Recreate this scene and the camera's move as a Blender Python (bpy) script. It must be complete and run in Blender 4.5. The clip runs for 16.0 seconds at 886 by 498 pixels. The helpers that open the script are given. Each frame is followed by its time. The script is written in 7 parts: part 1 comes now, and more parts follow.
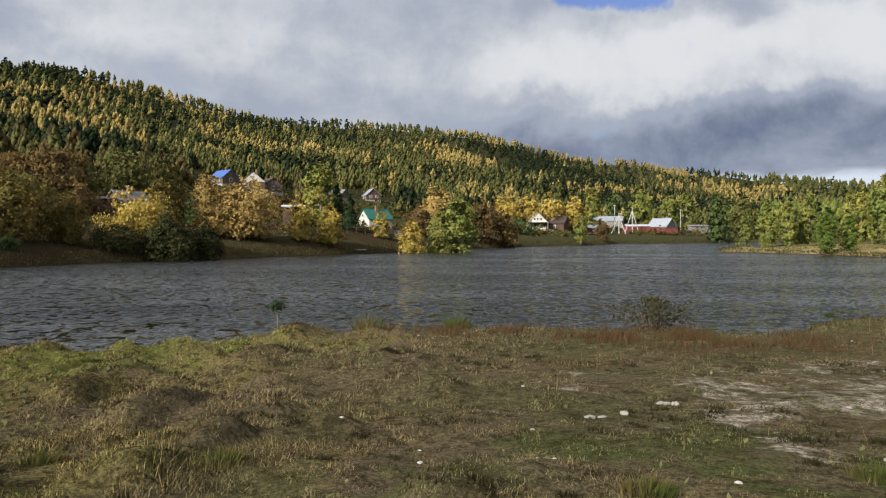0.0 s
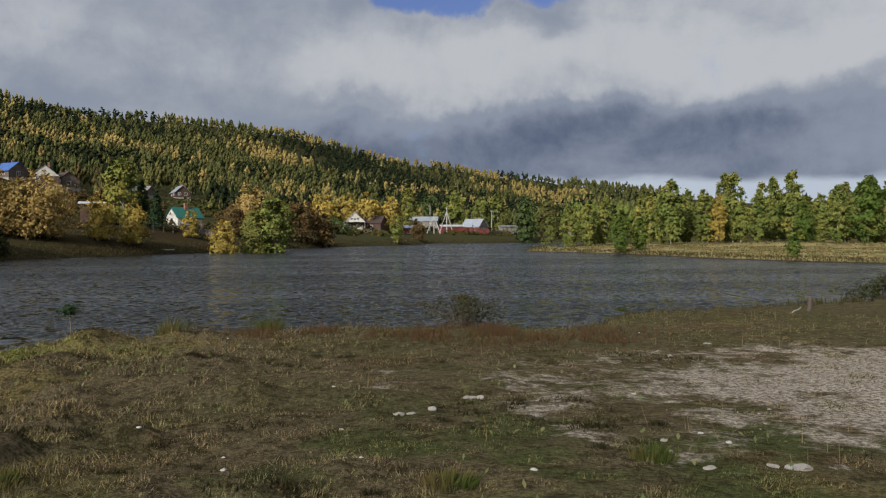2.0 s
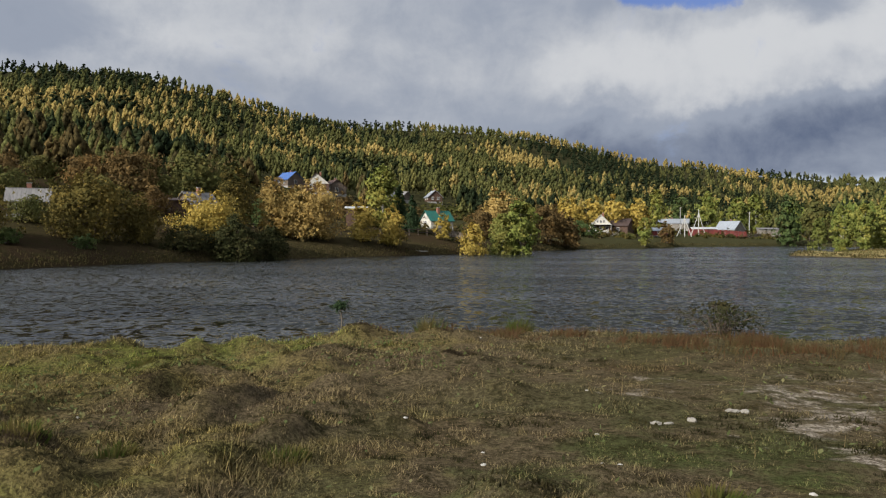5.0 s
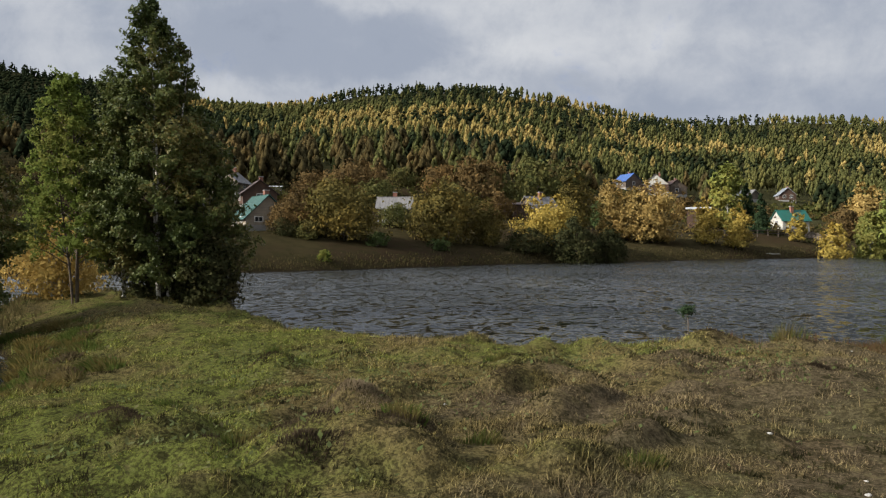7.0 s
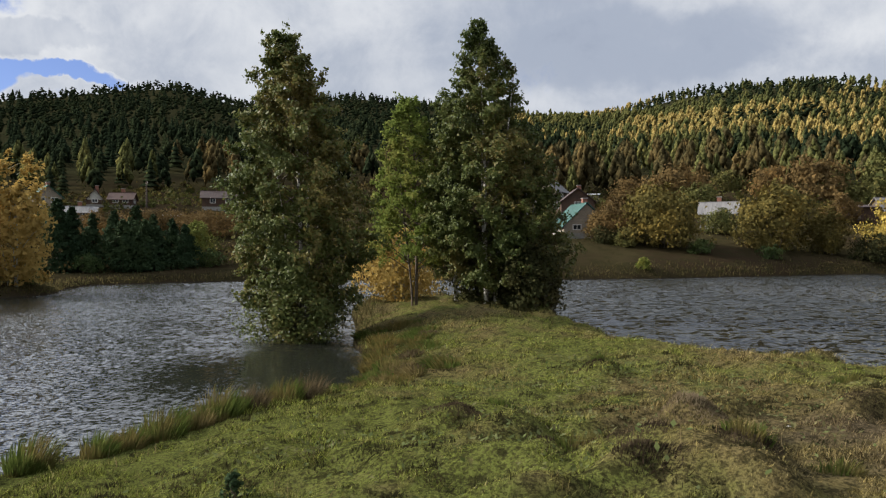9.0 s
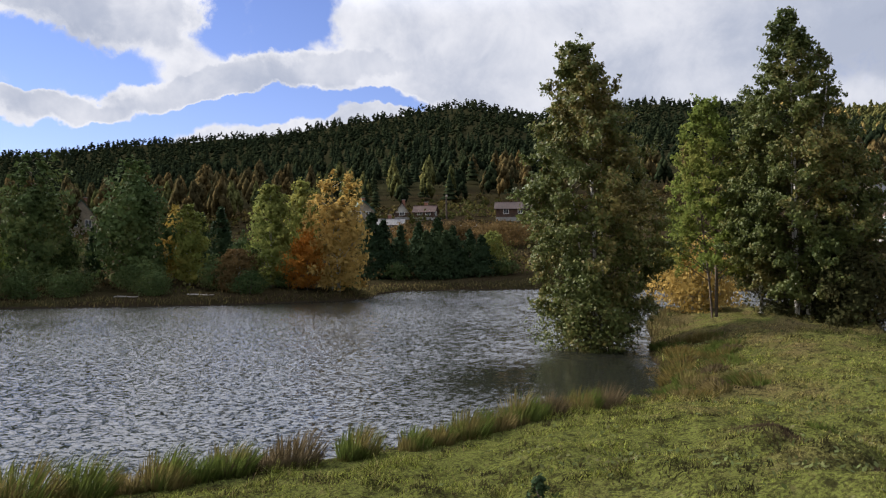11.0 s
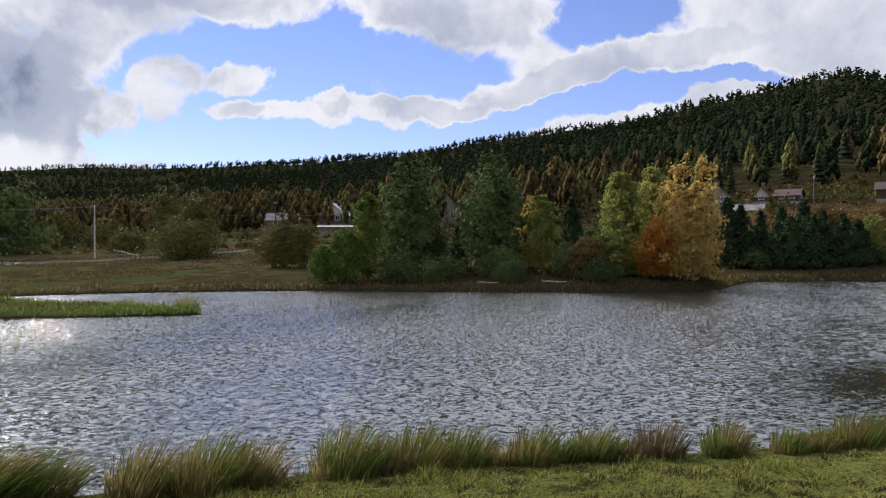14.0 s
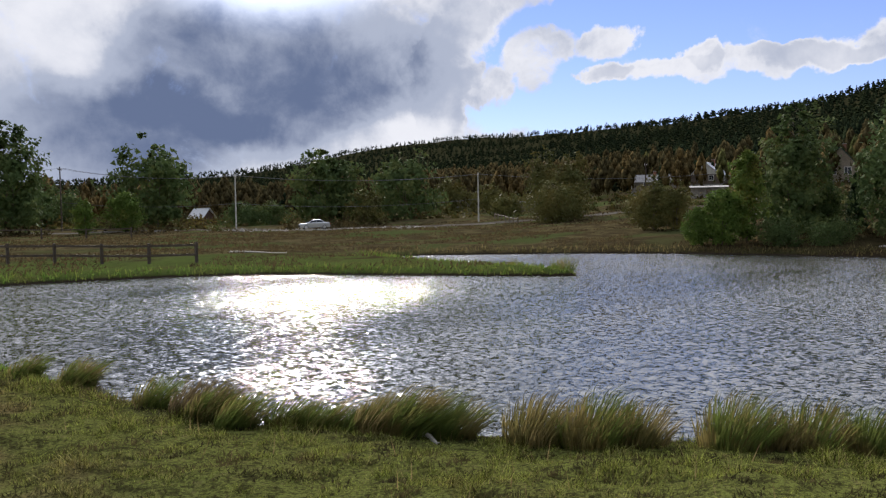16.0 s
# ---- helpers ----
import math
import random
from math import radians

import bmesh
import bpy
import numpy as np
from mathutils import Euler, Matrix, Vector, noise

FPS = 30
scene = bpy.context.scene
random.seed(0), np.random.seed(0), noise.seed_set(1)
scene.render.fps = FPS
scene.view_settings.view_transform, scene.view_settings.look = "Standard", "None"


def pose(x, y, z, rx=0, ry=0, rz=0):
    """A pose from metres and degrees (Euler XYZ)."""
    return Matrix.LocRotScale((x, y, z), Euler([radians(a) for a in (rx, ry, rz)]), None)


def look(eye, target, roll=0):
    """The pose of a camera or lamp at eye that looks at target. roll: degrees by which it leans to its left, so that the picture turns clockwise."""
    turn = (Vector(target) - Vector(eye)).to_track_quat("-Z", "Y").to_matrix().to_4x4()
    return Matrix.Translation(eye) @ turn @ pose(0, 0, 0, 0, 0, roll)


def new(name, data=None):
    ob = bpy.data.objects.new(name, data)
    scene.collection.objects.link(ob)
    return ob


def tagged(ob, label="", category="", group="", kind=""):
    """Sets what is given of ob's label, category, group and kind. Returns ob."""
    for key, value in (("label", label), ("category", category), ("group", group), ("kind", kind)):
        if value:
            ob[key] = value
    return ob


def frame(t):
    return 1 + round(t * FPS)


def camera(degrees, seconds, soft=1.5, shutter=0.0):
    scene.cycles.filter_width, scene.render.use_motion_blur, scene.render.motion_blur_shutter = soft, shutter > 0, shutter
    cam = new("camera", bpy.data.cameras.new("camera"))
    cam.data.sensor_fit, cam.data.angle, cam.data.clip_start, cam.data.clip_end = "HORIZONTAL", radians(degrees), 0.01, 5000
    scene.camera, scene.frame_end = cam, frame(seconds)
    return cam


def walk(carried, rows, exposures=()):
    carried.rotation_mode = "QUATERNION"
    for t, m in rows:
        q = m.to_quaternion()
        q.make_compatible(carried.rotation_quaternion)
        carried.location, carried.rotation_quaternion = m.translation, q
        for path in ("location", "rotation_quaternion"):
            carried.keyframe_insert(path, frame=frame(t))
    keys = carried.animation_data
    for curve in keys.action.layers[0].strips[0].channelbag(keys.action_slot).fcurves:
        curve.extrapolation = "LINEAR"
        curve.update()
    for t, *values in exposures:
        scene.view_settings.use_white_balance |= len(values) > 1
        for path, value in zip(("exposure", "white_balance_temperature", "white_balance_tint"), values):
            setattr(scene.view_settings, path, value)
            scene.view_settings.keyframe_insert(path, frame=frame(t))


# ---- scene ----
# Hand-held pan from a grassy bank; the camera turns at arm's length round the person's axis.
EYE_Z, ARM = 2.8, 0.38
cam = camera(58.56, 16.0, 1.25)
# seconds, yaw to the left of +y, pitch, roll
ROWS = [
    (0.0, 9.98, -0.88, -0.27), (0.5, 2.78, -0.95, -0.16), (1.0, -1.8, -0.95, -0.17), (1.5, -2.98, -0.96, -0.15),
    (2.0, -3.21, -0.95, -0.14), (2.5, -3.24, -0.95, -0.12), (3.0, -1.11, -0.87, -0.22), (3.2, -0.0, -0.8, -0.35),
    (5.3, 17.49, -0.74, 0.06), (5.5, 19.77, -0.73, 0.03), (6.0, 27.23, -0.67, -0.12), (6.5, 31.88, -0.62, -0.19),
    (7.0, 38.52, -0.54, -0.17), (7.5, 44.25, -0.41, -0.25), (8.0, 49.12, -0.28, -0.27), (8.5, 55.13, -0.09, -0.26),
    (9.0, 61.18, 0.09, -0.22), (9.5, 68.6, 0.36, -0.32), (9.7, 70.74, 0.41, -0.3), (11.8, 87.49, 0.98, -0.45),
    (12.0, 88.79, 0.99, -0.53), (12.5, 92.41, 1.0, -0.5), (13.0, 95.82, 1.08, -0.45), (13.5, 101.46, 0.95, -0.42),
    (14.0, 106.8, 0.07, -0.31), (14.5, 112.83, -0.61, -0.32), (15.0, 119.4, -1.61, -0.46), (15.5, 125.42, -2.56, -0.63),
    (16.0, 133.12, -2.36, -0.95),
]


def eye_pose(yaw, pitch, roll):
    a, p = radians(yaw), radians(pitch)
    eye = Vector((-ARM * math.sin(a), ARM * math.cos(a), EYE_Z))
    ahead = Vector((-math.sin(a) * math.cos(p), math.cos(a) * math.cos(p), math.sin(p)))
    return look(eye, eye + ahead, roll)


walk(cam, [(t, eye_pose(y, p, r)) for t, y, p, r in ROWS], 
     [(0.0, 0.24, 6450, 10), (0.5, -0.02, 6350, 10), (1.2, -0.28, 6250, 10), (3.2, -0.32, 6250, 10), (5.3, 0.04, 6420, 10), (7.0, 0.14, 6420, 10),
      (9.0, 0.34, 6380, 10), (12.0, 0.52, 6350, 15), (16.0, 0.44, 6280, 14)])

# ---- lie of the land: one height function ----
def vnoise(x, y, scale, seed=0):
    """Smooth value noise, about -1 to 1."""
    x, y = np.asarray(x, float) / scale + 1000.3, np.asarray(y, float) / scale + 1000.7
    ix, iy = np.floor(x), np.floor(y)
    fx, fy = x - ix, y - iy
    fx, fy = fx * fx * (3 - 2 * fx), fy * fy * (3 - 2 * fy)

    def h(a, b):
        v = np.sin(a * 127.1 + b * 311.7 + seed * 74.7) * 43758.5453
        return (v - np.floor(v)) * 2 - 1
    return (h(ix, iy) * (1 - fx) + h(ix + 1, iy) * fx) * (1 - fy) + (h(ix, iy + 1) * (1 - fx) + h(ix + 1, iy + 1) * fx) * fy


def smooth_loop(pts, per=6):
    """A closed curve through the points."""
    p, out = np.array(pts, float), []
    for i in range(len(p)):
        a, b, c, d = p[i - 1], p[i], p[(i + 1) % len(p)], p[(i + 2) % len(p)]
        for t in np.arange(per) / per:
            out.append(0.5 * (2 * b + (c - a) * t + (2 * a - 5 * b + 4 * c - d) * t ** 2 + (3 * b - a - 3 * c + d) * t ** 3))
    return np.array(out)


# The pond's shore, clockwise from the near bank below the camera.
SHORE = smooth_loop([
    (-7.2, -7.6), (-8.8, -5.2), (-10.5, -2.4), (-11.9, 0.6), (-13.4, 2.8), (-14.5, 4.7), (-15.7, 6.7), (-19.2, 8.2), (-22.6, 9.3),
    (-26.5, 11.0), (-35, 14.5), (-41, 19.5), (-37, 21.8), (-27, 19.6), (-19.5, 16.2), (-14.8, 14.6), (-11.5, 15.8),
    (-8.2, 18.4), (-4, 20.9), (1, 21.2), (4.4, 21.1), (7.2, 25.0), (11.5, 26.6), (16.6, 28.4), (26, 30), (42, 36), (60, 52),
    (56, 66), (46.5, 75), (41, 84), (36.5, 98), (33.6, 117), (27.5, 131), (22.3, 141), (29, 147), (46, 200),
    (66, 275), (70, 312), (52, 326), (34, 304), (14, 286), (2, 242), (-8, 226), (-23, 186), (-28, 147),
    (-36.5, 125), (-44, 107), (-50, 92), (-54, 76), (-55.5, 60), (-58, 49), (-62, 39), (-72, 24), (-72, 8.5),
    (-67, 4.4), (-57, 2.2), (-53.6, -3), (-51.5, -8), (-51, -15), (-50.5, -25), (-47.4, -32.6), (-42.5, -39), (-38.2, -40.8),
    (-34.6, -35), (-31.5, -21.4), (-29.3, -22.4), (-26.4, -28), (-23.6, -33.8), (-19.2, -37.2), (-13, -39), (-6, -38),
    (-2, -31), (-4.9, -22), (-5.6, -16), (-5.8, -12), (-6.2, -9.6)], 5)


def shore_distance(x, y):
    """Metres from the shore line, more than 0 on land."""
    x, y = np.ravel(np.asarray(x, float)), np.ravel(np.asarray(y, float))
    best, inside = np.full(len(x), 1e12), np.zeros(len(x), bool)
    a, b = SHORE, np.roll(SHORE, -1, 0)
    for (ax, ay), (bx, by) in zip(a, b):
        dx, dy = bx - ax, by - ay
        t = np.clip(((x - ax) * dx + (y - ay) * dy) / (dx * dx + dy * dy), 0, 1)
        best = np.minimum(best, (x - ax - t * dx) ** 2 + (y - ay - t * dy) ** 2)
        if ay != by:
            inside ^= ((ay > y) != (by > y)) & (x < (bx - ax) * (y - ay) / (by - ay) + ax)
    return np.where(inside, -1, 1) * np.sqrt(best)


# Crest of the wooded hills: bearing to the left of +y, its height as an angle, and how far off it runs.
CREST = np.array([(-180, 1.6), (-60, 1.6), (-25, 1.7), (-15, 2.7), (-8, 3.7), (-1, 4.5), (3, 5.5), (8, 6.6), (13, 7.0), (21, 7.3), (25, 8.1),
                  (30, 9.0), (36, 10.3), (40, 10.3), (46, 9.3), (51, 8.9), (55, 8.9), (62, 10.0), (67, 10.3), (75, 9.8), (80, 10.5),
                  (86, 9.8), (92, 8.9), (99, 7.9), (107, 6.7), (115, 6.0), (121, 5.5), (126, 5.2), (133, 5.1), (140, 4.1), (148, 2.8), (156, 2.2), (180, 1.6)])
CREST_R = np.array([(-180, 1200), (-15, 1150), (0, 900), (20, 800), (40, 720), (54, 800), (66, 640), (82, 640), (110, 820), (121, 940), (128, 1250), (150, 1400), (180, 1400)])
# Height of the far bank, by bearing.
BANK = np.array([(-180, 0.5), (-30, 0.4), (-12, 0.6), (-9, 2.6), (-5, 3.2), (3, 3.0), (12, 3.2), (20, 3.5), (40, 3.0), (55, 2.6), (62, 1.8), (86, 1.0), (100, 0.7), (112, 0.5), (150, 0.35), (180, 0.35)])

# How hollow the hillsides run up from the valley floor.
SLOPE = np.array([(-180, 1.6), (-12, 1.6), (0, 1.3), (14, 1.1), (55, 1.1), (75, 1.22), (105, 1.25), (122, 1.5), (135, 1.75), (180, 1.75)])


def ground_z(x, y):
    shape = np.shape(x)
    x, y = np.ravel(np.asarray(x, float)), np.ravel(np.asarray(y, float))
    d, r = shore_distance(x, y), np.hypot(x, y)
    az = np.degrees(np.arctan2(-x, y))
    land = np.maximum(d, 0)
    close = 1 / (1 + np.exp((r - np.where((az > 66) | (az < -60), 30, 46)) / 2.5))
    lip = np.interp(az, [-40, 50, 64, 78, 180], [0.42, 0.42, 0.40, 0.09, 0.09])
    near = lip * (1 - np.exp(-land / np.interp(az, [56, 60, 72, 76], [0.35, 1.1, 1.1, 0.35]))) + np.interp(land, [0, 3, 9, 14], [0, 0.1, 0.25, 0.3]) * (az > -500)
    near += np.interp(r, [0, 3, 6, 9, 13, 18], [0.62, 0.52, 0.26, 0.10, 0.02, 0.0]) * np.minimum(land / 2, 1)
    # The hump of the birch spit.
    near += 0.26 * np.exp(-((x + 22) / 8) ** 2 - ((y - 13) / 5) ** 2) * np.minimum(land / 2.5, 1)
    # Hummocks and tussocks in the turf.
    rough = np.minimum(land / np.where(az > 60, 2.6, 0.8), 1) * np.interp(az, [-12, 20, 36, 60, 72], [0.5, 1.25, 1.75, 1.75, 1.25])
    hummock = np.clip(vnoise(x, y, 0.8, 3) - 0.25, 0, 1) * np.clip(vnoise(x, y, 5.0, 9) + 0.35, 0, 1)
    near += rough * (0.07 * vnoise(x, y, 3.1, 1) + 0.050 * vnoise(x, y, 0.8, 2) + 0.030 * vnoise(x, y, 0.36, 5) + 0.32 * hummock)
    near += 0.27 * np.exp(-(((x + 6.75) ** 2 + (y - 6.8) ** 2) / 0.24) ** 1.7) * (1 + 0.5 * vnoise(x, y, 0.3, 6))
    for bx, by, br, bh in ((-5.0, 4.6, 0.5, 0.20), (-4.8, 5.5, 0.55, 0.16), (-6.2, 4.8, 0.6, 0.16), (-11.2, 9.2, 0.5, 0.2), (-7.9, 5.0, 0.5, 0.14), (-5.6, 5.1, 0.4, 0.14), (-3.2, 13.6, 0.6, 0.15), (-8.8, 5.2, 0.5, 0.14), (-4.2, 17.2, 0.8, 0.22), (-6.3, 17.4, 0.6, 0.16)):
        near += bh * np.exp(-(((x - bx) ** 2 + (y - by) ** 2) / br ** 2) ** 1.3) * (1 + 0.6 * vnoise(x, y, 0.3, 6))
    far = np.interp(az, BANK[:, 0], BANK[:, 1]) * (1 - np.exp(-land / 6.0)) + 0.25 * (1 - np.exp(-land / 0.4)) + 0.006 * np.minimum(land, 150)
    far += np.minimum(land / 3, 1) * (0.12 * vnoise(x, y, 4, 4) + 0.05 * vnoise(x, y, 1.3, 8) + 0.25 * np.minimum(land / 30, 1) * vnoise(x, y, 19, 4))
    cr = np.interp(az, CREST_R[:, 0], CREST_R[:, 1])
    ch = np.maximum(cr * np.tan(np.radians(np.interp(az, CREST[:, 0], CREST[:, 1]) + 0.5)) + EYE_Z - 3.0, 6)
    s = np.clip(land - 8, 0, None) / np.maximum(cr - (r - land) - 8, 50)
    rise = np.where(s < 1, np.clip(s, 0, 1) ** np.interp(az, SLOPE[:, 0], SLOPE[:, 1]), np.maximum(1 - 0.55 * (s - 1), 0.15))
    far += ch * rise * (1 + 0.035 * np.clip(s * 3, 0, 1) * vnoise(x, y, 70, 11))
    z = near * close + far * (1 - close)
    z = np.where(d > 0, z + 0.02, np.maximum(0.9 * d, -1.3))
    return z.reshape(shape)


def gz(x, y):
    return float(ground_z(np.array([x]), np.array([y]))[0])


# ---- sky and sun ----
SUN_AZ, SUN_EL = 145.0, 26.0


def bearing(az, el=0.0):
    a, e = radians(az), radians(el)
    return Vector((-math.sin(a) * math.cos(e), math.cos(a) * math.cos(e), math.sin(e)))


def nodes_of(tree):
    tree.nodes.clear()

    def n(kind, **values):
        node = tree.nodes.new("ShaderNode" + kind)
        for key, value in values.items():
            if key in node.inputs:
                link_or_set(node.inputs[key], value)
            elif key.startswith("i") and key[1:].isdigit():
                link_or_set(node.inputs[int(key[1:])], value)
            elif key == "operation":
                node.operation = value
            elif key == "use_clamp":
                node.use_clamp = value
            elif key == "interpolation_type":
                node.interpolation_type = value
            elif key == "data_type":
                node.data_type = value
        return node

    def link_or_set(socket, value):
        if isinstance(value, bpy.types.NodeSocket):
            tree.links.new(value, socket)
        else:
            socket.default_value = value

    return n


def math_node(n, op, a, b=0.0, clamp=False):
    return n("Math", operation=op, use_clamp=clamp, i0=a, i1=b).outputs[0]


def ramp(n, value, lo, hi, a=0.0, b=1.0):
    return n("MapRange", interpolation_type="SMOOTHSTEP", i0=value, i1=lo, i2=hi, i3=a, i4=b).outputs[0]


def mix(n, fac, a, b):
    node = n("Mix", data_type="RGBA")
    for k, v in ((0, fac), (6, a), (7, b)):
        if isinstance(v, bpy.types.NodeSocket):
            node.id_data.links.new(v, node.inputs[k])
        else:
            node.inputs[k].default_value = v if k == 0 else (*v[:3], 1)
    return node.outputs[2]


def noise_tex(n, vector, scale, detail=4.0, rough=0.55, distortion=0.0):
    return n("TexNoise", Vector=vector, Scale=scale, Detail=detail, Roughness=rough, Distortion=distortion).outputs[0]


def make_sky():
    world = bpy.data.worlds.new("autumn_sky")
    scene.world, world.use_nodes = world, True
    n = nodes_of(world.node_tree)
    sky = n("TexSky")
    sky.sky_type, sky.sun_disc, sky.sun_elevation, sky.sun_rotation = "NISHITA", False, radians(SUN_EL), radians(-SUN_AZ)
    sky.air_density, sky.dust_density, sky.ozone_density = 1.0, 0.0, 2.5
    blue = n("VectorMath", operation="MULTIPLY", i0=sky.outputs[0], i1=(0.084, 0.077, 0.101)).outputs[0]
    way = n("TexCoord").outputs["Generated"]
    xyz = n("SeparateXYZ", i0=way)
    high = math_node(n, "MAXIMUM", xyz.outputs[2], 0.0)
    lift = math_node(n, "ADD", high, 0.26)
    flat = n("CombineXYZ", i0=math_node(n, "DIVIDE", xyz.outputs[0], lift), i1=math_node(n, "DIVIDE", xyz.outputs[1], lift), i2=0.0).outputs[0]

    # Bearing to the left of +y and height, in degrees, ruffled at the clouds' edges.
    stir = n("TexNoise", Vector=way, Scale=7.0, Detail=6.0, Roughness=0.55).outputs["Color"]
    stir = n("VectorMath", operation="SUBTRACT", i0=stir, i1=(0.5, 0.5, 0.5)).outputs[0]
    stir = n("SeparateXYZ", i0=stir)
    az = math_node(n, "MULTIPLY", n("Math", operation="ARCTAN2", i0=math_node(n, "MULTIPLY", xyz.outputs[0], -1.0), i1=xyz.outputs[1]).outputs[0], 57.2958)
    el = math_node(n, "MULTIPLY", n("Math", operation="ARCSINE", i0=xyz.outputs[2]).outputs[0], 57.2958)
    az = math_node(n, "ADD", az, math_node(n, "MULTIPLY", stir.outputs[0], 13.0))
    el = math_node(n, "ADD", el, math_node(n, "MULTIPLY", stir.outputs[1], 7.0))

    def toward(a, e, at=way):
        return n("VectorMath", operation="DOT_PRODUCT", i0=at, i1=tuple(bearing(a, e))).outputs["Value"]

    def patch(a, e, wide, tall, amount, tilt=0.0):
        """A soft oval field about a bearing; tilt: how much it climbs per degree to the left."""
        da = math_node(n, "SUBTRACT", az, a)
        de = math_node(n, "SUBTRACT", math_node(n, "SUBTRACT", el, e), math_node(n, "MULTIPLY", da, tilt))
        da, de = math_node(n, "DIVIDE", da, wide), math_node(n, "DIVIDE", de, tall)
        return ramp(n, math_node(n, "ADD", math_node(n, "MULTIPLY", da, da), math_node(n, "MULTIPLY", de, de)), 1.55, 0.35, 0.0, amount)

    def total(values):
        out = values[0]
        for v in values[1:]:
            out = math_node(n, "ADD", out, v)
        return out
    # Cover: a closed deck over the hills and overhead, broken towards the sun.
    puffs = noise_tex(n, way, 10.0, 8, 0.66, 0.3)
    body = noise_tex(n, flat, 0.9, 6, 0.52, 0.1)
    gaps = ((94.3, 17.2, 5.0, 4.2, 0.12), (114, 12.2, 12.0, 3.4, 0.0), (116, 8.2, 11.0, 1.5, -0.06), (103, 9.0, 9.0, 1.5, -0.13), (94, 10.5, 6.0, 1.1, -0.12), (86.5, 11.7, 4.0, 0.6, -0.1),
            (119, 15.0, 7.0, 2.6, -0.15), (126.5, 10.4, 6.0, 3.2, 0.0), (120, 6.9, 11.0, 1.7, -0.03), (-5.0, 17.9, 8.0, 2.5, 0.0))
    heaps = ((105.5, 17.6, 8.6, 3.4, 0.0), (113, 10.0, 8.0, 0.8, -0.11), (102, 11.4, 8.0, 1.1, -0.12), (92, 13.0, 8.0, 1.2, -0.15), (132.2, 10.5, 3.0, 4.8, 0.0), (129.2, 8.0, 2.4, 1.4, 0.0), (125.4, 10.4, 2.9, 2.1, 0.0), (120.6, 11.6, 2.0, 1.2, 0.0),
             (120.4, 9.3, 1.3, 0.8, 0.0), (116.0, 10.5, 1.6, 0.8, 0.0), (124, 18.2, 9.0, 2.0, 0.1), (132.5, 7.0, 2.2, 2.4, 0.0))
    cover = total([0.95, math_node(n, "MULTIPLY", math_node(n, "SUBTRACT", puffs, 0.5), 1.9), math_node(n, "MULTIPLY", math_node(n, "SUBTRACT", body, 0.5), 0.3)] + [patch(a, e, w, t, -1.0, k) for a, e, w, t, k in gaps])
    # The single heaps are ragged at their rims.
    heap = total([patch(a, e, w, t, 0.95, k) for a, e, w, t, k in heaps])
    torn = math_node(n, "MULTIPLY", math_node(n, "SUBTRACT", noise_tex(n, way, 17.0, 8, 0.70, 0.4), 0.5), ramp(n, heap, 0.0, 0.30, 0.0, 2.6))
    cover = total([math_node(n, "MAXIMUM", cover, -0.15), heap, math_node(n, "MULTIPLY", torn, ramp(n, heap, 0.80, 1.2, 1.0, 0.3))])
    mask = ramp(n, cover, 0.10, 0.78)
    # Light and shade in the cloud.
    lumps = noise_tex(n, flat, 1.7, 7, 0.52, 0.25)
    broad = noise_tex(n, flat, 0.55, 3, 0.45)
    curl = noise_tex(n, way, 11.0, 7, 0.58, 0.3)
    # The patch at -5, 34 is unseen, added to darken the north water's reflections.
    shades = ((-17, 5.6, 34, 3.3, 0.80), (-15, 11.5, 22, 2.4, -0.35), (-5, 34, 60, 11, 0.55), (-24, 13.5, 13, 3.4, -0.50), (-2, 12.5, 9, 3.0, -0.30), (30, 15.0, 9, 3.0, -0.22), (48, 14.0, 12, 2.5, 0.34), (144.5, 10.5, 10.5, 5.2, 0.85), (157, 5.5, 11, 4.0, 0.95), (158, 13.5, 5.5, 3.2, -0.35), (136.5, 5.2, 4.0, 1.5, -0.35),
              (131, 18.0, 6.0, 2.5, 0.45), (108.5, 16.0, 2.8, 2.2, 0.28), (20, 7.5, 14, 2.5, 0.15), (150, 9, 16, 6, 0.25))
    # The dark field about -20, 62 is unseen, added to dim light from overhead.
    deep = total([math_node(n, "MULTIPLY", math_node(n, "SUBTRACT", curl, 0.5), ramp(n, toward(118, 13), 0.75, 0.95, 0.45, 1.6)), ramp(n, cover, 0.65, 1.45, 0.0, 0.30), math_node(n, "MULTIPLY", math_node(n, "SUBTRACT", lumps, 0.5), 1.1),
                  math_node(n, "MULTIPLY", math_node(n, "SUBTRACT", broad, 0.5), 0.8), ramp(n, toward(12, 12), 0.60, 0.92, 0.0, 0.18), ramp(n, toward(-20, 62), 0.45, 0.92, 0.0, 0.45)] + [patch(a, e, w, t, k) for a, e, w, t, k in shades])
    white, grey, slate = (0.63, 0.64, 0.655), (0.32, 0.357, 0.43), (0.098, 0.130, 0.21)
    cloud = mix(n, ramp(n, deep, -0.28, 0.66), white, grey)
    cloud = mix(n, ramp(n, deep, 0.70, 1.60), cloud, slate)
    # Thin cloud in front of the sun is far brighter.
    # The second field, high about bearing 120, is unseen: added to brighten the water.
    glare = total([ramp(n, toward(SUN_AZ, SUN_EL), 0.970, 0.998, 1.0, 4.5), math_node(n, "MULTIPLY", ramp(n, toward(120, 42), 0.50, 0.93), ramp(n, high, 0.29, 0.42, 0.0, 3.2))])
    cloud = n("VectorMath", operation="SCALE", i0=cloud, Scale=glare).outputs[0]
    tone = mix(n, mask, blue, cloud)
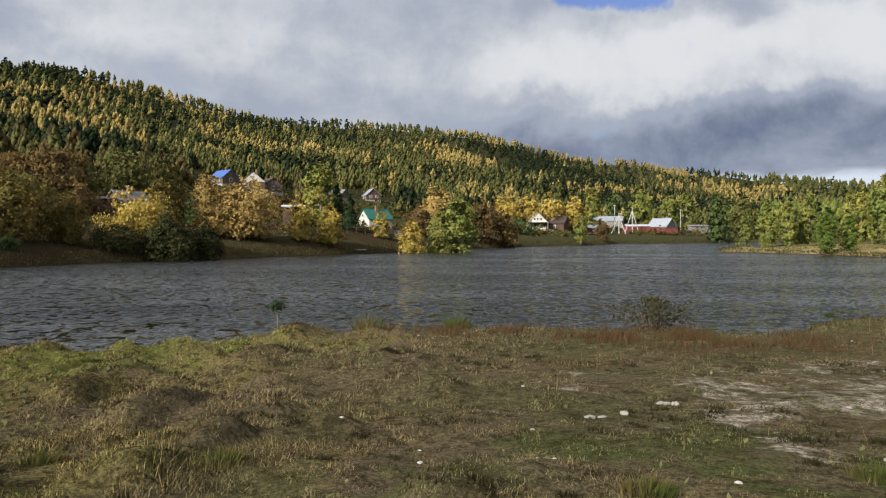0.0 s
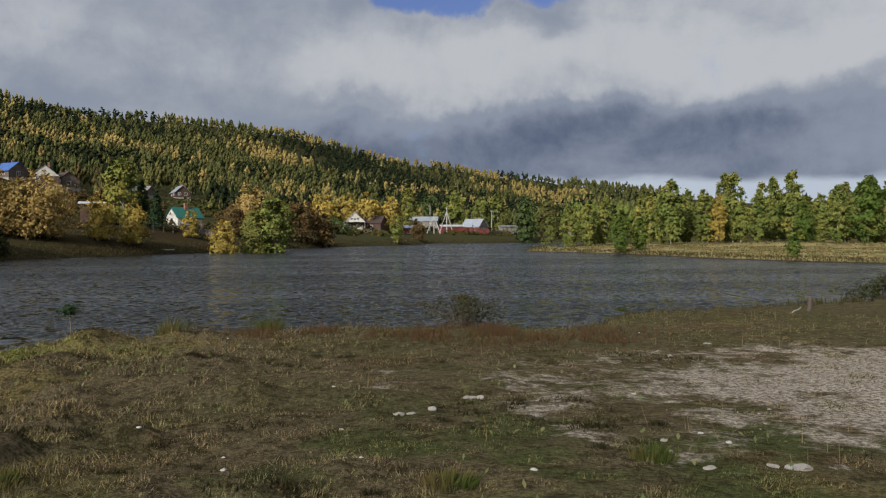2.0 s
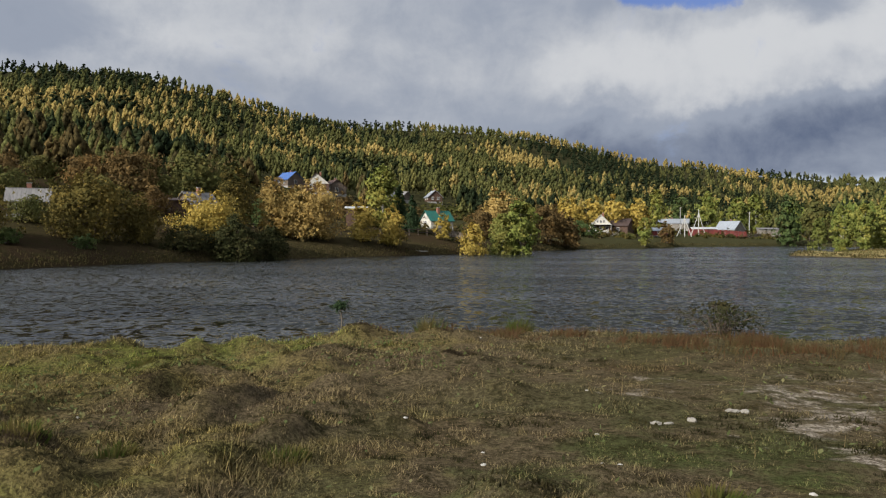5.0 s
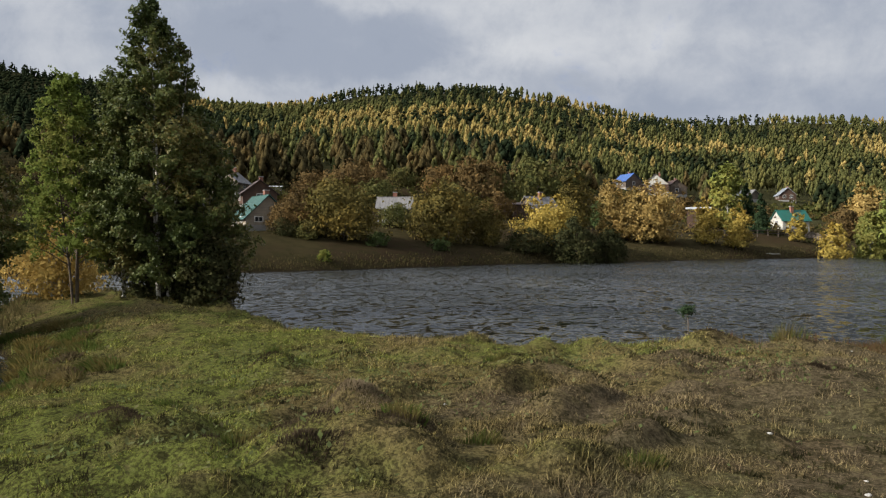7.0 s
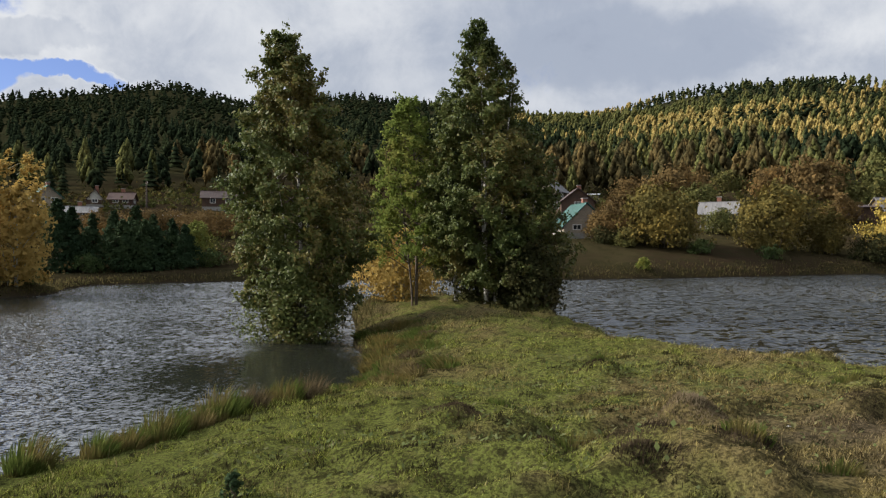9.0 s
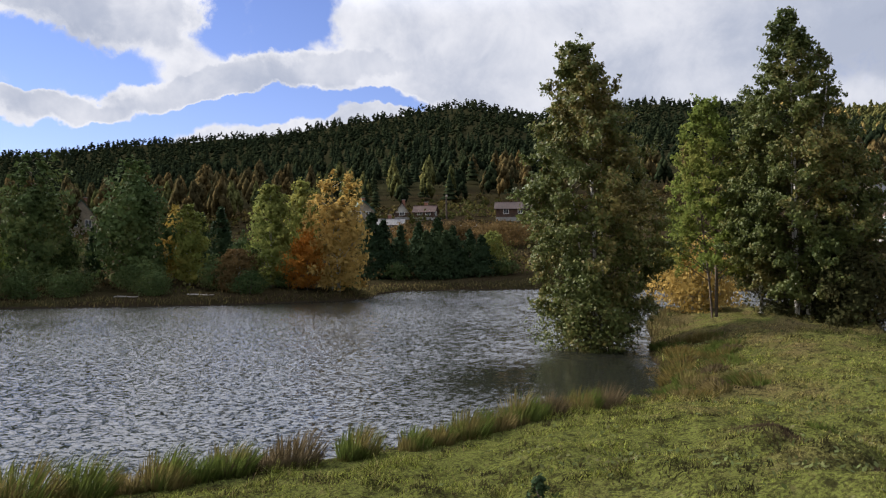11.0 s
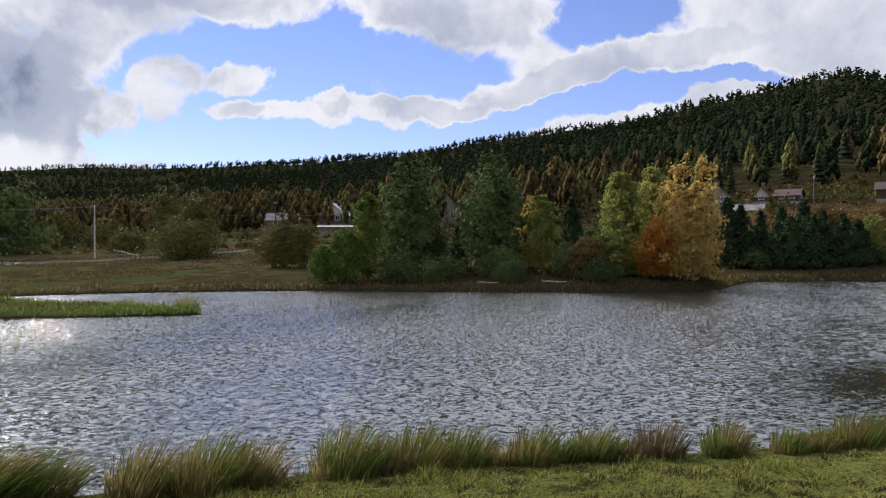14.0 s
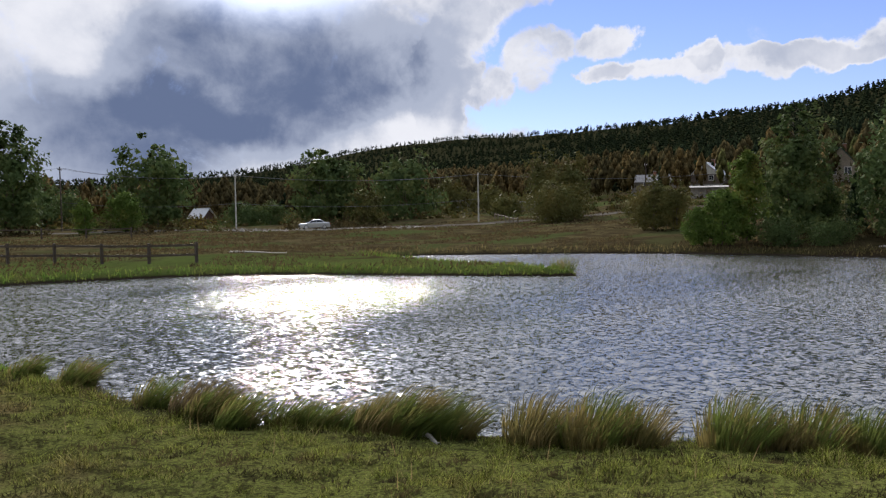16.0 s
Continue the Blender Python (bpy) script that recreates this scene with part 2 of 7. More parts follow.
    # The bright gap under the cloud deck, low over the far woods.
    low = math_node(n, "MULTIPLY", ramp(n, toward(-28, 3, way), 0.92, 0.965), ramp(n, math_node(n, "ADD", high, math_node(n, "MULTIPLY", math_node(n, "SUBTRACT", lumps, 0.5), 0.04)), 0.074, 0.062))
    tone = mix(n, low, tone, (0.60, 0.66, 0.74))
    back = n("Background", Color=tone, Strength=1.0)
    n("OutputWorld", Surface=back.outputs[0])


make_sky()
sun = new("sun", bpy.data.lights.new("sun", "SUN"))
sun.data.energy, sun.data.angle, sun.data.color = 5.0, radians(0.53), (1.0, 0.92, 0.80)
sun.matrix_world = look(bearing(SUN_AZ, SUN_EL) * 50, (0, 0, 0))


# ---- materials ----
def material(name, build, rough=0.8):
    m = bpy.data.materials.new(name)
    m.use_nodes = True
    n = nodes_of(m.node_tree)
    out = n("OutputMaterial")
    m.node_tree.links.new(build(n), out.inputs[0])
    return m


def principled(n, colour, rough=0.8, bump=None, strength=0.3, distance=0.02, metal=0.0, ior=1.45, gloss=0.5):
    p = n("BsdfPrincipled", Roughness=rough, Metallic=metal, IOR=ior)
    p.inputs["Specular IOR Level"].default_value = gloss
    if isinstance(colour, bpy.types.NodeSocket):
        p.id_data.links.new(colour, p.inputs["Base Color"])
    else:
        p.inputs["Base Color"].default_value = (*colour, 1)
    if bump is not None:
        b = n("Bump", Strength=strength, Distance=distance, Height=bump)
        p.id_data.links.new(b.outputs[0], p.inputs["Normal"])
    return p.outputs[0]


def place_of(n):
    return n("NewGeometry").outputs["Position"]


def painted(name, a, b, scale=2.0, rough=0.8, bump=0.15, metal=0.0):
    """A weathered surface: two tones in patches and fine grain."""
    def build(n):
        at = n("TexCoord").outputs["Object"]
        tone = mix(n, ramp(n, noise_tex(n, at, scale, 5, 0.65), 0.35, 0.65), a, b)
        fine = noise_tex(n, at, scale * 14, 3, 0.6)
        tone = mix(n, math_node(n, "MULTIPLY", fine, 0.35), tone, tuple(0.55 * c for c in a))
        return principled(n, tone, rough, fine, bump, 0.01, metal)
    return material(name, build)


def leaf_material(name, a, b, c, glow=0.20, wide=0.12, gloss=0.02, speck=0.28, rough=0.7, shade_mottle=0.0):
    """Foliage: three leaf tones, by leaf, by bough and by tree; light shines through it."""
    def build(n):
        geo = n("NewGeometry")
        leaf = geo.outputs["Random Per Island"]
        bough = noise_tex(n, geo.outputs["Position"], wide * 5, 2, 0.5)
        tree = noise_tex(n, geo.outputs["Position"], wide, 1, 0.5)
        one = n("ObjectInfo").outputs["Random"]
        pick = math_node(n, "ADD", math_node(n, "ADD", math_node(n, "MULTIPLY", leaf, speck), (0.4 - speck) * 0.5), math_node(n, "MULTIPLY", tree, 1.5))
        pick = math_node(n, "ADD", pick, math_node(n, "ADD", math_node(n, "MULTIPLY", bough, 0.9), math_node(n, "MULTIPLY", one, 0.3)))
        tone = mix(n, ramp(n, pick, 0.95, 1.45), a, b)
        tone = mix(n, ramp(n, pick, 1.5, 2.05), tone, c)
        if shade_mottle:
            # Painted shade in gaps between leaf tufts too fine to build so far away.
            tuft = ramp(n, noise_tex(n, geo.outputs["Position"], shade_mottle, 3, 0.7), 0.36, 0.60, 0.35, 1.0)
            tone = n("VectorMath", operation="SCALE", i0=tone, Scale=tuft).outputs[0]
        d = n("BsdfPrincipled", Roughness=rough)
        d.id_data.links.new(tone, d.inputs["Base Color"])
        d.inputs["Specular IOR Level"].default_value = gloss
        t = n("BsdfTranslucent", Color=tone)
        return n("MixShader", i0=glow, i1=d.outputs[0], i2=t.outputs[0]).outputs[0]
    return material(name, build)


def turf_tone(n, at):
    """Colour of the turf by place: green, olive, dry and reddish parts."""
    big = noise_tex(n, at, 0.16, 4, 0.6)
    mid = noise_tex(n, at, 0.8, 4, 0.65)
    fine = noise_tex(n, at, 24.0, 4, 0.75)
    xyz = n("SeparateXYZ", i0=at)
    # Greener towards the wet side, drier and browner up the bank.
    wet = ramp(n, xyz.outputs[0], 0.0, -11.0, -0.12, 0.10)
    wet = math_node(n, "ADD", wet, ramp(n, xyz.outputs[1], 9.0, -2.0, 0.0, 0.22))
    k = math_node(n, "ADD", math_node(n, "MULTIPLY", math_node(n, "ADD", big, mid), 0.5), wet)
    green, olive, dry, red = (0.182, 0.205, 0.047), (0.215, 0.170, 0.069), (0.150, 0.114, 0.068), (0.11, 0.056, 0.028)
    tone = mix(n, ramp(n, k, 0.42, 0.54), dry, olive)
    tone = mix(n, ramp(n, k, 0.52, 0.68), tone, green)
    rust = math_node(n, "MULTIPLY", ramp(n, noise_tex(n, at, 0.35, 3, 0.6), 0.52, 0.66), ramp(n, xyz.outputs[0], -4.0, 1.0))
    tone = mix(n, math_node(n, "MULTIPLY", rust, 0.55), tone, red)
    # Short trodden turf with dark thatch showing, away from the wet side.
    tone = mix(n, ramp(n, xyz.outputs[0], -5.0, 3.0, 0.0, 0.38), tone, (0.075, 0.064, 0.036))
    # Dark green clover-like patches in the dry turf.
    clover = math_node(n, "MULTIPLY", ramp(n, noise_tex(n, at, 0.62, 5, 0.7), 0.43, 0.58), ramp(n, xyz.outputs[0], -5.0, 0.0))
    clover = math_node(n, "MULTIPLY", clover, ramp(n, xyz.outputs[1], 11.0, 7.0, 0.45, 0.95))
    tone = mix(n, clover, tone, (0.062, 0.080, 0.026))
    # Small shadows among the blades, painted as fine dark specks.
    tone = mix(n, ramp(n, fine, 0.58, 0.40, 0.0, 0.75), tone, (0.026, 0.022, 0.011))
    # Tufts a hand wide: light tips, and hollows with shade put into the colour.
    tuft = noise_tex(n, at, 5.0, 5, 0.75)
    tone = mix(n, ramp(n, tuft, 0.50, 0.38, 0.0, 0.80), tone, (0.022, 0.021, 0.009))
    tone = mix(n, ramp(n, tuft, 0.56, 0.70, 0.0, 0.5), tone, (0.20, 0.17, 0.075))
    return tone, fine


def make_ground():
    def build(n):
        at = place_of(n)
        xyz = n("SeparateXYZ", i0=at)
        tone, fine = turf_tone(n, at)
        # Dark thatch and soil under the grass, deepened for shade between the blades.
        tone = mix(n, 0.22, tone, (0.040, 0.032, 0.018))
        far = n("VectorMath", operation="LENGTH", i0=at).outputs["Value"]
        # Trodden, stony patch beside the path.
        off = n("VectorMath", operation="MULTIPLY", i0=n("VectorMath", operation="SUBTRACT", i0=at, i1=(9.6, 10.6, 0)).outputs[0], i1=(0.122, 0.205, 0)).outputs[0]
        ring = n("VectorMath", operation="LENGTH", i0=off).outputs["Value"]
        holes = math_node(n, "ADD", math_node(n, "MULTIPLY", noise_tex(n, at, 0.9, 6, 0.68), 0.9), math_node(n, "MULTIPLY", noise_tex(n, at, 3.2, 4, 0.7), 0.55))
        bare = ramp(n, math_node(n, "SUBTRACT", holes, math_node(n, "MULTIPLY", ring, 0.40)), 0.33, 0.50)
        grit = noise_tex(n, at, 17, 5, 0.78)
        soil = mix(n, ramp(n, grit, 0.40, 0.60), (0.085, 0.068, 0.050), (0.36, 0.315, 0.255))
        tone = mix(n, bare, tone, soil)
        # Meadow and bank across the water: dry straw, brown earth, green strips.
        m1, m2 = noise_tex(n, at, 0.06, 4, 0.6), noise_tex(n, at, 0.5, 5, 0.7)
        meadow = mix(n, ramp(n, m1, 0.4, 0.6), (0.034, 0.024, 0.014), (0.044, 0.036, 0.017))
        meadow = mix(n, ramp(n, m2, 0.55, 0.40, 0.0, 0.8), meadow, (0.03, 0.026, 0.012))
        meadow = mix(n, ramp(n, xyz.outputs[1], -20, -40), meadow, mix(n, ramp(n, m2, 0.40, 0.60), (0.050, 0.038, 0.020), (0.098, 0.080, 0.038)))
        lush = math_node(n, "MULTIPLY", ramp(n, noise_tex(n, n("Mapping", Vector=at, Rotation=(0, 0, radians(35)), Scale=(0.4, 1.0, 1.0)).outputs[0], 0.16, 4, 0.6), 0.48, 0.62), ramp(n, xyz.outputs[1], -20, -40))
        meadow = mix(n, lush, meadow, (0.062, 0.075, 0.026))
        # The gravel road across the field.
        road = math_node(n, "ABSOLUTE", n("VectorMath", operation="DOT_PRODUCT", i0=n("VectorMath", operation="SUBTRACT", i0=at, i1=(-71.0, -92.6, 0)).outputs[0], i1=(0.675, 0.738, 0)).outputs["Value"])
        road = math_node(n, "ADD", road, math_node(n, "MULTIPLY", m2, 2.2))
        road = math_node(n, "MULTIPLY", ramp(n, road, 3.4, 2.4), math_node(n, "MULTIPLY", ramp(n, xyz.outputs[0], -20, -40), ramp(n, xyz.outputs[1], -38, -50)))
        meadow = mix(n, road, meadow, mix(n, ramp(n, m2, 0.4, 0.6), (0.09, 0.08, 0.066), (0.15, 0.135, 0.112)))
        straw = mix(n, ramp(n, m2, 0.40, 0.60), (0.10, 0.088, 0.036), (0.21, 0.165, 0.075))
        meadow = mix(n, ramp(n, xyz.outputs[0], 18, 28), meadow, straw)
        tone = mix(n, ramp(n, far, 36, 50), tone, meadow)
        spit = math_node(n, "MULTIPLY", ramp(n, xyz.outputs[1], -15, -19), ramp(n, far, 58, 46))
        tone = mix(n, math_node(n, "MULTIPLY", spit, ramp(n, m2, 0.35, 0.55)), tone, (0.075, 0.098, 0.026))
        # Wet, dark earth at the water's edge.
        tone = mix(n, ramp(n, xyz.outputs[2], 0.16, 0.05), tone, (0.035, 0.028, 0.018))
        tone = mix(n, ramp(n, far, 170, 240), tone, (0.035, 0.034, 0.016))
        relief = n("Bump", Strength=1.0, Distance=0.05, Height=math_node(n, "ADD", fine, math_node(n, "MULTIPLY", grit, 0.5)))
        return n("BsdfDiffuse", Color=tone, Roughness=0.6, Normal=relief.outputs[0]).outputs[0]
    return material("turf", build)


def make_water():
    def build(n):
        at = place_of(n)
        far = n("VectorMath", operation="LENGTH", i0=at).outputs["Value"]
        # Calm and ruffled stretches.
        calm = ramp(n, noise_tex(n, n("Mapping", Vector=at, Rotation=(0, 0, radians(-50)), Scale=(0.35, 1.0, 1.0)).outputs[0], 0.09, 3, 0.5), 0.35, 0.62, 0.40, 1.0)
        north = n("SeparateXYZ", i0=at).outputs[1]
        calm = math_node(n, "MULTIPLY", calm, math_node(n, "MAXIMUM", ramp(n, north, -5, -14, 0.80, 1.0), ramp(n, north, 10, 24, 0.80, 1.0)))
        lee = n("VectorMath", operation="DISTANCE", i0=at, i1=(-17.8, 6.0, 0.0)).outputs["Value"]
        calm = math_node(n, "MULTIPLY", calm, ramp(n, lee, 2.2, 6.0, 0.12, 1.0))
        swell = ramp(n, north, -2, 22, 0.30, 2.5)
        ripple = ramp(n, north, 4, 26, 1.0, 0.55)
        slope = None
        for scale, squeeze, turn, steep in ((1.5, 0.8, 24, 0.75), (3.6, 0.8, 36, 1.15), (8.5, 0.75, 12, 1.5), (22.0, 0.8, 50, 1.4)):
            way = n("Mapping", Vector=at, Rotation=(0, 0, radians(turn)), Scale=(1.0, squeeze, 1.0)).outputs[0]
            lean = n("TexNoise", Vector=way, Scale=scale, Detail=2.0, Roughness=0.5, Distortion=0.25).outputs["Color"]
            lean = n("VectorMath", operation="SUBTRACT", i0=lean, i1=(0.5, 0.5, 0.5)).outputs[0]
            lean = n("VectorMath", operation="MULTIPLY", i0=lean, i1=(steep, steep, 0.0)).outputs[0]
            if scale < 8:
                lean = n("VectorMath", operation="SCALE", i0=lean, Scale=swell).outputs[0]
            if scale > 8:
                lean = n("VectorMath", operation="SCALE", i0=lean, Scale=ripple).outputs[0]
            slope = lean if slope is None else n("VectorMath", operation="ADD", i0=slope, i1=lean).outputs[0]
        slope = n("VectorMath", operation="SCALE", i0=slope, Scale=calm).outputs[0]
        # Before the north-west wind the waves' steep fronts lie to the south-east, most on the open stretch.
        front = n("CombineXYZ", i0=0.07, i1=ramp(n, north, 6, 30, -0.05, -0.17), i2=0.0).outputs[0]
        front = n("VectorMath", operation="SCALE", i0=front, Scale=calm).outputs[0]
        slope = n("VectorMath", operation="ADD", i0=slope, i1=front).outputs[0]
        up = n("VectorMath", operation="ADD", i0=n("NewGeometry").outputs["Normal"], i1=slope).outputs[0]
        up = n("VectorMath", operation="NORMALIZE", i0=up).outputs[0]
        p = n("BsdfPrincipled", Roughness=math_node(n, "MULTIPLY", math_node(n, "MULTIPLY", ramp(n, far, 12, 90, 0.06, 0.20), ripple), ramp(n, lee, 2.2, 6.0, 0.3, 1.0)), IOR=1.333, Normal=up)
        p.inputs["Base Color"].default_value = (0.016, 0.017, 0.013, 1)
        return p.outputs[0]
    return material("pond_water", build)


M_GROUND, M_WATER = make_ground(), make_water()
L_PINE = leaf_material("pine_needles", (0.013, 0.020, 0.011), (0.020, 0.029, 0.015), (0.036, 0.045, 0.020), glow=0.08, wide=0.05, gloss=0.0, speck=0.30, shade_mottle=1.3)
L_BIRCH = leaf_material("birch_leaves", (0.060, 0.072, 0.026), (0.105, 0.108, 0.038), (0.19, 0.170, 0.055), glow=0.08, wide=0.05, gloss=0.0, speck=0.30, shade_mottle=1.3)
L_GOLD = leaf_material("golden_leaves", (0.185, 0.155, 0.055), (0.31, 0.238, 0.080), (0.42, 0.305, 0.102), glow=0.08, wide=0.05, gloss=0.0, speck=0.30, shade_mottle=1.3)
L_RUST = leaf_material("rusty_leaves", (0.044, 0.044, 0.021), (0.074, 0.062, 0.028), (0.145, 0.102, 0.040), glow=0.08, wide=0.05, gloss=0.0, speck=0.30, shade_mottle=1.3)
L_FRESH = leaf_material("fresh_birch_leaves", (0.075, 0.115, 0.028), (0.125, 0.160, 0.040), (0.23, 0.22, 0.055), glow=0.08, wide=0.08, gloss=0.0, speck=0.30, shade_mottle=1.3)


# ---- mesh helpers ----
def mesh_np(name, verts, faces, mat=None, smooth=False):
    """A mesh from arrays of places and of faces that all have as many corners."""
    verts, faces = np.asarray(verts, np.float32), np.asarray(faces, np.int32)
    me = bpy.data.meshes.new(name)
    me.vertices.add(len(verts))
    me.vertices.foreach_set("co", verts.ravel())
    k = faces.shape[1]
    me.loops.add(faces.size)
    me.loops.foreach_set("vertex_index", faces.ravel())
    me.polygons.add(len(faces))
    me.polygons.foreach_set("loop_start", np.arange(0, faces.size, k, dtype=np.int32))
    me.polygons.foreach_set("use_smooth", np.full(len(faces), smooth))
    me.update(calc_edges=True)
    me.validate()
    if mat:
        me.materials.append(mat)
    return me


def grid_faces(rows, cols, wrap=False):
    i, j = np.meshgrid(np.arange(rows - 1), np.arange(cols if wrap else cols - 1), indexing="ij")
    a, b = i * cols + j, i * cols + (j + 1) % cols
    return np.stack([a, b, b + cols, a + cols], -1).reshape(-1, 4)


# ---- ground and water ----
def make_land():
    radii = np.concatenate([np.linspace(0.15, 3, 20, False), np.arange(3, 13, 0.14), np.arange(13, 24, 0.22), np.arange(24, 62, 0.42), np.arange(62, 150, 1.1), np.geomspace(150, 1300, 80, False), np.geomspace(1300, 4700, 12)])
    turn = np.radians(np.concatenate([np.arange(-40, 172, 0.62), np.linspace(172, 320, 40, False)]))
    rr, aa = np.meshgrid(radii, turn, indexing="ij")
    x, y = -rr * np.sin(aa), rr * np.cos(aa)
    z = ground_z(x, y)
    verts = np.stack([x, y, z], -1).reshape(-1, 3)
    faces = grid_faces(len(radii), len(turn), True)
    tip = len(verts)
    verts = np.concatenate([verts, [[0, 0, gz(0, 0)]]])
    ob = new("ground", mesh_np("ground", verts, faces[:, ::-1], M_GROUND, True))
    bm = bmesh.new()
    bm.from_mesh(ob.data)
    bm.verts.ensure_lookup_table()
    for j in range(len(turn)):
        bm.faces.new((bm.verts[j], bm.verts[(j + 1) % len(turn)], bm.verts[tip])).smooth = True
    bmesh.ops.recalc_face_normals(bm, faces=bm.faces)
    bm.to_mesh(ob.data)
    bm.free()
    ob.data.update()
    tagged(ob, "rough autumn turf, stony path and wooded hills", "ground", kind="structure")


def make_water_sheet():
    """The pond's surface, with wind waves; it ends under the banks."""
    rng = np.random.default_rng(2)
    radii = np.concatenate([np.arange(8.5, 17, 0.14), np.geomspace(17, 130, 220, False), np.geomspace(130, 420, 60)])
    turn = np.radians(np.arange(-48, 180, 0.42))
    rr, aa = np.meshgrid(radii, turn, indexing="ij")
    x, y = -rr * np.sin(aa), rr * np.cos(aa)
    cell = np.gradient(radii)[:, None] + 0 * aa
    z = np.zeros_like(x)
    gust = 0.75 + 0.45 * vnoise(x, y, 9, 81) + 0.25 * vnoise(x, y, 3.0, 82)
    for _ in range(40):
        long = 0.26 * np.exp(rng.uniform(0, 1.25))
        a = radians(118) + rng.normal(0, 0.7)
        k = 2 * np.pi / long
        fade = np.clip((long / cell - 2.4) / 1.6, 0, 1)
        warp = 0.8 * vnoise(x, y, 3.5, 83)
        z += 0.0042 * long * fade * np.sin(k * (x * np.cos(a) + y * np.sin(a)) + rng.uniform(0, 6.28) + warp)
    z *= np.clip(gust, 0.25, 1.4) * np.interp(y, [-6, 18], [0.42, 1.1]) * np.clip((np.hypot(x + 17.8, y - 6.0) - 2.2) / 4, 0.06, 1)
    d = shore_distance(x, y).reshape(x.shape)
    faces = grid_faces(len(radii), len(turn))
    faces = faces[(d.ravel()[faces].min(1) < 0.8)]
    used, faces = np.unique(faces, return_inverse=True)
    verts = np.stack([x, y, z], -1).reshape(-1, 3)[used]
    w = new("water", mesh_np("water", verts, faces.reshape(-1, 4)[:, ::-1], M_WATER, True))
    if w.data.polygons[0].normal.z < 0:
        w.data.flip_normals()
    tagged(w, "wind-ruffled grey-blue pond water", "water", kind="structure")


make_land()
make_water_sheet()


def joined(pieces):
    verts, faces, base = [], [], 0
    for v, f in pieces:
        verts.append(v)
        faces.append(np.asarray(f) + base)
        base += len(v)
    return np.concatenate(verts), np.concatenate(faces)


# ---- far woods ----
def facing(rng, n, out, loose):
    """Two spans of a leaf clump each: turned at random, or lying roughly across the way out of the crown."""
    u = rng.normal(size=(n, 3))
    if out is not None:
        ahead = out / (np.linalg.norm(out, axis=1)[:, None] + 1e-6) + loose * rng.normal(size=(n, 3))
        u = np.cross(ahead, u)
        u /= np.linalg.norm(u, axis=1)[:, None] + 1e-9
        v = np.cross(ahead, u)
    else:
        u /= np.linalg.norm(u, axis=1)[:, None]
        v = np.cross(u, rng.normal(size=(n, 3)))
    return u, v / (np.linalg.norm(v, axis=1)[:, None] + 1e-9)


def cards(rng, centre, size, flat=0.0, out=None, loose=0.45):
    """Small four-cornered leaf clumps at the centres. Gives places and faces."""
    n = len(centre)
    u, v = facing(rng, n, out, loose)
    v[:, 2] *= 1 - flat
    s = (size * rng.uniform(0.6, 1.35, n))[:, None]
    p = np.stack([centre - u * s, centre - v * s * 0.62, centre + u * s, centre + v * s * 0.62], 1).reshape(-1, 3)
    return p, np.arange(4 * n).reshape(-1, 4)


def shards(rng, centre, size, out=None, loose=0.45, upright=False):
    """Three-cornered leaf clumps for far trees, at random or with the tip up."""
    n = len(centre)
    u, v = facing(rng, n, out, loose)
    if upright:
        u = np.cross(out + 0.5 * rng.normal(size=(n, 3)), [0, 0, 1.0])
        u *= 0.62 / (np.linalg.norm(u, axis=1)[:, None] + 1e-9)
        v = np.array([0, 0, 1.25]) + 0.22 * rng.normal(size=(n, 3)) - 0.28 * out
    s = (size * rng.uniform(0.6, 1.35, n))[:, None]
    p = np.stack([centre - u * s - v * s * 0.6, centre + u * s - v * s * 0.6, centre + v * s], 1).reshape(-1, 3)
    return p, np.arange(3 * n).reshape(-1, 3)


OCTA = (np.array([(1, 0, 0), (0, 1, 0), (-1, 0, 0), (0, -1, 0), (0, 0, 1), (0, 0, -1)], float), np.array([(0, 1, 4), (1, 2, 4), (2, 3, 4), (3, 0, 4), (1, 0, 5), (2, 1, 5), (3, 2, 5), (0, 3, 5)]))


def lump(rng, centre, size, tall=1.25):
    """A rough leaf clump with a lit and a shaded side."""
    v, f = OCTA
    a = rng.uniform(0, 1.57)
    v = np.stack([v[:, 0] * np.cos(a) - v[:, 1] * np.sin(a), v[:, 0] * np.sin(a) + v[:, 1] * np.cos(a), v[:, 2] * tall], -1)
    return v * size * rng.uniform(0.75, 1.3, (6, 1)) + centre, f


def far_broadleaf(rng, lumps=5, feathers=7, size=1.0, tall=1.8):
    """A tree 1 m high for the hillsides, to be scaled: clumps up the crown, twigs feathering its outline."""
    pieces = []
    for k in range(lumps):
        u = (k + rng.uniform(0.1, 0.9)) / lumps
        rad, a = 0.13 * (1 - u) ** 0.6, k * 2.4 + rng.uniform(-0.5, 0.5)
        pieces.append(lump(rng, (rad * np.cos(a), rad * np.sin(a), 0.34 + 0.54 * u), (0.138 - 0.05 * u) * size, tall))
    u, a = rng.uniform(0.1, 1, feathers), rng.uniform(0, 6.283, feathers)
    rad = 0.20 * (1 - u) ** 0.55
    c = np.stack([rad * np.cos(a), rad * np.sin(a), 0.32 + 0.64 * u], -1)
    if size < 1:
        c[:, 2] = 0.06 + 0.9 * u
    pieces.append(shards(rng, c, 0.055 * size, np.stack([np.cos(a), np.sin(a), 0.25 + 0.9 * u ** 2], -1), 0.35, True))
    return joined(pieces)


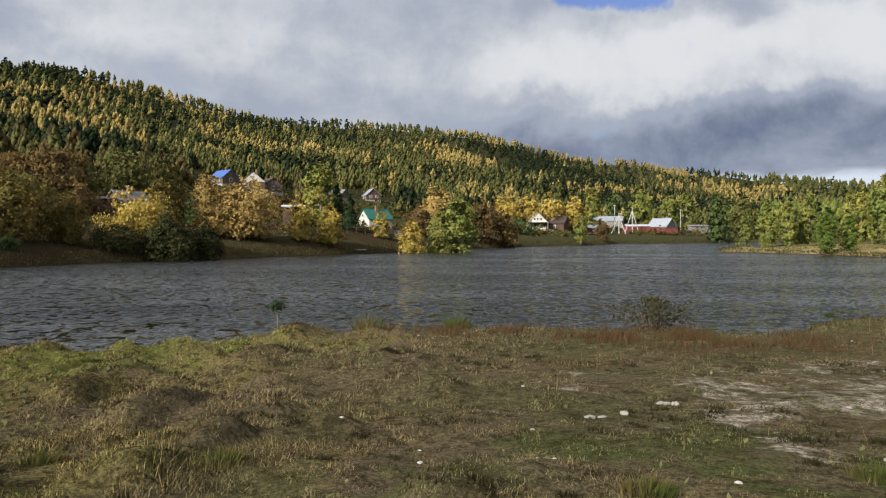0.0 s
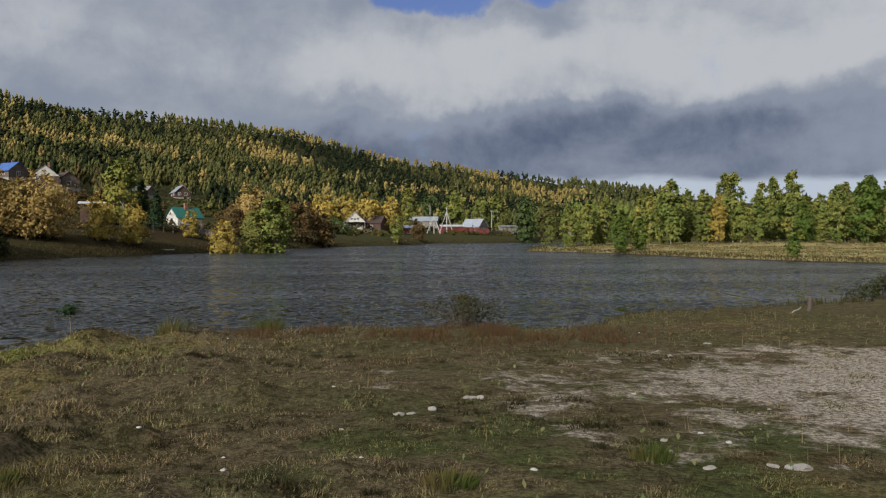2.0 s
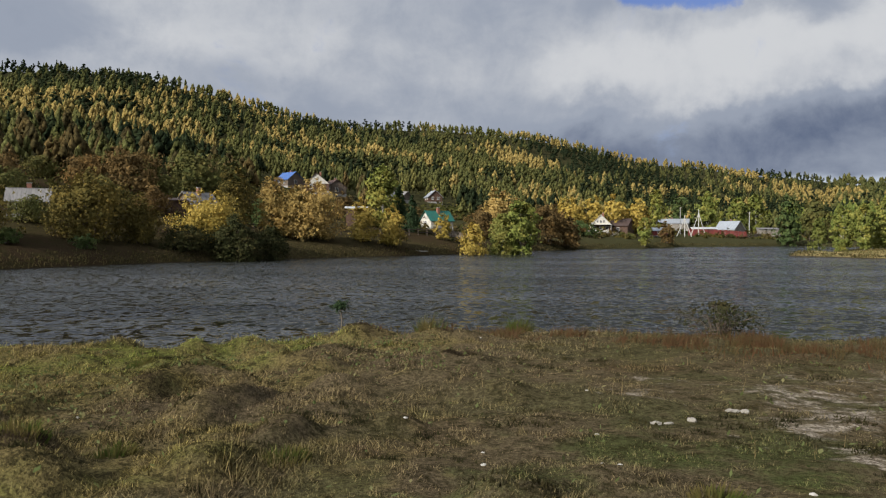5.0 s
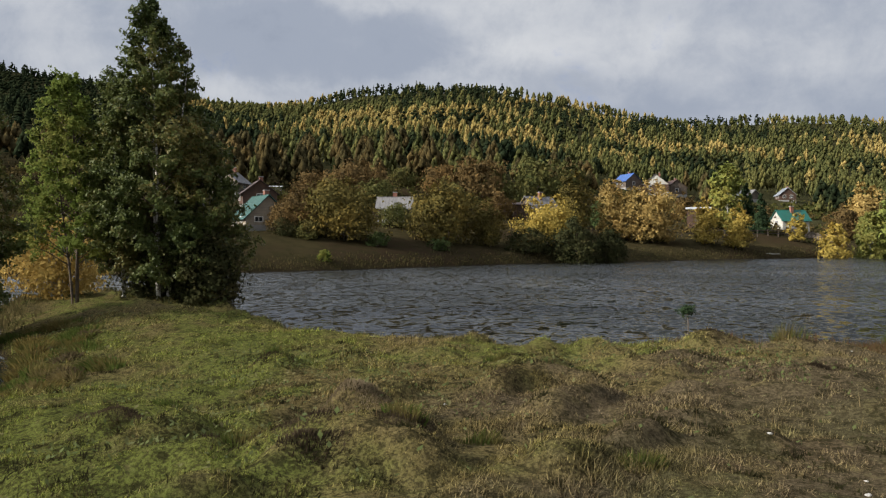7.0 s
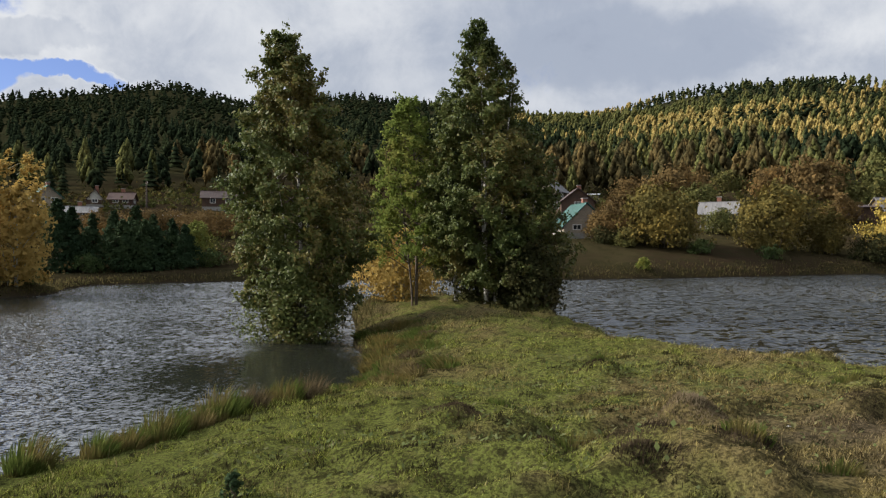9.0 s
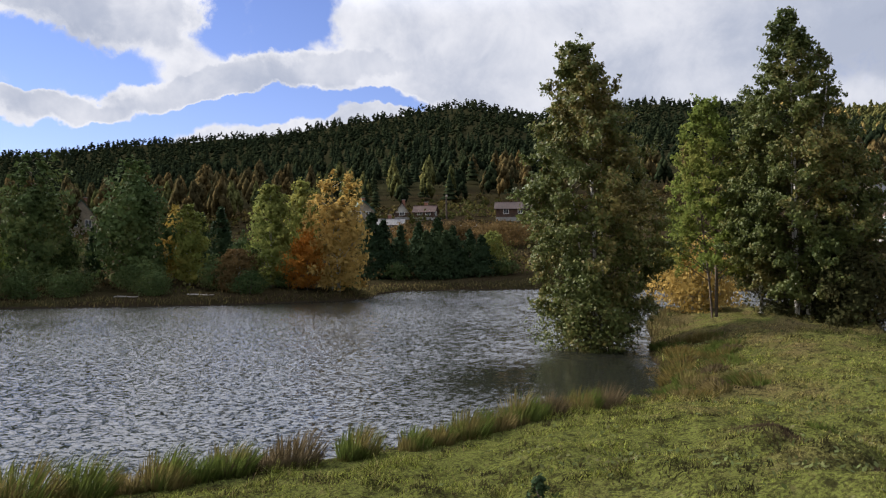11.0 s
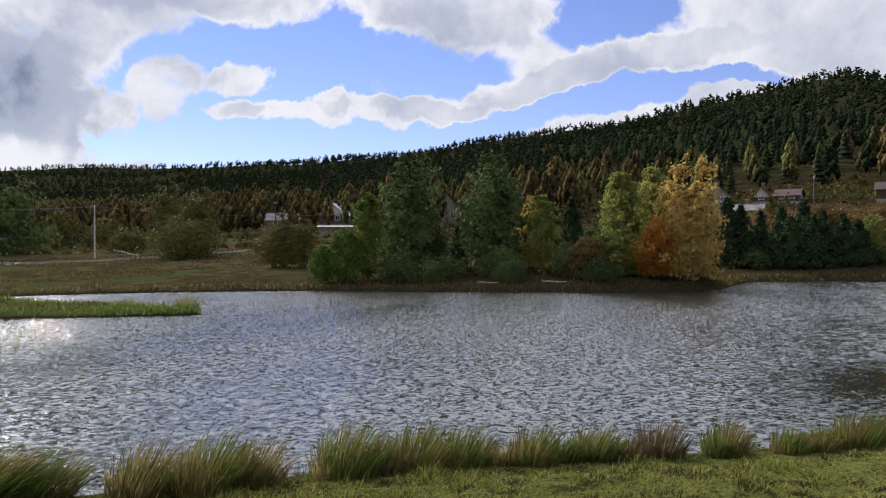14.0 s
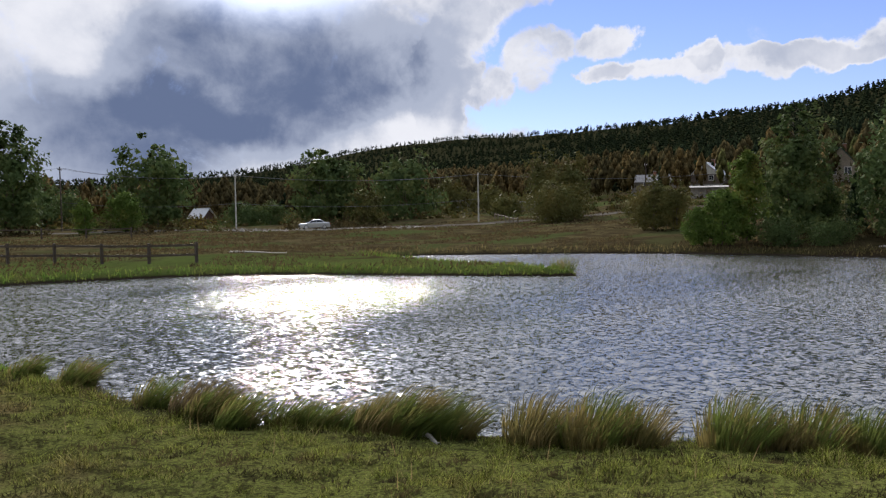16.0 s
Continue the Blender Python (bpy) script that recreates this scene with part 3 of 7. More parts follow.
def far_conifer(rng, tiers=5):
    """A spruce 1 m high: ragged skirts of boughs, one over the other."""
    pieces = []
    for k in range(tiers):
        z, rad = 0.22 + 0.62 * k / (tiers - 1), 0.155 * (1 - 0.86 * k / (tiers - 1)) + 0.012
        a = np.arange(8) / 8 * 6.283 + rng.uniform(0, 6)
        edge = rad * np.where(np.arange(8) % 2, 0.72, 1.08) * rng.uniform(0.8, 1.2, 8)
        v = np.concatenate([np.stack([edge * np.cos(a), edge * np.sin(a), z - 0.35 * edge + rng.normal(0, 0.012, 8)], -1), [[0, 0, z + 0.17]]])
        pieces.append((v, np.array([(i, (i + 1) % 8, 8) for i in range(8)])))
    return joined(pieces)


def far_pine(rng, lumps=5):
    """A pine 1 m high: a rounded, clumpy crown on a bare lower stem."""
    pieces = []
    for k in range(lumps):
        u = k / (lumps - 1)
        rad, a = 0.11 * (1 - u) ** 0.5, k * 2.4 + rng.uniform(-0.6, 0.6)
        pieces.append(lump(rng, (rad * np.cos(a), rad * np.sin(a), 0.46 + 0.44 * u), (0.13 - 0.05 * u) * (1.0 if lumps > 4 else 1.08), 0.95))
    return joined(pieces)


def plant_far_woods():
    rng = np.random.default_rng(5)
    step = 7.0
    gx, gy = np.meshgrid(np.arange(-1150, 420, step), np.arange(-1300, 1150, step))
    x = gx.ravel() + rng.uniform(-3.1, 3.1, gx.size)
    y = gy.ravel() + rng.uniform(-3.1, 3.1, gx.size)
    az, r = np.degrees(np.arctan2(-x, y)), np.hypot(x, y)
    keep = (az > -37) & (az < 168) & (r < 1420) & (r > 80)
    x, y, az, r = x[keep], y[keep], az[keep], r[keep]
    d = shore_distance(x, y)
    # Where the wood begins behind the village, by bearing.
    edge = np.interp(az, [-37, -15, -11, -4, 0, 8, 14, 30, 50, 60, 75, 90, 104, 115, 130, 150, 168], [74, 74, 38, 70, 60, 50, 55, 62, 66, 80, 92, 96, 62, 100, 125, 115, 100])
    cr = np.interp(az, CREST_R[:, 0], CREST_R[:, 1])
    keep = (d > edge + 14 * vnoise(x, y, 25, 3)) & (r < np.where(az < -19, 420, cr + 20))
    keep &= rng.uniform(0, 1, len(x)) < np.interp(r, [0, 500, 900, 1400], [1.0, 0.95, 0.6, 0.4])
    x, y, az, r, d, cr = x[keep], y[keep], az[keep], r[keep], d[keep], cr[keep]
    keep = np.ones(len(x), bool)
    for hx, hy in ((-113, 238), (-104, 240), (-101, 246), (-80, 296), (-86, 270)):
        keep &= ~((np.abs(az - math.degrees(math.atan2(-hx, hy))) < 2.0) & (r < math.hypot(hx, hy) + 9))
    keep &= (r < 650) | (rng.uniform(0, 1, len(x)) < 0.85)
    x, y, az, r, d, cr = x[keep], y[keep], az[keep], r[keep], d[keep], cr[keep]
    z = ground_z(x, y)
    n1, n2, n3 = vnoise(x, y, 105, 21), vnoise(x, y, 40, 22), rng.uniform(-1, 1, len(x))
    n4 = vnoise(x, y, 62, 31)
    # Past about 57 degrees, a larger share of dark pine stands in for cloud shade.
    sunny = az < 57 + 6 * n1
    # Share of the slope's apparent height.
    q = (z - EYE_Z) / r / np.tan(np.radians(np.interp(az, CREST[:, 0], CREST[:, 1])))
    # Stands of golden birch among the pines; more of them higher up, few at the hill's foot.
    lean = np.interp(az, [-12, 6, 16, 34, 44, 57], [0.24, 0.28, 0.16, 0.06, -0.02, -0.20])
    gold = 0.85 * n1 + 0.8 * n2 + 0.25 * n3 + lean + np.interp(q, [0.3, 0.55, 0.72, 0.88, 0.97], [-0.75, -0.20, 0.16, 0.18, -0.15])
    pine = np.where(sunny, 0.70 * n4 + 0.40 * n3 + np.interp(az, [0, 36, 48], [0.12, 0.08, -0.12]), 0.35 * n4 + 0.35 * n3 + np.interp(q, [0.36, 0.52, 0.64], [-0.55, -0.05, 1.0]))
    pine = np.where(az < -12, pine - 0.45, pine)
    gold = np.where(az < -12, gold - 0.35, gold)
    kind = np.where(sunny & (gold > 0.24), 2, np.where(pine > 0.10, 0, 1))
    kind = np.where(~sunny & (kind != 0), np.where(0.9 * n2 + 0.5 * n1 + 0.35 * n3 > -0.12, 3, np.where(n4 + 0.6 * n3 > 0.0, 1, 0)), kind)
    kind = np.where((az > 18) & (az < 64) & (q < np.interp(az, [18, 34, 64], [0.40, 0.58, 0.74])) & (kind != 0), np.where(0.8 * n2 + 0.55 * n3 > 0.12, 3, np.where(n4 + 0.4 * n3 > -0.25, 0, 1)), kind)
    kind = np.where((az > -12) & (az < 9) & (d < 95) & (kind != 0), np.where((az > -3) & (az < 8), 2, 1), kind)
    kind = np.where((az < -9) & (kind != 0) & (d < 320), 4, kind)
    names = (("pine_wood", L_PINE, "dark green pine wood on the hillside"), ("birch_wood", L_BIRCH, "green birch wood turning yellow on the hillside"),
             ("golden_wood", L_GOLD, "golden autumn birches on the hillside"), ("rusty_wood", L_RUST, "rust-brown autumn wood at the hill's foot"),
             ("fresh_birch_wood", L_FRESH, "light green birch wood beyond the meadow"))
    for k, (name, mat, label) in enumerate(names):
        shapes = [(far_pine(rng, 4) if q % 3 else far_conifer(rng)) if k == 0 else far_broadleaf(rng) for q in range(12)]
        shapes += [far_conifer(rng, 6) if k == 0 and q % 2 else far_broadleaf(rng, 9, 60, 0.62, 2.5) for q in range(12)]
        verts, faces, base = [], [], 0
        which = rng.integers(0, 12, len(x)) + np.where(r < 380, 12, 0)
        for q in range(24):
            sel = np.flatnonzero((kind == k) & (which == q))
            if not len(sel):
                continue
            v, f = shapes[q]
            h = rng.uniform(7.2, 12.6, len(sel)) * np.where(az[sel] < -12, 1.30, np.where((az[sel] > 57) & (k == 0), 0.60, np.where(az[sel] > 60, 0.80, 0.84))) * (1.1 if k == 0 else 1.12 if k == 3 else 1.0)
            wide = h * rng.uniform(0.85, 1.3, len(sel)) * np.where((az[sel] > 57) & (k == 0), 1.25, 1.0) * (1.25 if k == 0 else 1.1 if k == 3 else 0.98)
            a = rng.uniform(0, 6.283, len(sel))
            c, sn = np.cos(a)[:, None], np.sin(a)[:, None]
            px = (v[None, :, 0] * c - v[None, :, 1] * sn) * wide[:, None] + x[sel][:, None]
            py = (v[None, :, 0] * sn + v[None, :, 1] * c) * wide[:, None] + y[sel][:, None]
            pz = v[None, :, 2] * h[:, None] + z[sel][:, None] - 0.3
            verts.append(np.stack([px, py, pz], -1).reshape(-1, 3))
            faces.append((f[None] + (np.arange(len(sel)) * len(v))[:, None, None]).reshape(-1, 3) + base)
            base += len(sel) * len(v)
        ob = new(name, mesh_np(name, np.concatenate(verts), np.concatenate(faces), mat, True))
        tagged(ob, label, "forest", kind="stuff")


plant_far_woods()


def plant_undergrowth():
    """Low bushes and weeds between the gardens and along the banks across the water."""
    rng = np.random.default_rng(8)
    n = 34000
    az, r = rng.uniform(-36, 166, n), np.sqrt(rng.uniform(50 ** 2, 400 ** 2, n))
    x, y = -r * np.sin(np.radians(az)), r * np.cos(np.radians(az))
    d = shore_distance(x, y)
    clump = vnoise(x, y, 9, 41) + 0.6 * vnoise(x, y, 28, 42) + rng.uniform(-0.5, 0.5, n)
    least = np.interp(az, [-36, -14, -10, 8, 60, 70, 84, 100, 112, 120, 166], [60, 60, 12, 6, 5, 6, 6, 4, 10, 60, 60])
    most = np.interp(az, [-36, -12, 0, 14, 60, 90, 110, 166], [95, 60, 75, 75, 95, 110, 110, 130])
    keep = (d > least) & (d < most) & (clump > np.where((az > 60) & (az < 112), -0.55, -0.05))
    x, y, az, r, d, clump = x[keep], y[keep], az[keep], r[keep], d[keep], clump[keep]
    z = ground_z(x, y)
    pick = vnoise(x, y, 14, 44) + rng.uniform(-0.6, 0.6, len(x))
    sets = (("olive_bushes", L_OLIVE_BUSH, pick < 0.05, "low olive-green bushes on the village slope"), ("russet_bushes", L_RUST, pick >= 0.05, "low russet bushes and weeds on the village slope"))
    for name, mat, chosen, label in sets:
        sel = np.flatnonzero(chosen)
        per = 26
        high = rng.uniform(0.5, 2.3, len(sel)) * np.clip(0.6 + clump[sel], 0.5, 1.4)
        c = rng.normal(size=(len(sel), per, 3)) * 0.42
        c[..., 2] = np.abs(c[..., 2]) * 1.15
        c = c * high[:, None, None] * [1.0, 1.0, 0.85] + np.stack([x[sel], y[sel], z[sel]], -1)[:, None]
        size = np.repeat(np.clip(0.0018 * r[sel], 0.12, 0.5), per)
        v, f = shards(rng, c.reshape(-1, 3), size)
        tagged(new(name, mesh_np(name, v, f, mat)), label, "bushes", kind="stuff")


L_OLIVE_BUSH = leaf_material("bush_leaves", (0.030, 0.040, 0.012), (0.055, 0.060, 0.018), (0.11, 0.085, 0.025), wide=0.1)
plant_undergrowth()


# ---- single trees ----
def part(name, mesh, parent, label=""):
    """Links a mesh as one part under a thing or under a part."""
    ob = new(name, mesh)
    ob.parent = parent
    return tagged(ob, label)


def tube(path, radii, sides=6):
    """A tapered tube along the path: places and four-cornered faces."""
    path, radii = np.asarray(path, float), np.asarray(radii, float)
    ahead = np.gradient(path, axis=0)
    ahead /= np.linalg.norm(ahead, axis=1)[:, None] + 1e-9
    side = np.cross(ahead, np.where(np.abs(ahead[:, :1]) < 0.8, [[1.0, 0, 0]], [[0, 1.0, 0]]))
    side /= np.linalg.norm(side, axis=1)[:, None] + 1e-9
    up = np.cross(ahead, side)
    a = np.arange(sides) / sides * 2 * np.pi
    v = path[:, None] + radii[:, None, None] * (np.cos(a)[None, :, None] * side[:, None] + np.sin(a)[None, :, None] * up[:, None])
    return v.reshape(-1, 3), grid_faces(len(path), sides, True)


def bark_material(name, a, b, scale=3.0):
    def build(n):
        at = n("TexCoord").outputs["Object"]
        flat = n("Mapping", Vector=at, Scale=(1.0, 1.0, 3.0)).outputs[0]
        tone = mix(n, ramp(n, noise_tex(n, flat, scale, 4, 0.7), 0.50, 0.62), a, b)
        return principled(n, tone, 0.85, noise_tex(n, flat, scale * 4, 3), 0.4, 0.02)
    return material(name, build)


B_WHITE = bark_material("birch_bark", (0.58, 0.55, 0.50), (0.06, 0.05, 0.045), 4.0)
B_BROWN = bark_material("brown_bark", (0.10, 0.075, 0.055), (0.05, 0.04, 0.03))
B_GREY = bark_material("aspen_bark", (0.36, 0.36, 0.30), (0.12, 0.11, 0.09))
L_GREEN = leaf_material("green_leaves", (0.055, 0.095, 0.020), (0.090, 0.135, 0.028), (0.17, 0.17, 0.038), wide=0.3)
L_DARK = leaf_material("dark_green_leaves", (0.042, 0.068, 0.024), (0.066, 0.096, 0.034), (0.110, 0.130, 0.042), glow=0.16, wide=0.3)
L_YELLOW = leaf_material("yellow_leaves", (0.20, 0.165, 0.040), (0.34, 0.255, 0.060), (0.46, 0.33, 0.080), glow=0.16, wide=0.3)
# Olive-gold leaves, darkened to put in the cloud shade over these gardens.
L_MELLOW = leaf_material("mellow_shaded_leaves", (0.062, 0.058, 0.020), (0.105, 0.086, 0.026), (0.20, 0.145, 0.038), wide=0.3)
L_PALE = leaf_material("straw_leaves", (0.24, 0.18, 0.060), (0.35, 0.25, 0.085), (0.42, 0.29, 0.10), wide=0.3)
L_BROWN = leaf_material("russet_leaves", (0.085, 0.064, 0.029), (0.125, 0.084, 0.034), (0.185, 0.112, 0.040), wide=0.3)
L_ORANGE = leaf_material("orange_leaves", (0.22, 0.12, 0.025), (0.34, 0.15, 0.028), (0.42, 0.17, 0.03), glow=0.5, wide=0.3)
L_OLIVE = leaf_material("olive_leaves", (0.058, 0.070, 0.025), (0.092, 0.092, 0.030), (0.14, 0.116, 0.038), glow=0.12, wide=0.3)
L_TURN = leaf_material("turning_leaves", (0.095, 0.135, 0.034), (0.165, 0.185, 0.046), (0.28, 0.245, 0.058), glow=0.15, wide=0.3)
L_ASPEN = leaf_material("aspen_leaves", (0.12, 0.15, 0.04), (0.18, 0.20, 0.055), (0.27, 0.25, 0.07), glow=0.4, wide=0.3)
L_AMBER = leaf_material("amber_leaves", (0.28, 0.20, 0.06), (0.40, 0.28, 0.085), (0.46, 0.30, 0.09), glow=0.4, wide=0.3)
L_TWIGGY = leaf_material("twiggy_leaves", (0.022, 0.026, 0.012), (0.035, 0.036, 0.016), (0.06, 0.05, 0.022), glow=0.1, wide=0.8)
L_NEEDLE = leaf_material("spruce_needles", (0.022, 0.040, 0.020), (0.034, 0.056, 0.026), (0.05, 0.072, 0.030), glow=0.1, wide=0.3)

# kind: leaves, bark, outline, label, category
KINDS = {
    "gold": (L_YELLOW, B_BROWN, "round", "yellow-leaved garden tree in autumn colour", "tree"),
    "rust": (L_BROWN, B_BROWN, "round", "russet-brown autumn tree on the village slope", "tree"),
    "green": (L_GREEN, B_BROWN, "drop", "fresh green leafy tree by the water", "tree"),
    "dark": (L_DARK, B_BROWN, "round", "dark green dense leafy tree", "tree"),
    "mellow": (L_MELLOW, B_BROWN, "round", "olive-gold garden tree turning brown, darkened for cloud shade", "tree"),
    "pale": (L_PALE, B_BROWN, "round", "straw-coloured autumn tree in a garden", "tree"),
    "birch": (L_TURN, B_WHITE, "drop", "slender birch with green leaves turning yellow", "birch"),
    "spruce": (L_NEEDLE, B_BROWN, "cone", "dark green young spruce", "spruce"),
    "mixed": (L_TURN, B_GREY, "drop", "tall tree with green and yellow leaves", "tree"),
    "olive": (L_OLIVE, B_BROWN, "round", "olive-green tree turning brown", "tree"),
    "amber": (L_AMBER, B_GREY, "round", "amber-gold autumn aspen by the water", "aspen"),
    "twiggy": (L_TWIGGY, B_BROWN, "open", "sparse dark twiggy shrub", "shrub"),
    "aspen": (L_ASPEN, B_GREY, "drop", "light green aspen with pale trunk", "aspen"),
    "orange": (L_ORANGE, B_BROWN, "round", "bright orange autumn bush", "bush"),
    "brush": (L_BROWN, B_GREY, "open", "half-bare grey-brown shrub by the shore", "shrub"),
}


def outline(shape, u):
    """How wide the crown is at the relative height u of the crown."""
    if shape == "cone":
        return (1 - u) ** 0.8 * 0.97 + 0.03
    if shape == "drop":
        return np.interp(u, [0, 0.12, 0.3, 0.5, 0.7, 0.88, 1.0], [0.40, 0.76, 1.0, 0.97, 0.82, 0.56, 0.22])
    return np.interp(u, [0, 0.08, 0.3, 0.5, 0.72, 0.9, 1.0], [0.60, 0.84, 1.0, 1.0, 0.90, 0.64, 0.26])


def grow(rng, height, width, shape, leaf, count, stems=1, lean=(0.0, 0.0), low=None):
    """Trunk with limbs, and a crown of leaves bunched on the limbs' ends. Gives (places, faces) of both."""
    low = {"cone": 0.03, "drop": 0.05, "high": 0.42, "open": 0.05}.get(shape, 0.07) if low is None else low
    rad = width / 2
    bunches = int(np.clip(count / 22, 40, 420))
    u = rng.uniform(0, 1, bunches) ** (1.15 if shape == "cone" else 0.9)
    a = rng.uniform(0, 2 * np.pi, bunches)
    k = np.sqrt(rng.uniform(0.06, 1.0, bunches)) * rng.uniform(0.85, 1.08, bunches)
    wide = rad * outline(shape, u) * k
    # Lobes: the outline bulges and dents round the tree.
    wide *= 1 + 0.22 * np.sin(3 * a + rng.uniform(0, 6) + 4 * u) + 0.12 * np.sin(5 * a - 7 * u)
    peak = 1 + (0.16 * np.sin(2 * a + rng.uniform(0, 6)) + 0.10 * np.sin(4 * a + rng.uniform(0, 6)) if shape == "round" else 0 * a)
    z = height * (low + (0.97 - low) * u) * (1 + (peak - 1) * u)
    bend = (z / height) ** 2 * height
    tips = np.stack([wide * np.cos(a) + lean[0] * bend, wide * np.sin(a) + lean[1] * bend, z], -1)
    pieces = []
    roots = rng.normal(0, 0.06 * width if stems > 1 else 0.001, (stems, 2))
    thick = (0.006 if shape == "drop" else 0.009) * height + 0.02
    for s in range(stems):
        t = np.linspace(0, 1, 8)
        top = height * (0.86 if s == 0 else rng.uniform(0.5, 0.78))
        spread = roots[s] + (rng.normal(0, 0.03, 2) * width if stems > 1 else 0)
        path = np.stack([roots[s][0] + spread[0] * t + lean[0] * (t * top / height) ** 2 * height + 0.012 * height * np.sin(5 * t + s) * t,
                         roots[s][1] + spread[1] * t + lean[1] * (t * top / height) ** 2 * height + 0.012 * height * np.sin(4 * t + 2 * s) * t, t * top - 0.15 * (t == 0)], -1)
        pieces.append(tube(path, thick * (0.75 if stems > 1 else 1) * (1 - 0.9 * t) + 0.006, 6))
    for i in range(0, bunches, max(1, bunches // 34)):
        tip = tips[i]
        z0 = max(tip[2] - wide[i] * rng.uniform(0.5, 1.0), 0.06 * height)
        b = (z0 / height) ** 2 * height
        root = roots[rng.integers(stems)]
        start = np.array([root[0] + lean[0] * b, root[1] + lean[1] * b, z0])
        mid = start * 0.5 + tip * 0.5 + [0, 0, 0.12 * wide[i]]
        pieces.append(tube([start, mid, tip], [thick * 0.28, thick * 0.17, 0.006], 4))
    per = np.maximum(1, rng.poisson(count / bunches, bunches))
    c = np.repeat(tips, per, 0)
    size = np.repeat(np.clip(rad * 0.12 * rng.uniform(0.6, 1.5, bunches) * np.clip(1.3 * outline(shape, u), 0.3, 1), leaf * 0.8, None), per)
    c = c + np.clip(rng.normal(size=c.shape), -1.7, 1.7) * size[:, None] * [1.0, 1.0, 0.8]
    if shape in ("round", "drop"):
        # Upright twigs feather the top.
        c[:, 2] += np.repeat(np.clip(u - 0.3, 0, 1) * rng.uniform(0, 1, bunches), per) * np.abs(rng.normal(0, 1, len(c))) * (0.03 if shape == "round" else 0.04) * height
    c[:, 2] = np.maximum(c[:, 2], 0.05)
    out = c - np.stack([lean[0] * c[:, 2] ** 2 / height, lean[1] * c[:, 2] ** 2 / height, np.minimum(c[:, 2], 0.62 * height)], -1)
    return pieces[:stems], pieces[stems:], cards(rng, c, leaf, 0.0, out, 0.6) if leaf < 0.06 else shards(rng, c, leaf, out, 0.55)


def tree_thing(rng, kind, x, y, height, width, leaf=None, count=None, group="", stems=None, lean=(0.0, 0.0), name="", label="", low=None, z=None):
    leaves, bark, shape, text, category = KINDS[kind]
    r = math.hypot(x, y)
    leaf = leaf or max(0.05, 0.00105 * r)
    cover, most = 3.1 * width * height, 5600 if r < 125 else 2800 if r < 200 else 1800
    leaf = max(leaf, math.sqrt(cover / most)) if not count else leaf
    count = count or int(np.clip(cover / leaf ** 2, 700, most))
    stems = stems or (1 if shape in ("cone", "drop") else 3)
    stem, limbs, crown = grow(rng, height, width, shape, leaf, count, stems, lean, low)
    top = new(name or ("spruce" if kind == "spruce" else category))
    top.matrix_world = pose(x, y, (gz(x, y) if z is None else z) - 0.04)
    tagged(top, label or text, category, group)
    for piece in stem:
        part("trunk", mesh_np("trunk", *piece, bark, True), top)
    tagged(part("branchwork", mesh_np("branchwork", *joined(limbs), bark, True), top), kind="stuff")
    tagged(part("crown", mesh_np("crown", *crown, leaves), top), kind="stuff")
    return top


# Trees by zone: kind, x, y, height and crown width in metres.
GARDEN = [
    ("rust", -71.0, 60.4, 3.6, 4.6), ("olive", -71.8, 80.2, 2.8, 5.2), ("mellow", -66.5, 64.2, 6.0, 9.6), ("rust", -70.5, 61.2, 4.5, 4.8), ("mellow", -61.9, 77.7, 6.7, 9.1), ("mellow", -58.6, 82.7, 5.2, 4.3), ("green", -58.0, 54.2, 1.2, 1.7), 
    ("gold", -55.3, 92.0, 5.8, 7.7), ("thicket", -54.4, 85.6, 2.7, 5.4), ("thicket", -49.9, 89.4, 5.6, 6.9), ("thicket", -47.3, 94.2, 5.4, 4.5), ("mellow", -57.7, 103.4, 8.2, 5.1), 
    ("pale", -53.8, 107.7, 8.0, 4.4), ("pale", -49.2, 112.0, 8.2, 7.8), ("pale", -51.5, 109.9, 7.3, 5.2), ("birch", -48.4, 142.4, 11.7, 6.5), ("gold", -43.9, 119.6, 6.0, 4.1), 
    ("gold", -40.4, 122.9, 5.8, 4.3), ("spruce", -43.1, 144.0, 7.2, 3.7), ("gold", -28.9, 133.3, 6.0, 4.6), ("mixed", -21.6, 138.7, 10.9, 6.6), ("aspen", -24.6, 137.2, 8.6, 5.2), 
    ]
BACK_GARDEN = [
    ("rust", -88.2, 121.8, 7.7, 9.8), ("olive", -84.1, 136.6, 8.9, 10.5), ("olive", -81.1, 144.1, 8.8, 7.1), ("rust", -106.1, 106.6, 6.1, 11.5), ("rust", -99.9, 125.5, 4.7, 10.2), 
    ("olive", -112.5, 127.9, 3.5, 7.7), ("rust", -111.6, 100.8, 4.1, 7.4), ("olive", -83.4, 125.2, 4.8, 5.8), ("spruce", -47.0, 148.1, 8.7, 4.3), ("pale", -33.5, 182.3, 9.9, 8.9), 
    ("rust", -23.1, 194.0, 8.5, 7.6), ("rust", -18.9, 199.5, 8.5, 6.7), ("rust", -34.9, 168.8, 6.3, 6.0), ("olive", -108.9, 88.5, 1.9, 5.7), ("rust", -73.8, 107.5, 3.7, 5.6), 
    ("olive", -82.8, 107.1, 3.8, 6.7), ("dark", -58.6, 114.2, 4.2, 4.6), ("rust", -58.8, 149.2, 4.6, 4.5), ("olive", -96.3, 102.1, 3.9, 6.9), ("gold", -36.4, 141.8, 4.6, 3.0), 
    ]
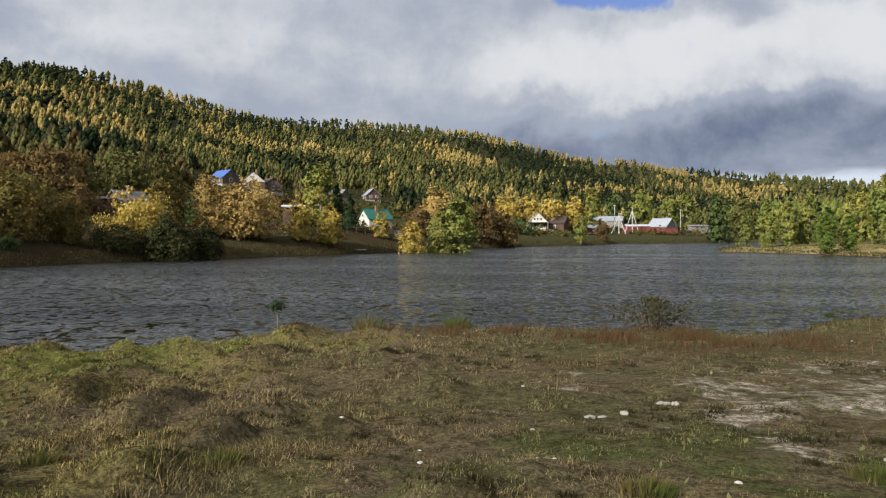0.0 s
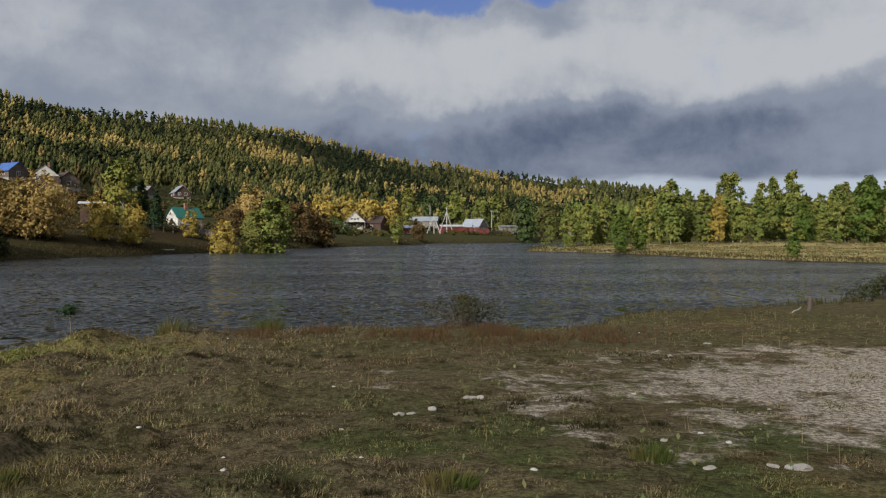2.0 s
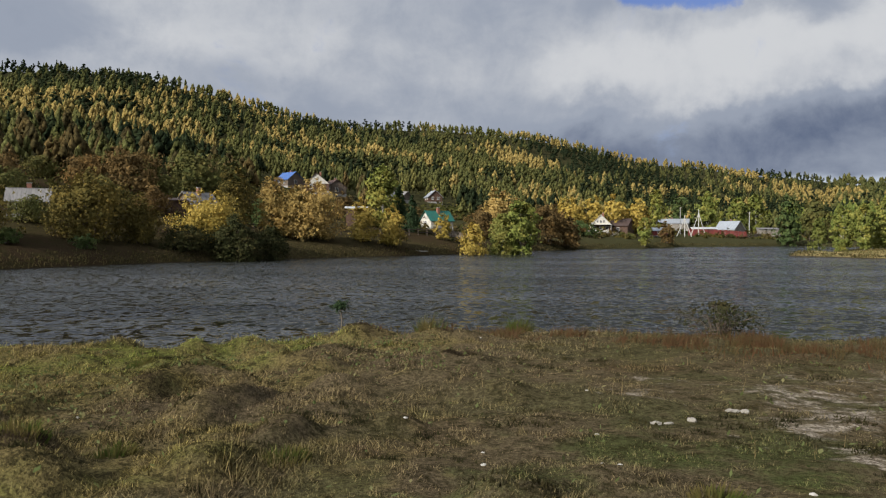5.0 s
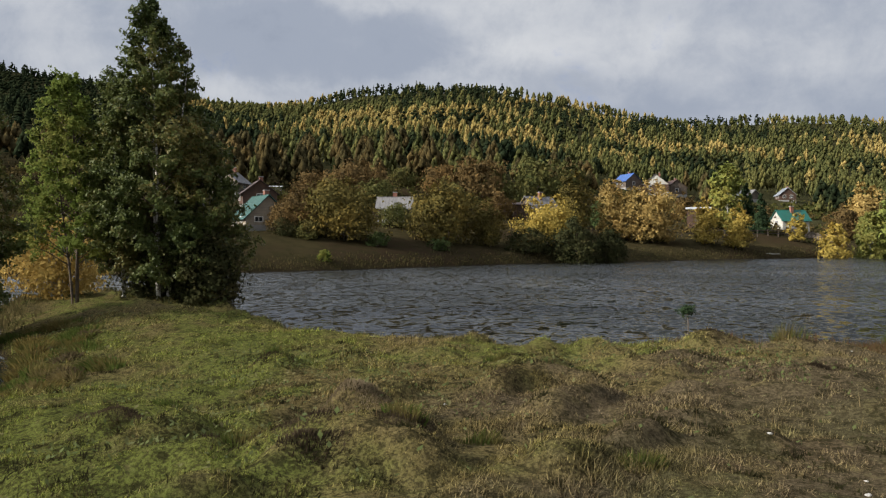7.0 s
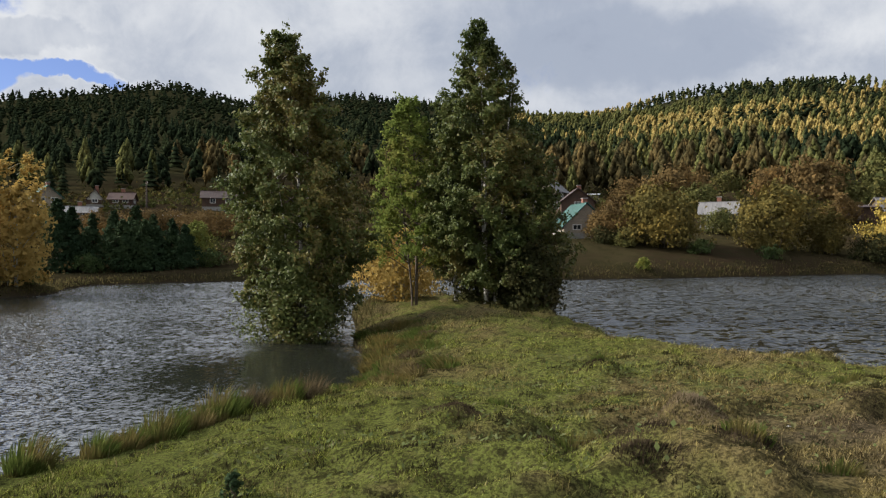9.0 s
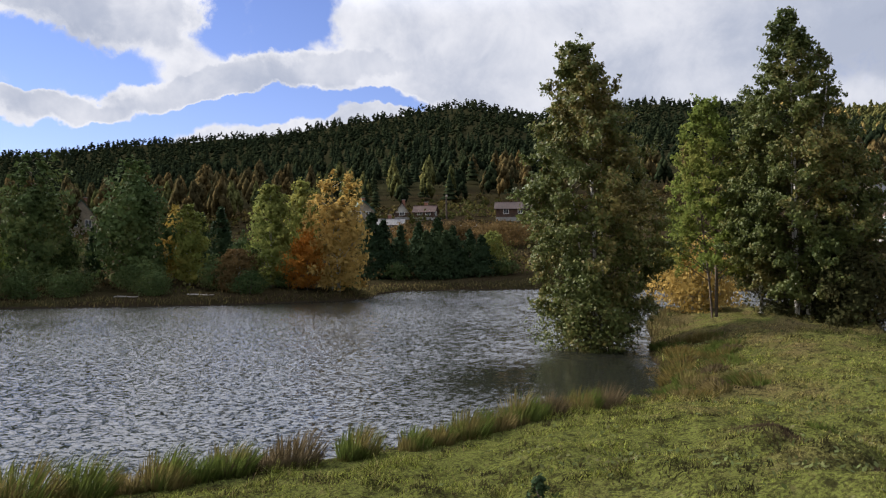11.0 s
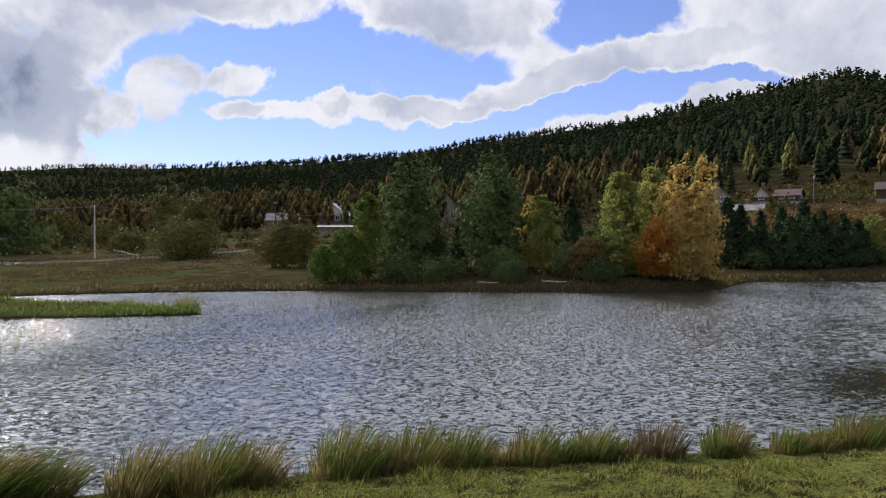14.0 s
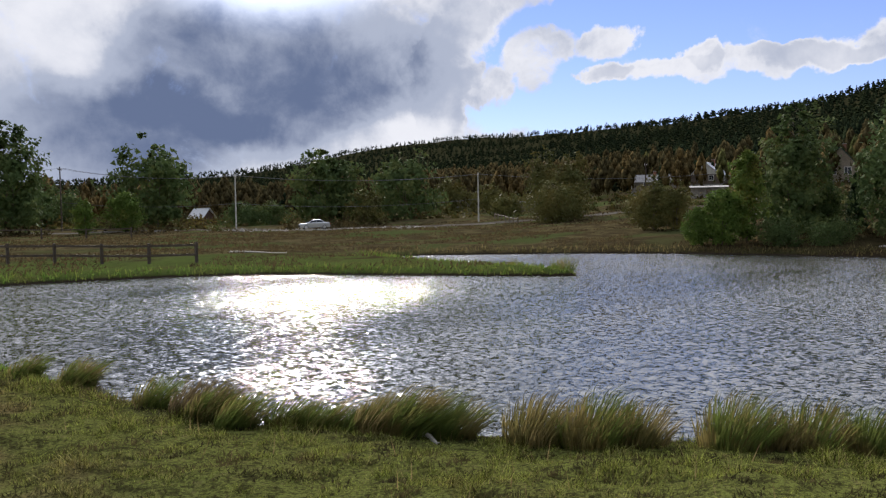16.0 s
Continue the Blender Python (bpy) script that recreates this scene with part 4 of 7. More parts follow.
FAR_SHORE = [
    ("gold", -27.1, 284.1, 10.4, 9.3), ("gold", -19.5, 289.7, 12.0, 10.7), ("gold", -10.9, 290.2, 12.5, 10.7), ("gold", -3.1, 292.4, 12.5, 9.2), ("rust", -32.8, 268.4, 7.3, 8.4), 
    ("rust", -26.8, 236.9, 5.2, 8.4), ("dark", -19.2, 239.6, 3.7, 10.5), ("birch", -0.5, 238.4, 8.3, 4.4), ("birch", 4.0, 330.4, 17.4, 7.5), ("dark", 51.9, 321.2, 17.8, 8.8), 
    ("rust", 6.4, 270.3, 6.5, 5.0), ("birch", 26.4, 369.4, 17.8, 10.6), ("birch", 37.8, 363.4, 15.9, 9.4), ("dark", 14.9, 380.1, 14.1, 9.2), ("birch", 46.1, 367.5, 17.5, 9.5), 
    ("olive", 65.6, 344.2, 17.1, 10.9), ]
RIGHT_WOOD = [
    ("birch", 37.6, 171.3, 9.2, 4.4), ("birch", 40.5, 167.6, 9.1, 4.1), ("birch", 45.7, 172.4, 10.7, 4.5), ("green", 33.6, 117.7, 6.5, 3.4), ("green", 36.7, 118.8, 5.1, 2.6), 
    ("birch", 55.3, 171.7, 11.5, 4.5), ("mixed", 56.2, 160.8, 13.1, 7.0), ("birch", 63.5, 170.9, 11.6, 4.5), ("birch", 65.2, 166.0, 11.6, 4.4), ("gold", 64.0, 155.7, 9.1, 3.4), 
    ("birch", 69.4, 161.0, 14.8, 5.4), ("mixed", 71.8, 154.5, 9.8, 4.7), ("birch", 78.6, 162.3, 13.1, 4.8), ("birch", 81.0, 158.9, 14.6, 4.9), ("green", 78.2, 149.1, 8.0, 4.2), 
    ("birch", 82.7, 151.2, 9.8, 4.4), ("birch", 85.3, 149.7, 11.3, 4.8), ("green", 87.8, 143.6, 12.7, 6.6), ("birch", 92.9, 145.1, 12.0, 5.4), ("green", 42.9, 84.0, 2.5, 1.7), 
    ]
ISLAND = [
    ("aspen", -59.2, -4.3, 7.7, 3.4), ("aspen", -61.3, -2.1, 8.2, 3.0), ("amber", -57.9, 0.7, 7.2, 4.2), ("orange", -57.4, -1.8, 4.0, 2.8), ("brush", -57.0, -6.4, 3.1, 2.9), 
    ("birch", -61.5, -10.4, 6.1, 2.7), ("dark", -61.7, -14.5, 8.0, 6.0), ("dark", -59.9, -20.8, 8.1, 5.4), ("green", -55.9, -22.8, 6.6, 2.5), ("green", -54.3, -23.9, 4.0, 3.2), 
    ("green", -53.6, -25.5, 2.8, 2.0), ("olive", -67.2, -36.3, 4.2, 3.6), ("olive", -67.3, -33.9, 3.9, 2.6), ("spruce", -68.8, -9.1, 6.2, 3.3), ("spruce", -70.5, -10.9, 5.6, 3.0), 
    ("spruce", -64.9, -18.2, 4.6, 2.1), ("gold", -65.3, -12.1, 5.2, 2.4), ("dark", -61.5, -19.1, 4.1, 2.2), ]
INLET = [
    ("spruce", -80.2, 5.3, 4.2, 2.3), ("spruce", -81.1, 7.1, 3.8, 2.0), ("spruce", -82.9, 9.2, 3.9, 2.3), ("spruce", -81.6, 11.0, 4.3, 2.3), ("spruce", -79.4, 12.3, 3.7, 2.0), 
    ("spruce", -82.1, 14.4, 3.3, 2.1), ("spruce", -79.9, 15.3, 3.0, 2.0), ("birch", -82.6, 17.0, 4.5, 1.9), ("rust", -97.9, 9.9, 3.9, 4.3), ("rust", -109.6, 24.8, 2.8, 5.3), 
    ("rust", -114.0, 17.7, 2.7, 4.0), ("spruce", -79.3, 4.1, 4.7, 2.5), ("spruce", -78.5, 11.4, 3.4, 1.9), ("spruce", -78.8, 9.5, 3.5, 2.0), ("rust", -118.3, 22.4, 1.9, 4.9), 
    ]
WEST = [
    ("dark", -38.7, -116.1, 13.9, 6.6), ("dark", -62.5, -123.4, 12.7, 9.4), ("green", -52.0, -110.8, 5.6, 4.0), ("green", -45.1, -108.3, 4.7, 2.4), ("dark", -87.7, -112.2, 11.2, 8.0), 
    ("dark", -91.7, -110.2, 10.9, 5.7), ("olive", -85.1, -96.2, 4.7, 4.4), ("dark", -100.7, -103.5, 10.5, 9.9), ("dark", -78.8, -113.7, 3.4, 4.8), ("olive", -99.1, -71.7, 8.8, 4.5), 
    ("olive", -98.3, -65.9, 8.1, 4.3), ("olive", -88.9, -62.0, 4.9, 6.4), ("olive", -78.4, -40.7, 3.5, 3.8), ("olive", -79.1, -43.7, 2.8, 3.2), ("dark", -74.9, -116.3, 3.6, 4.8), 
    ("olive", -125.8, -114.9, 6.7, 6.1), ("olive", -127.5, -105.3, 5.0, 7.1), ("dark", -50.7, -141.5, 7.1, 5.7), ("dark", -58.3, -149.4, 6.2, 6.2), ("olive", -110.1, -87.1, 3.5, 5.0), 
    ]

L_SPIT = leaf_material("spit_birch_leaves", (0.052, 0.074, 0.022), (0.100, 0.120, 0.035), (0.190, 0.155, 0.052), glow=0.26, wide=0.4, gloss=0.12, rough=0.5, speck=0.5)
L_LIGHT = leaf_material("light_birch_leaves", (0.100, 0.145, 0.032), (0.145, 0.185, 0.042), (0.22, 0.22, 0.058), glow=0.45, wide=0.4)
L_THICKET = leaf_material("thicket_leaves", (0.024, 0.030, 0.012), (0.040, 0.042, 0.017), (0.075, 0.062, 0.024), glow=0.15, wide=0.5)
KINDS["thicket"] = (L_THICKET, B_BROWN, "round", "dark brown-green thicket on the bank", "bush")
TREES = np.random.default_rng(11)
for rows, group in ((GARDEN, "garden trees on the far bank"), (BACK_GARDEN, "trees behind the village gardens"), (FAR_SHORE, "trees on the far shore"), (RIGHT_WOOD, "trees along the meadow"),
                    (ISLAND, "trees on the wooded point"), (INLET, "young trees round the inlet"), (WEST, "trees along the road")):
    for kind, x, y, high, wide in rows:
        grown = {"trees on the wooded point": 1.02, "young trees round the inlet": 1.8, "trees along the meadow": 0.92, "trees along the road": 1.35}.get(group, 1.05)
        tree_thing(TREES, kind, x, y, high * (1.45 if group == "young trees round the inlet" and kind == "spruce" else 1.0), wide * grown, group=group)
for kind, x, y, high, wide in RIGHT_WOOD:
    if high > 8.5:
        for k in range(2):
            tree_thing(TREES, "birch" if k else "aspen", x + TREES.uniform(-4, 4) + 0.03 * x, y + TREES.uniform(3, 12), high * TREES.uniform(0.8, 1.0), wide * 0.8, group="trees along the meadow")
# Low dark bushes at the foot of the wooded point and along the far bank.
for x, y, high, wide in ((-55.2, -5.4, 1.5, 2.4), (-54.4, -11.5, 1.4, 2.6), (-55.0, -17.0, 1.6, 3.2), (-54.6, -20.0, 1.8, 3.0), (-58.6, -7.8, 2.2, 3.0), (-57.5, -12.8, 2.0, 3.2), (-63.0, -6.6, 3.4, 3.2), (-66.0, -15.0, 3.4, 3.6),
                         (-59.4, -3.0, 1.4, 2.6), (-61.0, 1.0, 1.3, 3.0), (-64.5, -22.0, 2.6, 3.4), (-60.0, -27.0, 1.8, 3.0), (-80.5, 17.8, 1.6, 2.6), (-78.0, 6.4, 1.6, 2.6), (-62.0, 66.0, 1.5, 2.8), (-58.5, 73.0, 1.4, 2.6)):
    tree_thing(TREES, "dark", x, y, high, wide, group="low bushes at the water", name="bush", label="low dark green bush near the waterline")

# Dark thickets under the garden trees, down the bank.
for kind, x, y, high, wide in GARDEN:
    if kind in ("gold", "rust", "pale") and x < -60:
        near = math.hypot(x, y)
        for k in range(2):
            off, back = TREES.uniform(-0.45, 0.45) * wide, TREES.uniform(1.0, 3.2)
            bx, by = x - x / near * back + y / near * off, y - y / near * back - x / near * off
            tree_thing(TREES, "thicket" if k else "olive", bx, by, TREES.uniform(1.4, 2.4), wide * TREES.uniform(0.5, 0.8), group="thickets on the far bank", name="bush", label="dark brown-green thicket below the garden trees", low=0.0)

# The tall birches on the spit, tips blown by the wind.
KINDS["spit_birch"] = (L_SPIT, B_WHITE, "plume", "tall green birch with wind-blown tips, standing at the water's edge", "birch")
KINDS["spit_birch_light"] = (L_LIGHT, B_BROWN, "plume", "light green young birch on the grassy spit", "birch")
HEROES = "birches on the spit"
# Width of a birch's crown by relative height, as a share of its widest.
PLUME = np.array([(0, 0.50), (0.10, 0.74), (0.20, 0.90), (0.32, 1.0), (0.50, 0.90), (0.64, 0.70), (0.78, 0.49), (0.88, 0.31), (0.95, 0.17), (1.0, 0.06)])


def spit_birch(rng, kind, x, y, height, width, stems, count, low=0.02, lean=(-0.02, -0.04), leaf=0.062, z=None, bare=0.0):
    """A tall birch: thin pale stems, rising limbs, and leaves strung along hanging or wind-blown twigs."""
    leaves, bark, _, text, category = KINDS[kind]
    wind = np.array([-0.34, -0.80, 0.45])
    top = new("birch")
    top.matrix_world = pose(x, y, (gz(x, y) if z is None else z) - 0.04)
    tagged(top, text, category, HEROES)
    axis = []
    for k in range(len(stems)):
        sx, sy, share = stems[k]
        t = np.linspace(0, 1, 12)
        h = height * share
        bow = np.stack([0.10 * np.sin(4.2 * t + k), 0.10 * np.sin(3.4 * t + 2 * k + 1), 0 * t], -1) * t[:, None]
        path = np.stack([sx * (0.25 + 0.75 * t) + lean[0] * height * t ** 2, sy * (0.25 + 0.75 * t) + lean[1] * height * t ** 2, t * h * 0.97 - 0.2 * (t == 0)], -1) + bow
        axis.append(path)
        part("trunk", mesh_np("trunk", *tube(path, (0.0075 * h) * (1 - 0.92 * t) + 0.007, 8), bark, True), top)
    limbs = int(84 + 30 * len(stems))
    clumps = []
    for i in range(limbs):
        k = rng.integers(len(stems)) if i % 3 else 0
        path, share = axis[k], stems[k][2]
        u = low + (0.985 - low) * ((i + rng.uniform()) / limbs) ** 0.92
        if u > share:
            k, share, path = 0, stems[0][2], axis[0]
        rel = u / share if k else u
        z0 = max(u * height - 0.10 * width, 0.02 * height)
        start = np.array([np.interp(z0, path[:, 2], path[:, c]) for c in range(3)])
        a = i * 2.39996 + rng.uniform(-0.4, 0.4)
        reach = width / 2 * np.interp(u, PLUME[:, 0], PLUME[:, 1]) * (rng.uniform(0.60, 1.0) if rng.uniform() < 0.85 else rng.uniform(0.95, 1.06))
        out = np.array([np.cos(a), np.sin(a), 0.0])
        centre = np.array([lean[0] * height * u ** 2, lean[1] * height * u ** 2, 0])
        centre = centre * 0.5 + 0.5 * np.array([start[0], start[1], 0])
        tip = centre + out * reach + [0, 0, u * height + 0.10 * reach]
        tip += wind * rng.uniform(0.0, 0.55) * max(u - 0.45, 0) * 1.3
        mid = 0.5 * (start + tip) + [0, 0, 0.16 * reach]
        line = np.array([start, 0.6 * start + 0.4 * tip + [0, 0, 0.12 * reach], mid * 0.5 + tip * 0.5 + [0, 0, 0.05 * reach], tip])
        part("limb", mesh_np("limb", *tube(line, np.array([0.022, 0.015, 0.010, 0.004]) * (1.2 - 0.7 * u), 4), B_BROWN, True), top)
        clumps.append((line, u, reach))
    weight = np.array([r + 0.25 for _, _, r in clumps])
    per = np.maximum(30, count * weight / weight.sum()).astype(int)
    spots, outs = [], []
    for (line, u, reach), m in zip(clumps, per):
        twigs = max(4, m // 26)
        w = rng.uniform(0.25, 1.0, twigs) ** 0.9
        seat = np.stack([np.interp(w * 3, np.arange(4), line[:, c]) for c in range(3)], -1)
        # A twig streams with the wind high up and hangs low down.
        way = rng.normal(size=(twigs, 3)) * [0.55, 0.55, 0.42] + (line[3] - line[0]) / (np.linalg.norm(line[3] - line[0]) + 1e-6) * 0.55
        way += wind * np.clip(u - 0.40, 0, 1) * rng.uniform(0.4, 1.9, (twigs, 1)) + np.array([0, 0, -0.55]) * np.clip(0.55 - u, 0, 1)
        way /= np.linalg.norm(way, axis=1)[:, None]
        long = rng.uniform(0.28, 0.68, twigs) * (0.55 + 0.45 * np.interp(u, PLUME[:, 0], PLUME[:, 1])) * (0.25 + 0.15 * width)
        pick = rng.integers(0, twigs, m)
        t = rng.uniform(0, 1, m) ** 0.8
        p = seat[pick] + way[pick] * (long[pick] * t)[:, None] + rng.normal(size=(m, 3)) * (0.035 + 0.05 * (1 - t))[:, None]
        spots.append(p)
        outs.append(p - np.array([np.mean(line[:2, 0]), np.mean(line[:2, 1]), u * height - 0.25]))
    spots, outs = np.concatenate(spots), np.concatenate(outs)
    keep = spots[:, 2] > bare
    tagged(part("crown", mesh_np("crown", *cards(rng, spots[keep], leaf, 0.0, outs[keep], 0.8), leaves), top), kind="stuff")
    return top


spit_birch(TREES, "spit_birch", -24.45, 8.3, 9.75, 4.9, ((0, 0, 1.0), (0.35, 0.5, 0.72), (-0.3, -0.5, 0.60)), 64000, 0.02, (-0.012, -0.030), z=0.05)
spit_birch(TREES, "spit_birch", -25.75, 16.1, 10.6, 4.6, ((0, -0.3, 1.0), (0.45, 0.95, 0.88), (-0.3, -0.2, 0.62)), 62000, 0.05, (0.006, 0.004))
spit_birch(TREES, "spit_birch", -27.3, 15.6, 8.4, 3.4, ((0, 0, 1.0), (0.3, -0.3, 0.7)), 16000, 0.12, (-0.004, -0.02), bare=1.1)
spit_birch(TREES, "spit_birch", -24.9, 17.3, 6.8, 3.8, ((0, 0, 1.0), (0.4, 0.2, 0.8), (-0.3, 0.3, 0.7)), 22000, 0.02, (0.0, 0.0))
spit_birch(TREES, "spit_birch_light", -28.6, 14.5, 8.5, 4.2, ((0, 0, 1.0), (-0.2, -0.5, 0.7)), 24000, 0.20, (-0.004, -0.008), bare=1.5)
KINDS["birch_foot"] = (L_SPIT, B_BROWN, "round", "leafy shoots round the foot of the birch at the water", "bush")
tree_thing(TREES, "birch_foot", -24.3, 8.2, 2.5, 3.3, 0.055, 9000, "", 5, (0, 0), "birch_shoots", low=0.0, z=0.0)
tree_thing(TREES, "thicket", -24.3, 17.0, 2.6, 2.6, 0.06, 6500, "", 4, (0, 0), "willow_bush", "dark green leafy bush under the birches", low=0.01)
tree_thing(TREES, "thicket", -26.6, 16.8, 2.6, 3.4, 0.06, 6500, "", 4, (0, 0), "willow_bush", "dense dark undergrowth beneath the birches", low=0.01)
tree_thing(TREES, "amber", -33.6, 16.1, 3.0, 4.0, 0.075, 6900, "", 5, (0, 0), "bush", "glowing orange-yellow bush behind the birches", low=0.01)


# ---- village ----
def box(x0, x1, y0, y1, z0, z1):
    v = np.array([(x, y, z) for z in (z0, z1) for x, y in ((x0, y0), (x1, y0), (x1, y1), (x0, y1))], float)
    return v, np.array([(3, 2, 1, 0), (4, 5, 6, 7), (0, 1, 5, 4), (1, 2, 6, 5), (2, 3, 7, 6), (3, 0, 4, 7)])


def box_mesh(name, mat, *boxes):
    return mesh_np(name, *joined([box(*b) for b in boxes]), mat)


def slab(p, thick):
    """A slab from four corners, thickened along its normal."""
    p = np.array(p, float)
    nrm = np.cross(p[1] - p[0], p[3] - p[0])
    nrm /= np.linalg.norm(nrm)
    v = np.concatenate([p, p + nrm * thick])
    return v, np.array([(3, 2, 1, 0), (4, 5, 6, 7), (0, 1, 5, 4), (1, 2, 6, 5), (2, 3, 7, 6), (3, 0, 4, 7)])


def plank_material(name, a, b, across=0):
    """Boarded wall: upright or level boards with dark joints and weathering."""
    def build(n):
        at = n("TexCoord").outputs["Object"]
        xyz = n("SeparateXYZ", i0=at)
        along = xyz.outputs[2] if across else math_node(n, "ADD", xyz.outputs[0], xyz.outputs[1])
        cell = math_node(n, "FRACT", math_node(n, "MULTIPLY", along, 5.5))
        gap = ramp(n, math_node(n, "ABSOLUTE", math_node(n, "SUBTRACT", cell, 0.5)), 0.40, 0.49)
        tone = mix(n, ramp(n, noise_tex(n, at, 1.3, 5, 0.65), 0.35, 0.65), a, b)
        tone = mix(n, math_node(n, "MULTIPLY", gap, 0.7), tone, tuple(0.25 * c for c in a))
        return principled(n, tone, 0.85, math_node(n, "SUBTRACT", 1.0, gap), 0.4, 0.015)
    return material(name, build)


def sheet_material(name, a, b, rough=0.45, metal=0.0):
    """Corrugated or profiled sheet roofing with streaks."""
    def build(n):
        at = n("TexCoord").outputs["Object"]
        xyz = n("SeparateXYZ", i0=at)
        rib = math_node(n, "SINE", math_node(n, "MULTIPLY", xyz.outputs[1], 36.0))
        streak = noise_tex(n, n("Mapping", Vector=at, Scale=(0.5, 3.0, 0.5)).outputs[0], 1.4, 4, 0.6)
        tone = mix(n, ramp(n, streak, 0.35, 0.68), a, b)
        return principled(n, tone, rough, rib, 0.35, 0.02, metal)
    return material(name, build)


W_WHITE = plank_material("white_boards", (0.56, 0.54, 0.48), (0.44, 0.42, 0.37))
W_BROWN = plank_material("brown_boards", (0.10, 0.055, 0.035), (0.065, 0.04, 0.028))
W_LOG = plank_material("weathered_logs", (0.15, 0.115, 0.085), (0.09, 0.07, 0.055), 1)
W_RED = plank_material("red_boards", (0.20, 0.040, 0.034), (0.14, 0.034, 0.030))
W_GREY = plank_material("grey_boards", (0.24, 0.22, 0.19), (0.15, 0.135, 0.115))
W_CREAM = plank_material("cream_boards", (0.34, 0.29, 0.22), (0.26, 0.22, 0.17), 1)
R_GREEN = sheet_material("green_sheet_roof", (0.012, 0.115, 0.085), (0.018, 0.09, 0.07))
R_TEAL = sheet_material("teal_sheet_roof", (0.030, 0.085, 0.070), (0.022, 0.062, 0.052), 0.85)
R_GREY = sheet_material("grey_slate_roof", (0.20, 0.19, 0.18), (0.13, 0.125, 0.12), 0.75)
R_ZINC = sheet_material("zinc_roof", (0.36, 0.385, 0.41), (0.27, 0.29, 0.31), 0.35, 0.3)
R_BLUE = sheet_material("blue_sheet_roof", (0.042, 0.11, 0.32), (0.036, 0.085, 0.25))
R_BROWN = sheet_material("brown_sheet_roof", (0.060, 0.038, 0.031), (0.044, 0.030, 0.026), 0.85)
R_RED = sheet_material("red_sheet_roof", (0.080, 0.044, 0.034), (0.058, 0.036, 0.028), 0.85)
R_WHITE = sheet_material("white_sheet_roof", (0.52, 0.53, 0.53), (0.42, 0.43, 0.44), 0.4)
M_FRAME = painted("white_window_paint", (0.75, 0.74, 0.70), (0.62, 0.61, 0.57), 4)
M_BRICK = painted("chimney_brick", (0.30, 0.13, 0.085), (0.22, 0.10, 0.07), 6)
M_PLINTH = painted("concrete_plinth", (0.33, 0.32, 0.30), (0.24, 0.23, 0.21), 2)
M_WOOD = painted("weathered_wood", (0.17, 0.135, 0.10), (0.10, 0.08, 0.062), 3)
M_POST = painted("dark_fence_wood", (0.085, 0.062, 0.045), (0.05, 0.038, 0.03), 3)
M_CONCRETE = painted("pole_concrete", (0.50, 0.49, 0.45), (0.40, 0.39, 0.36), 2)
M_WIRE = painted("cable", (0.10, 0.10, 0.11), (0.07, 0.07, 0.075), 2, 0.5)
M_GLASS = material("window_glass", lambda n: principled(n, (0.02, 0.025, 0.03), 0.06))


def window_part(parent, x, y, z, w, h, side):
    """A casement in a wall. side: 'front' (towards -y), 'left' or 'right'."""
    def b(x0, x1, d0, d1, z0, z1):
        if side == "front":
            return (x + x0, x + x1, y - d1, y - d0, z + z0, z + z1)
        if side == "right":
            return (x + d0, x + d1, y + x0, y + x1, z + z0, z + z1)
        return (x - d1, x - d0, y + x0, y + x1, z + z0, z + z1)
    t = 0.09
    frame_ob = part("window", box_mesh("window_frame", M_FRAME, b(-w / 2 - t, -w / 2, 0, 0.07, -t, h + t), b(w / 2, w / 2 + t, 0, 0.07, -t, h + t), b(-w / 2, w / 2, 0, 0.07, h, h + t),
                                       b(-w / 2, w / 2, 0, 0.1, -t, 0), b(-0.03, 0.03, 0.02, 0.06, 0, h)), parent)
    part("pane", box_mesh("pane", M_GLASS, b(-w / 2, w / 2, 0.005, 0.03, 0, h)), frame_ob)


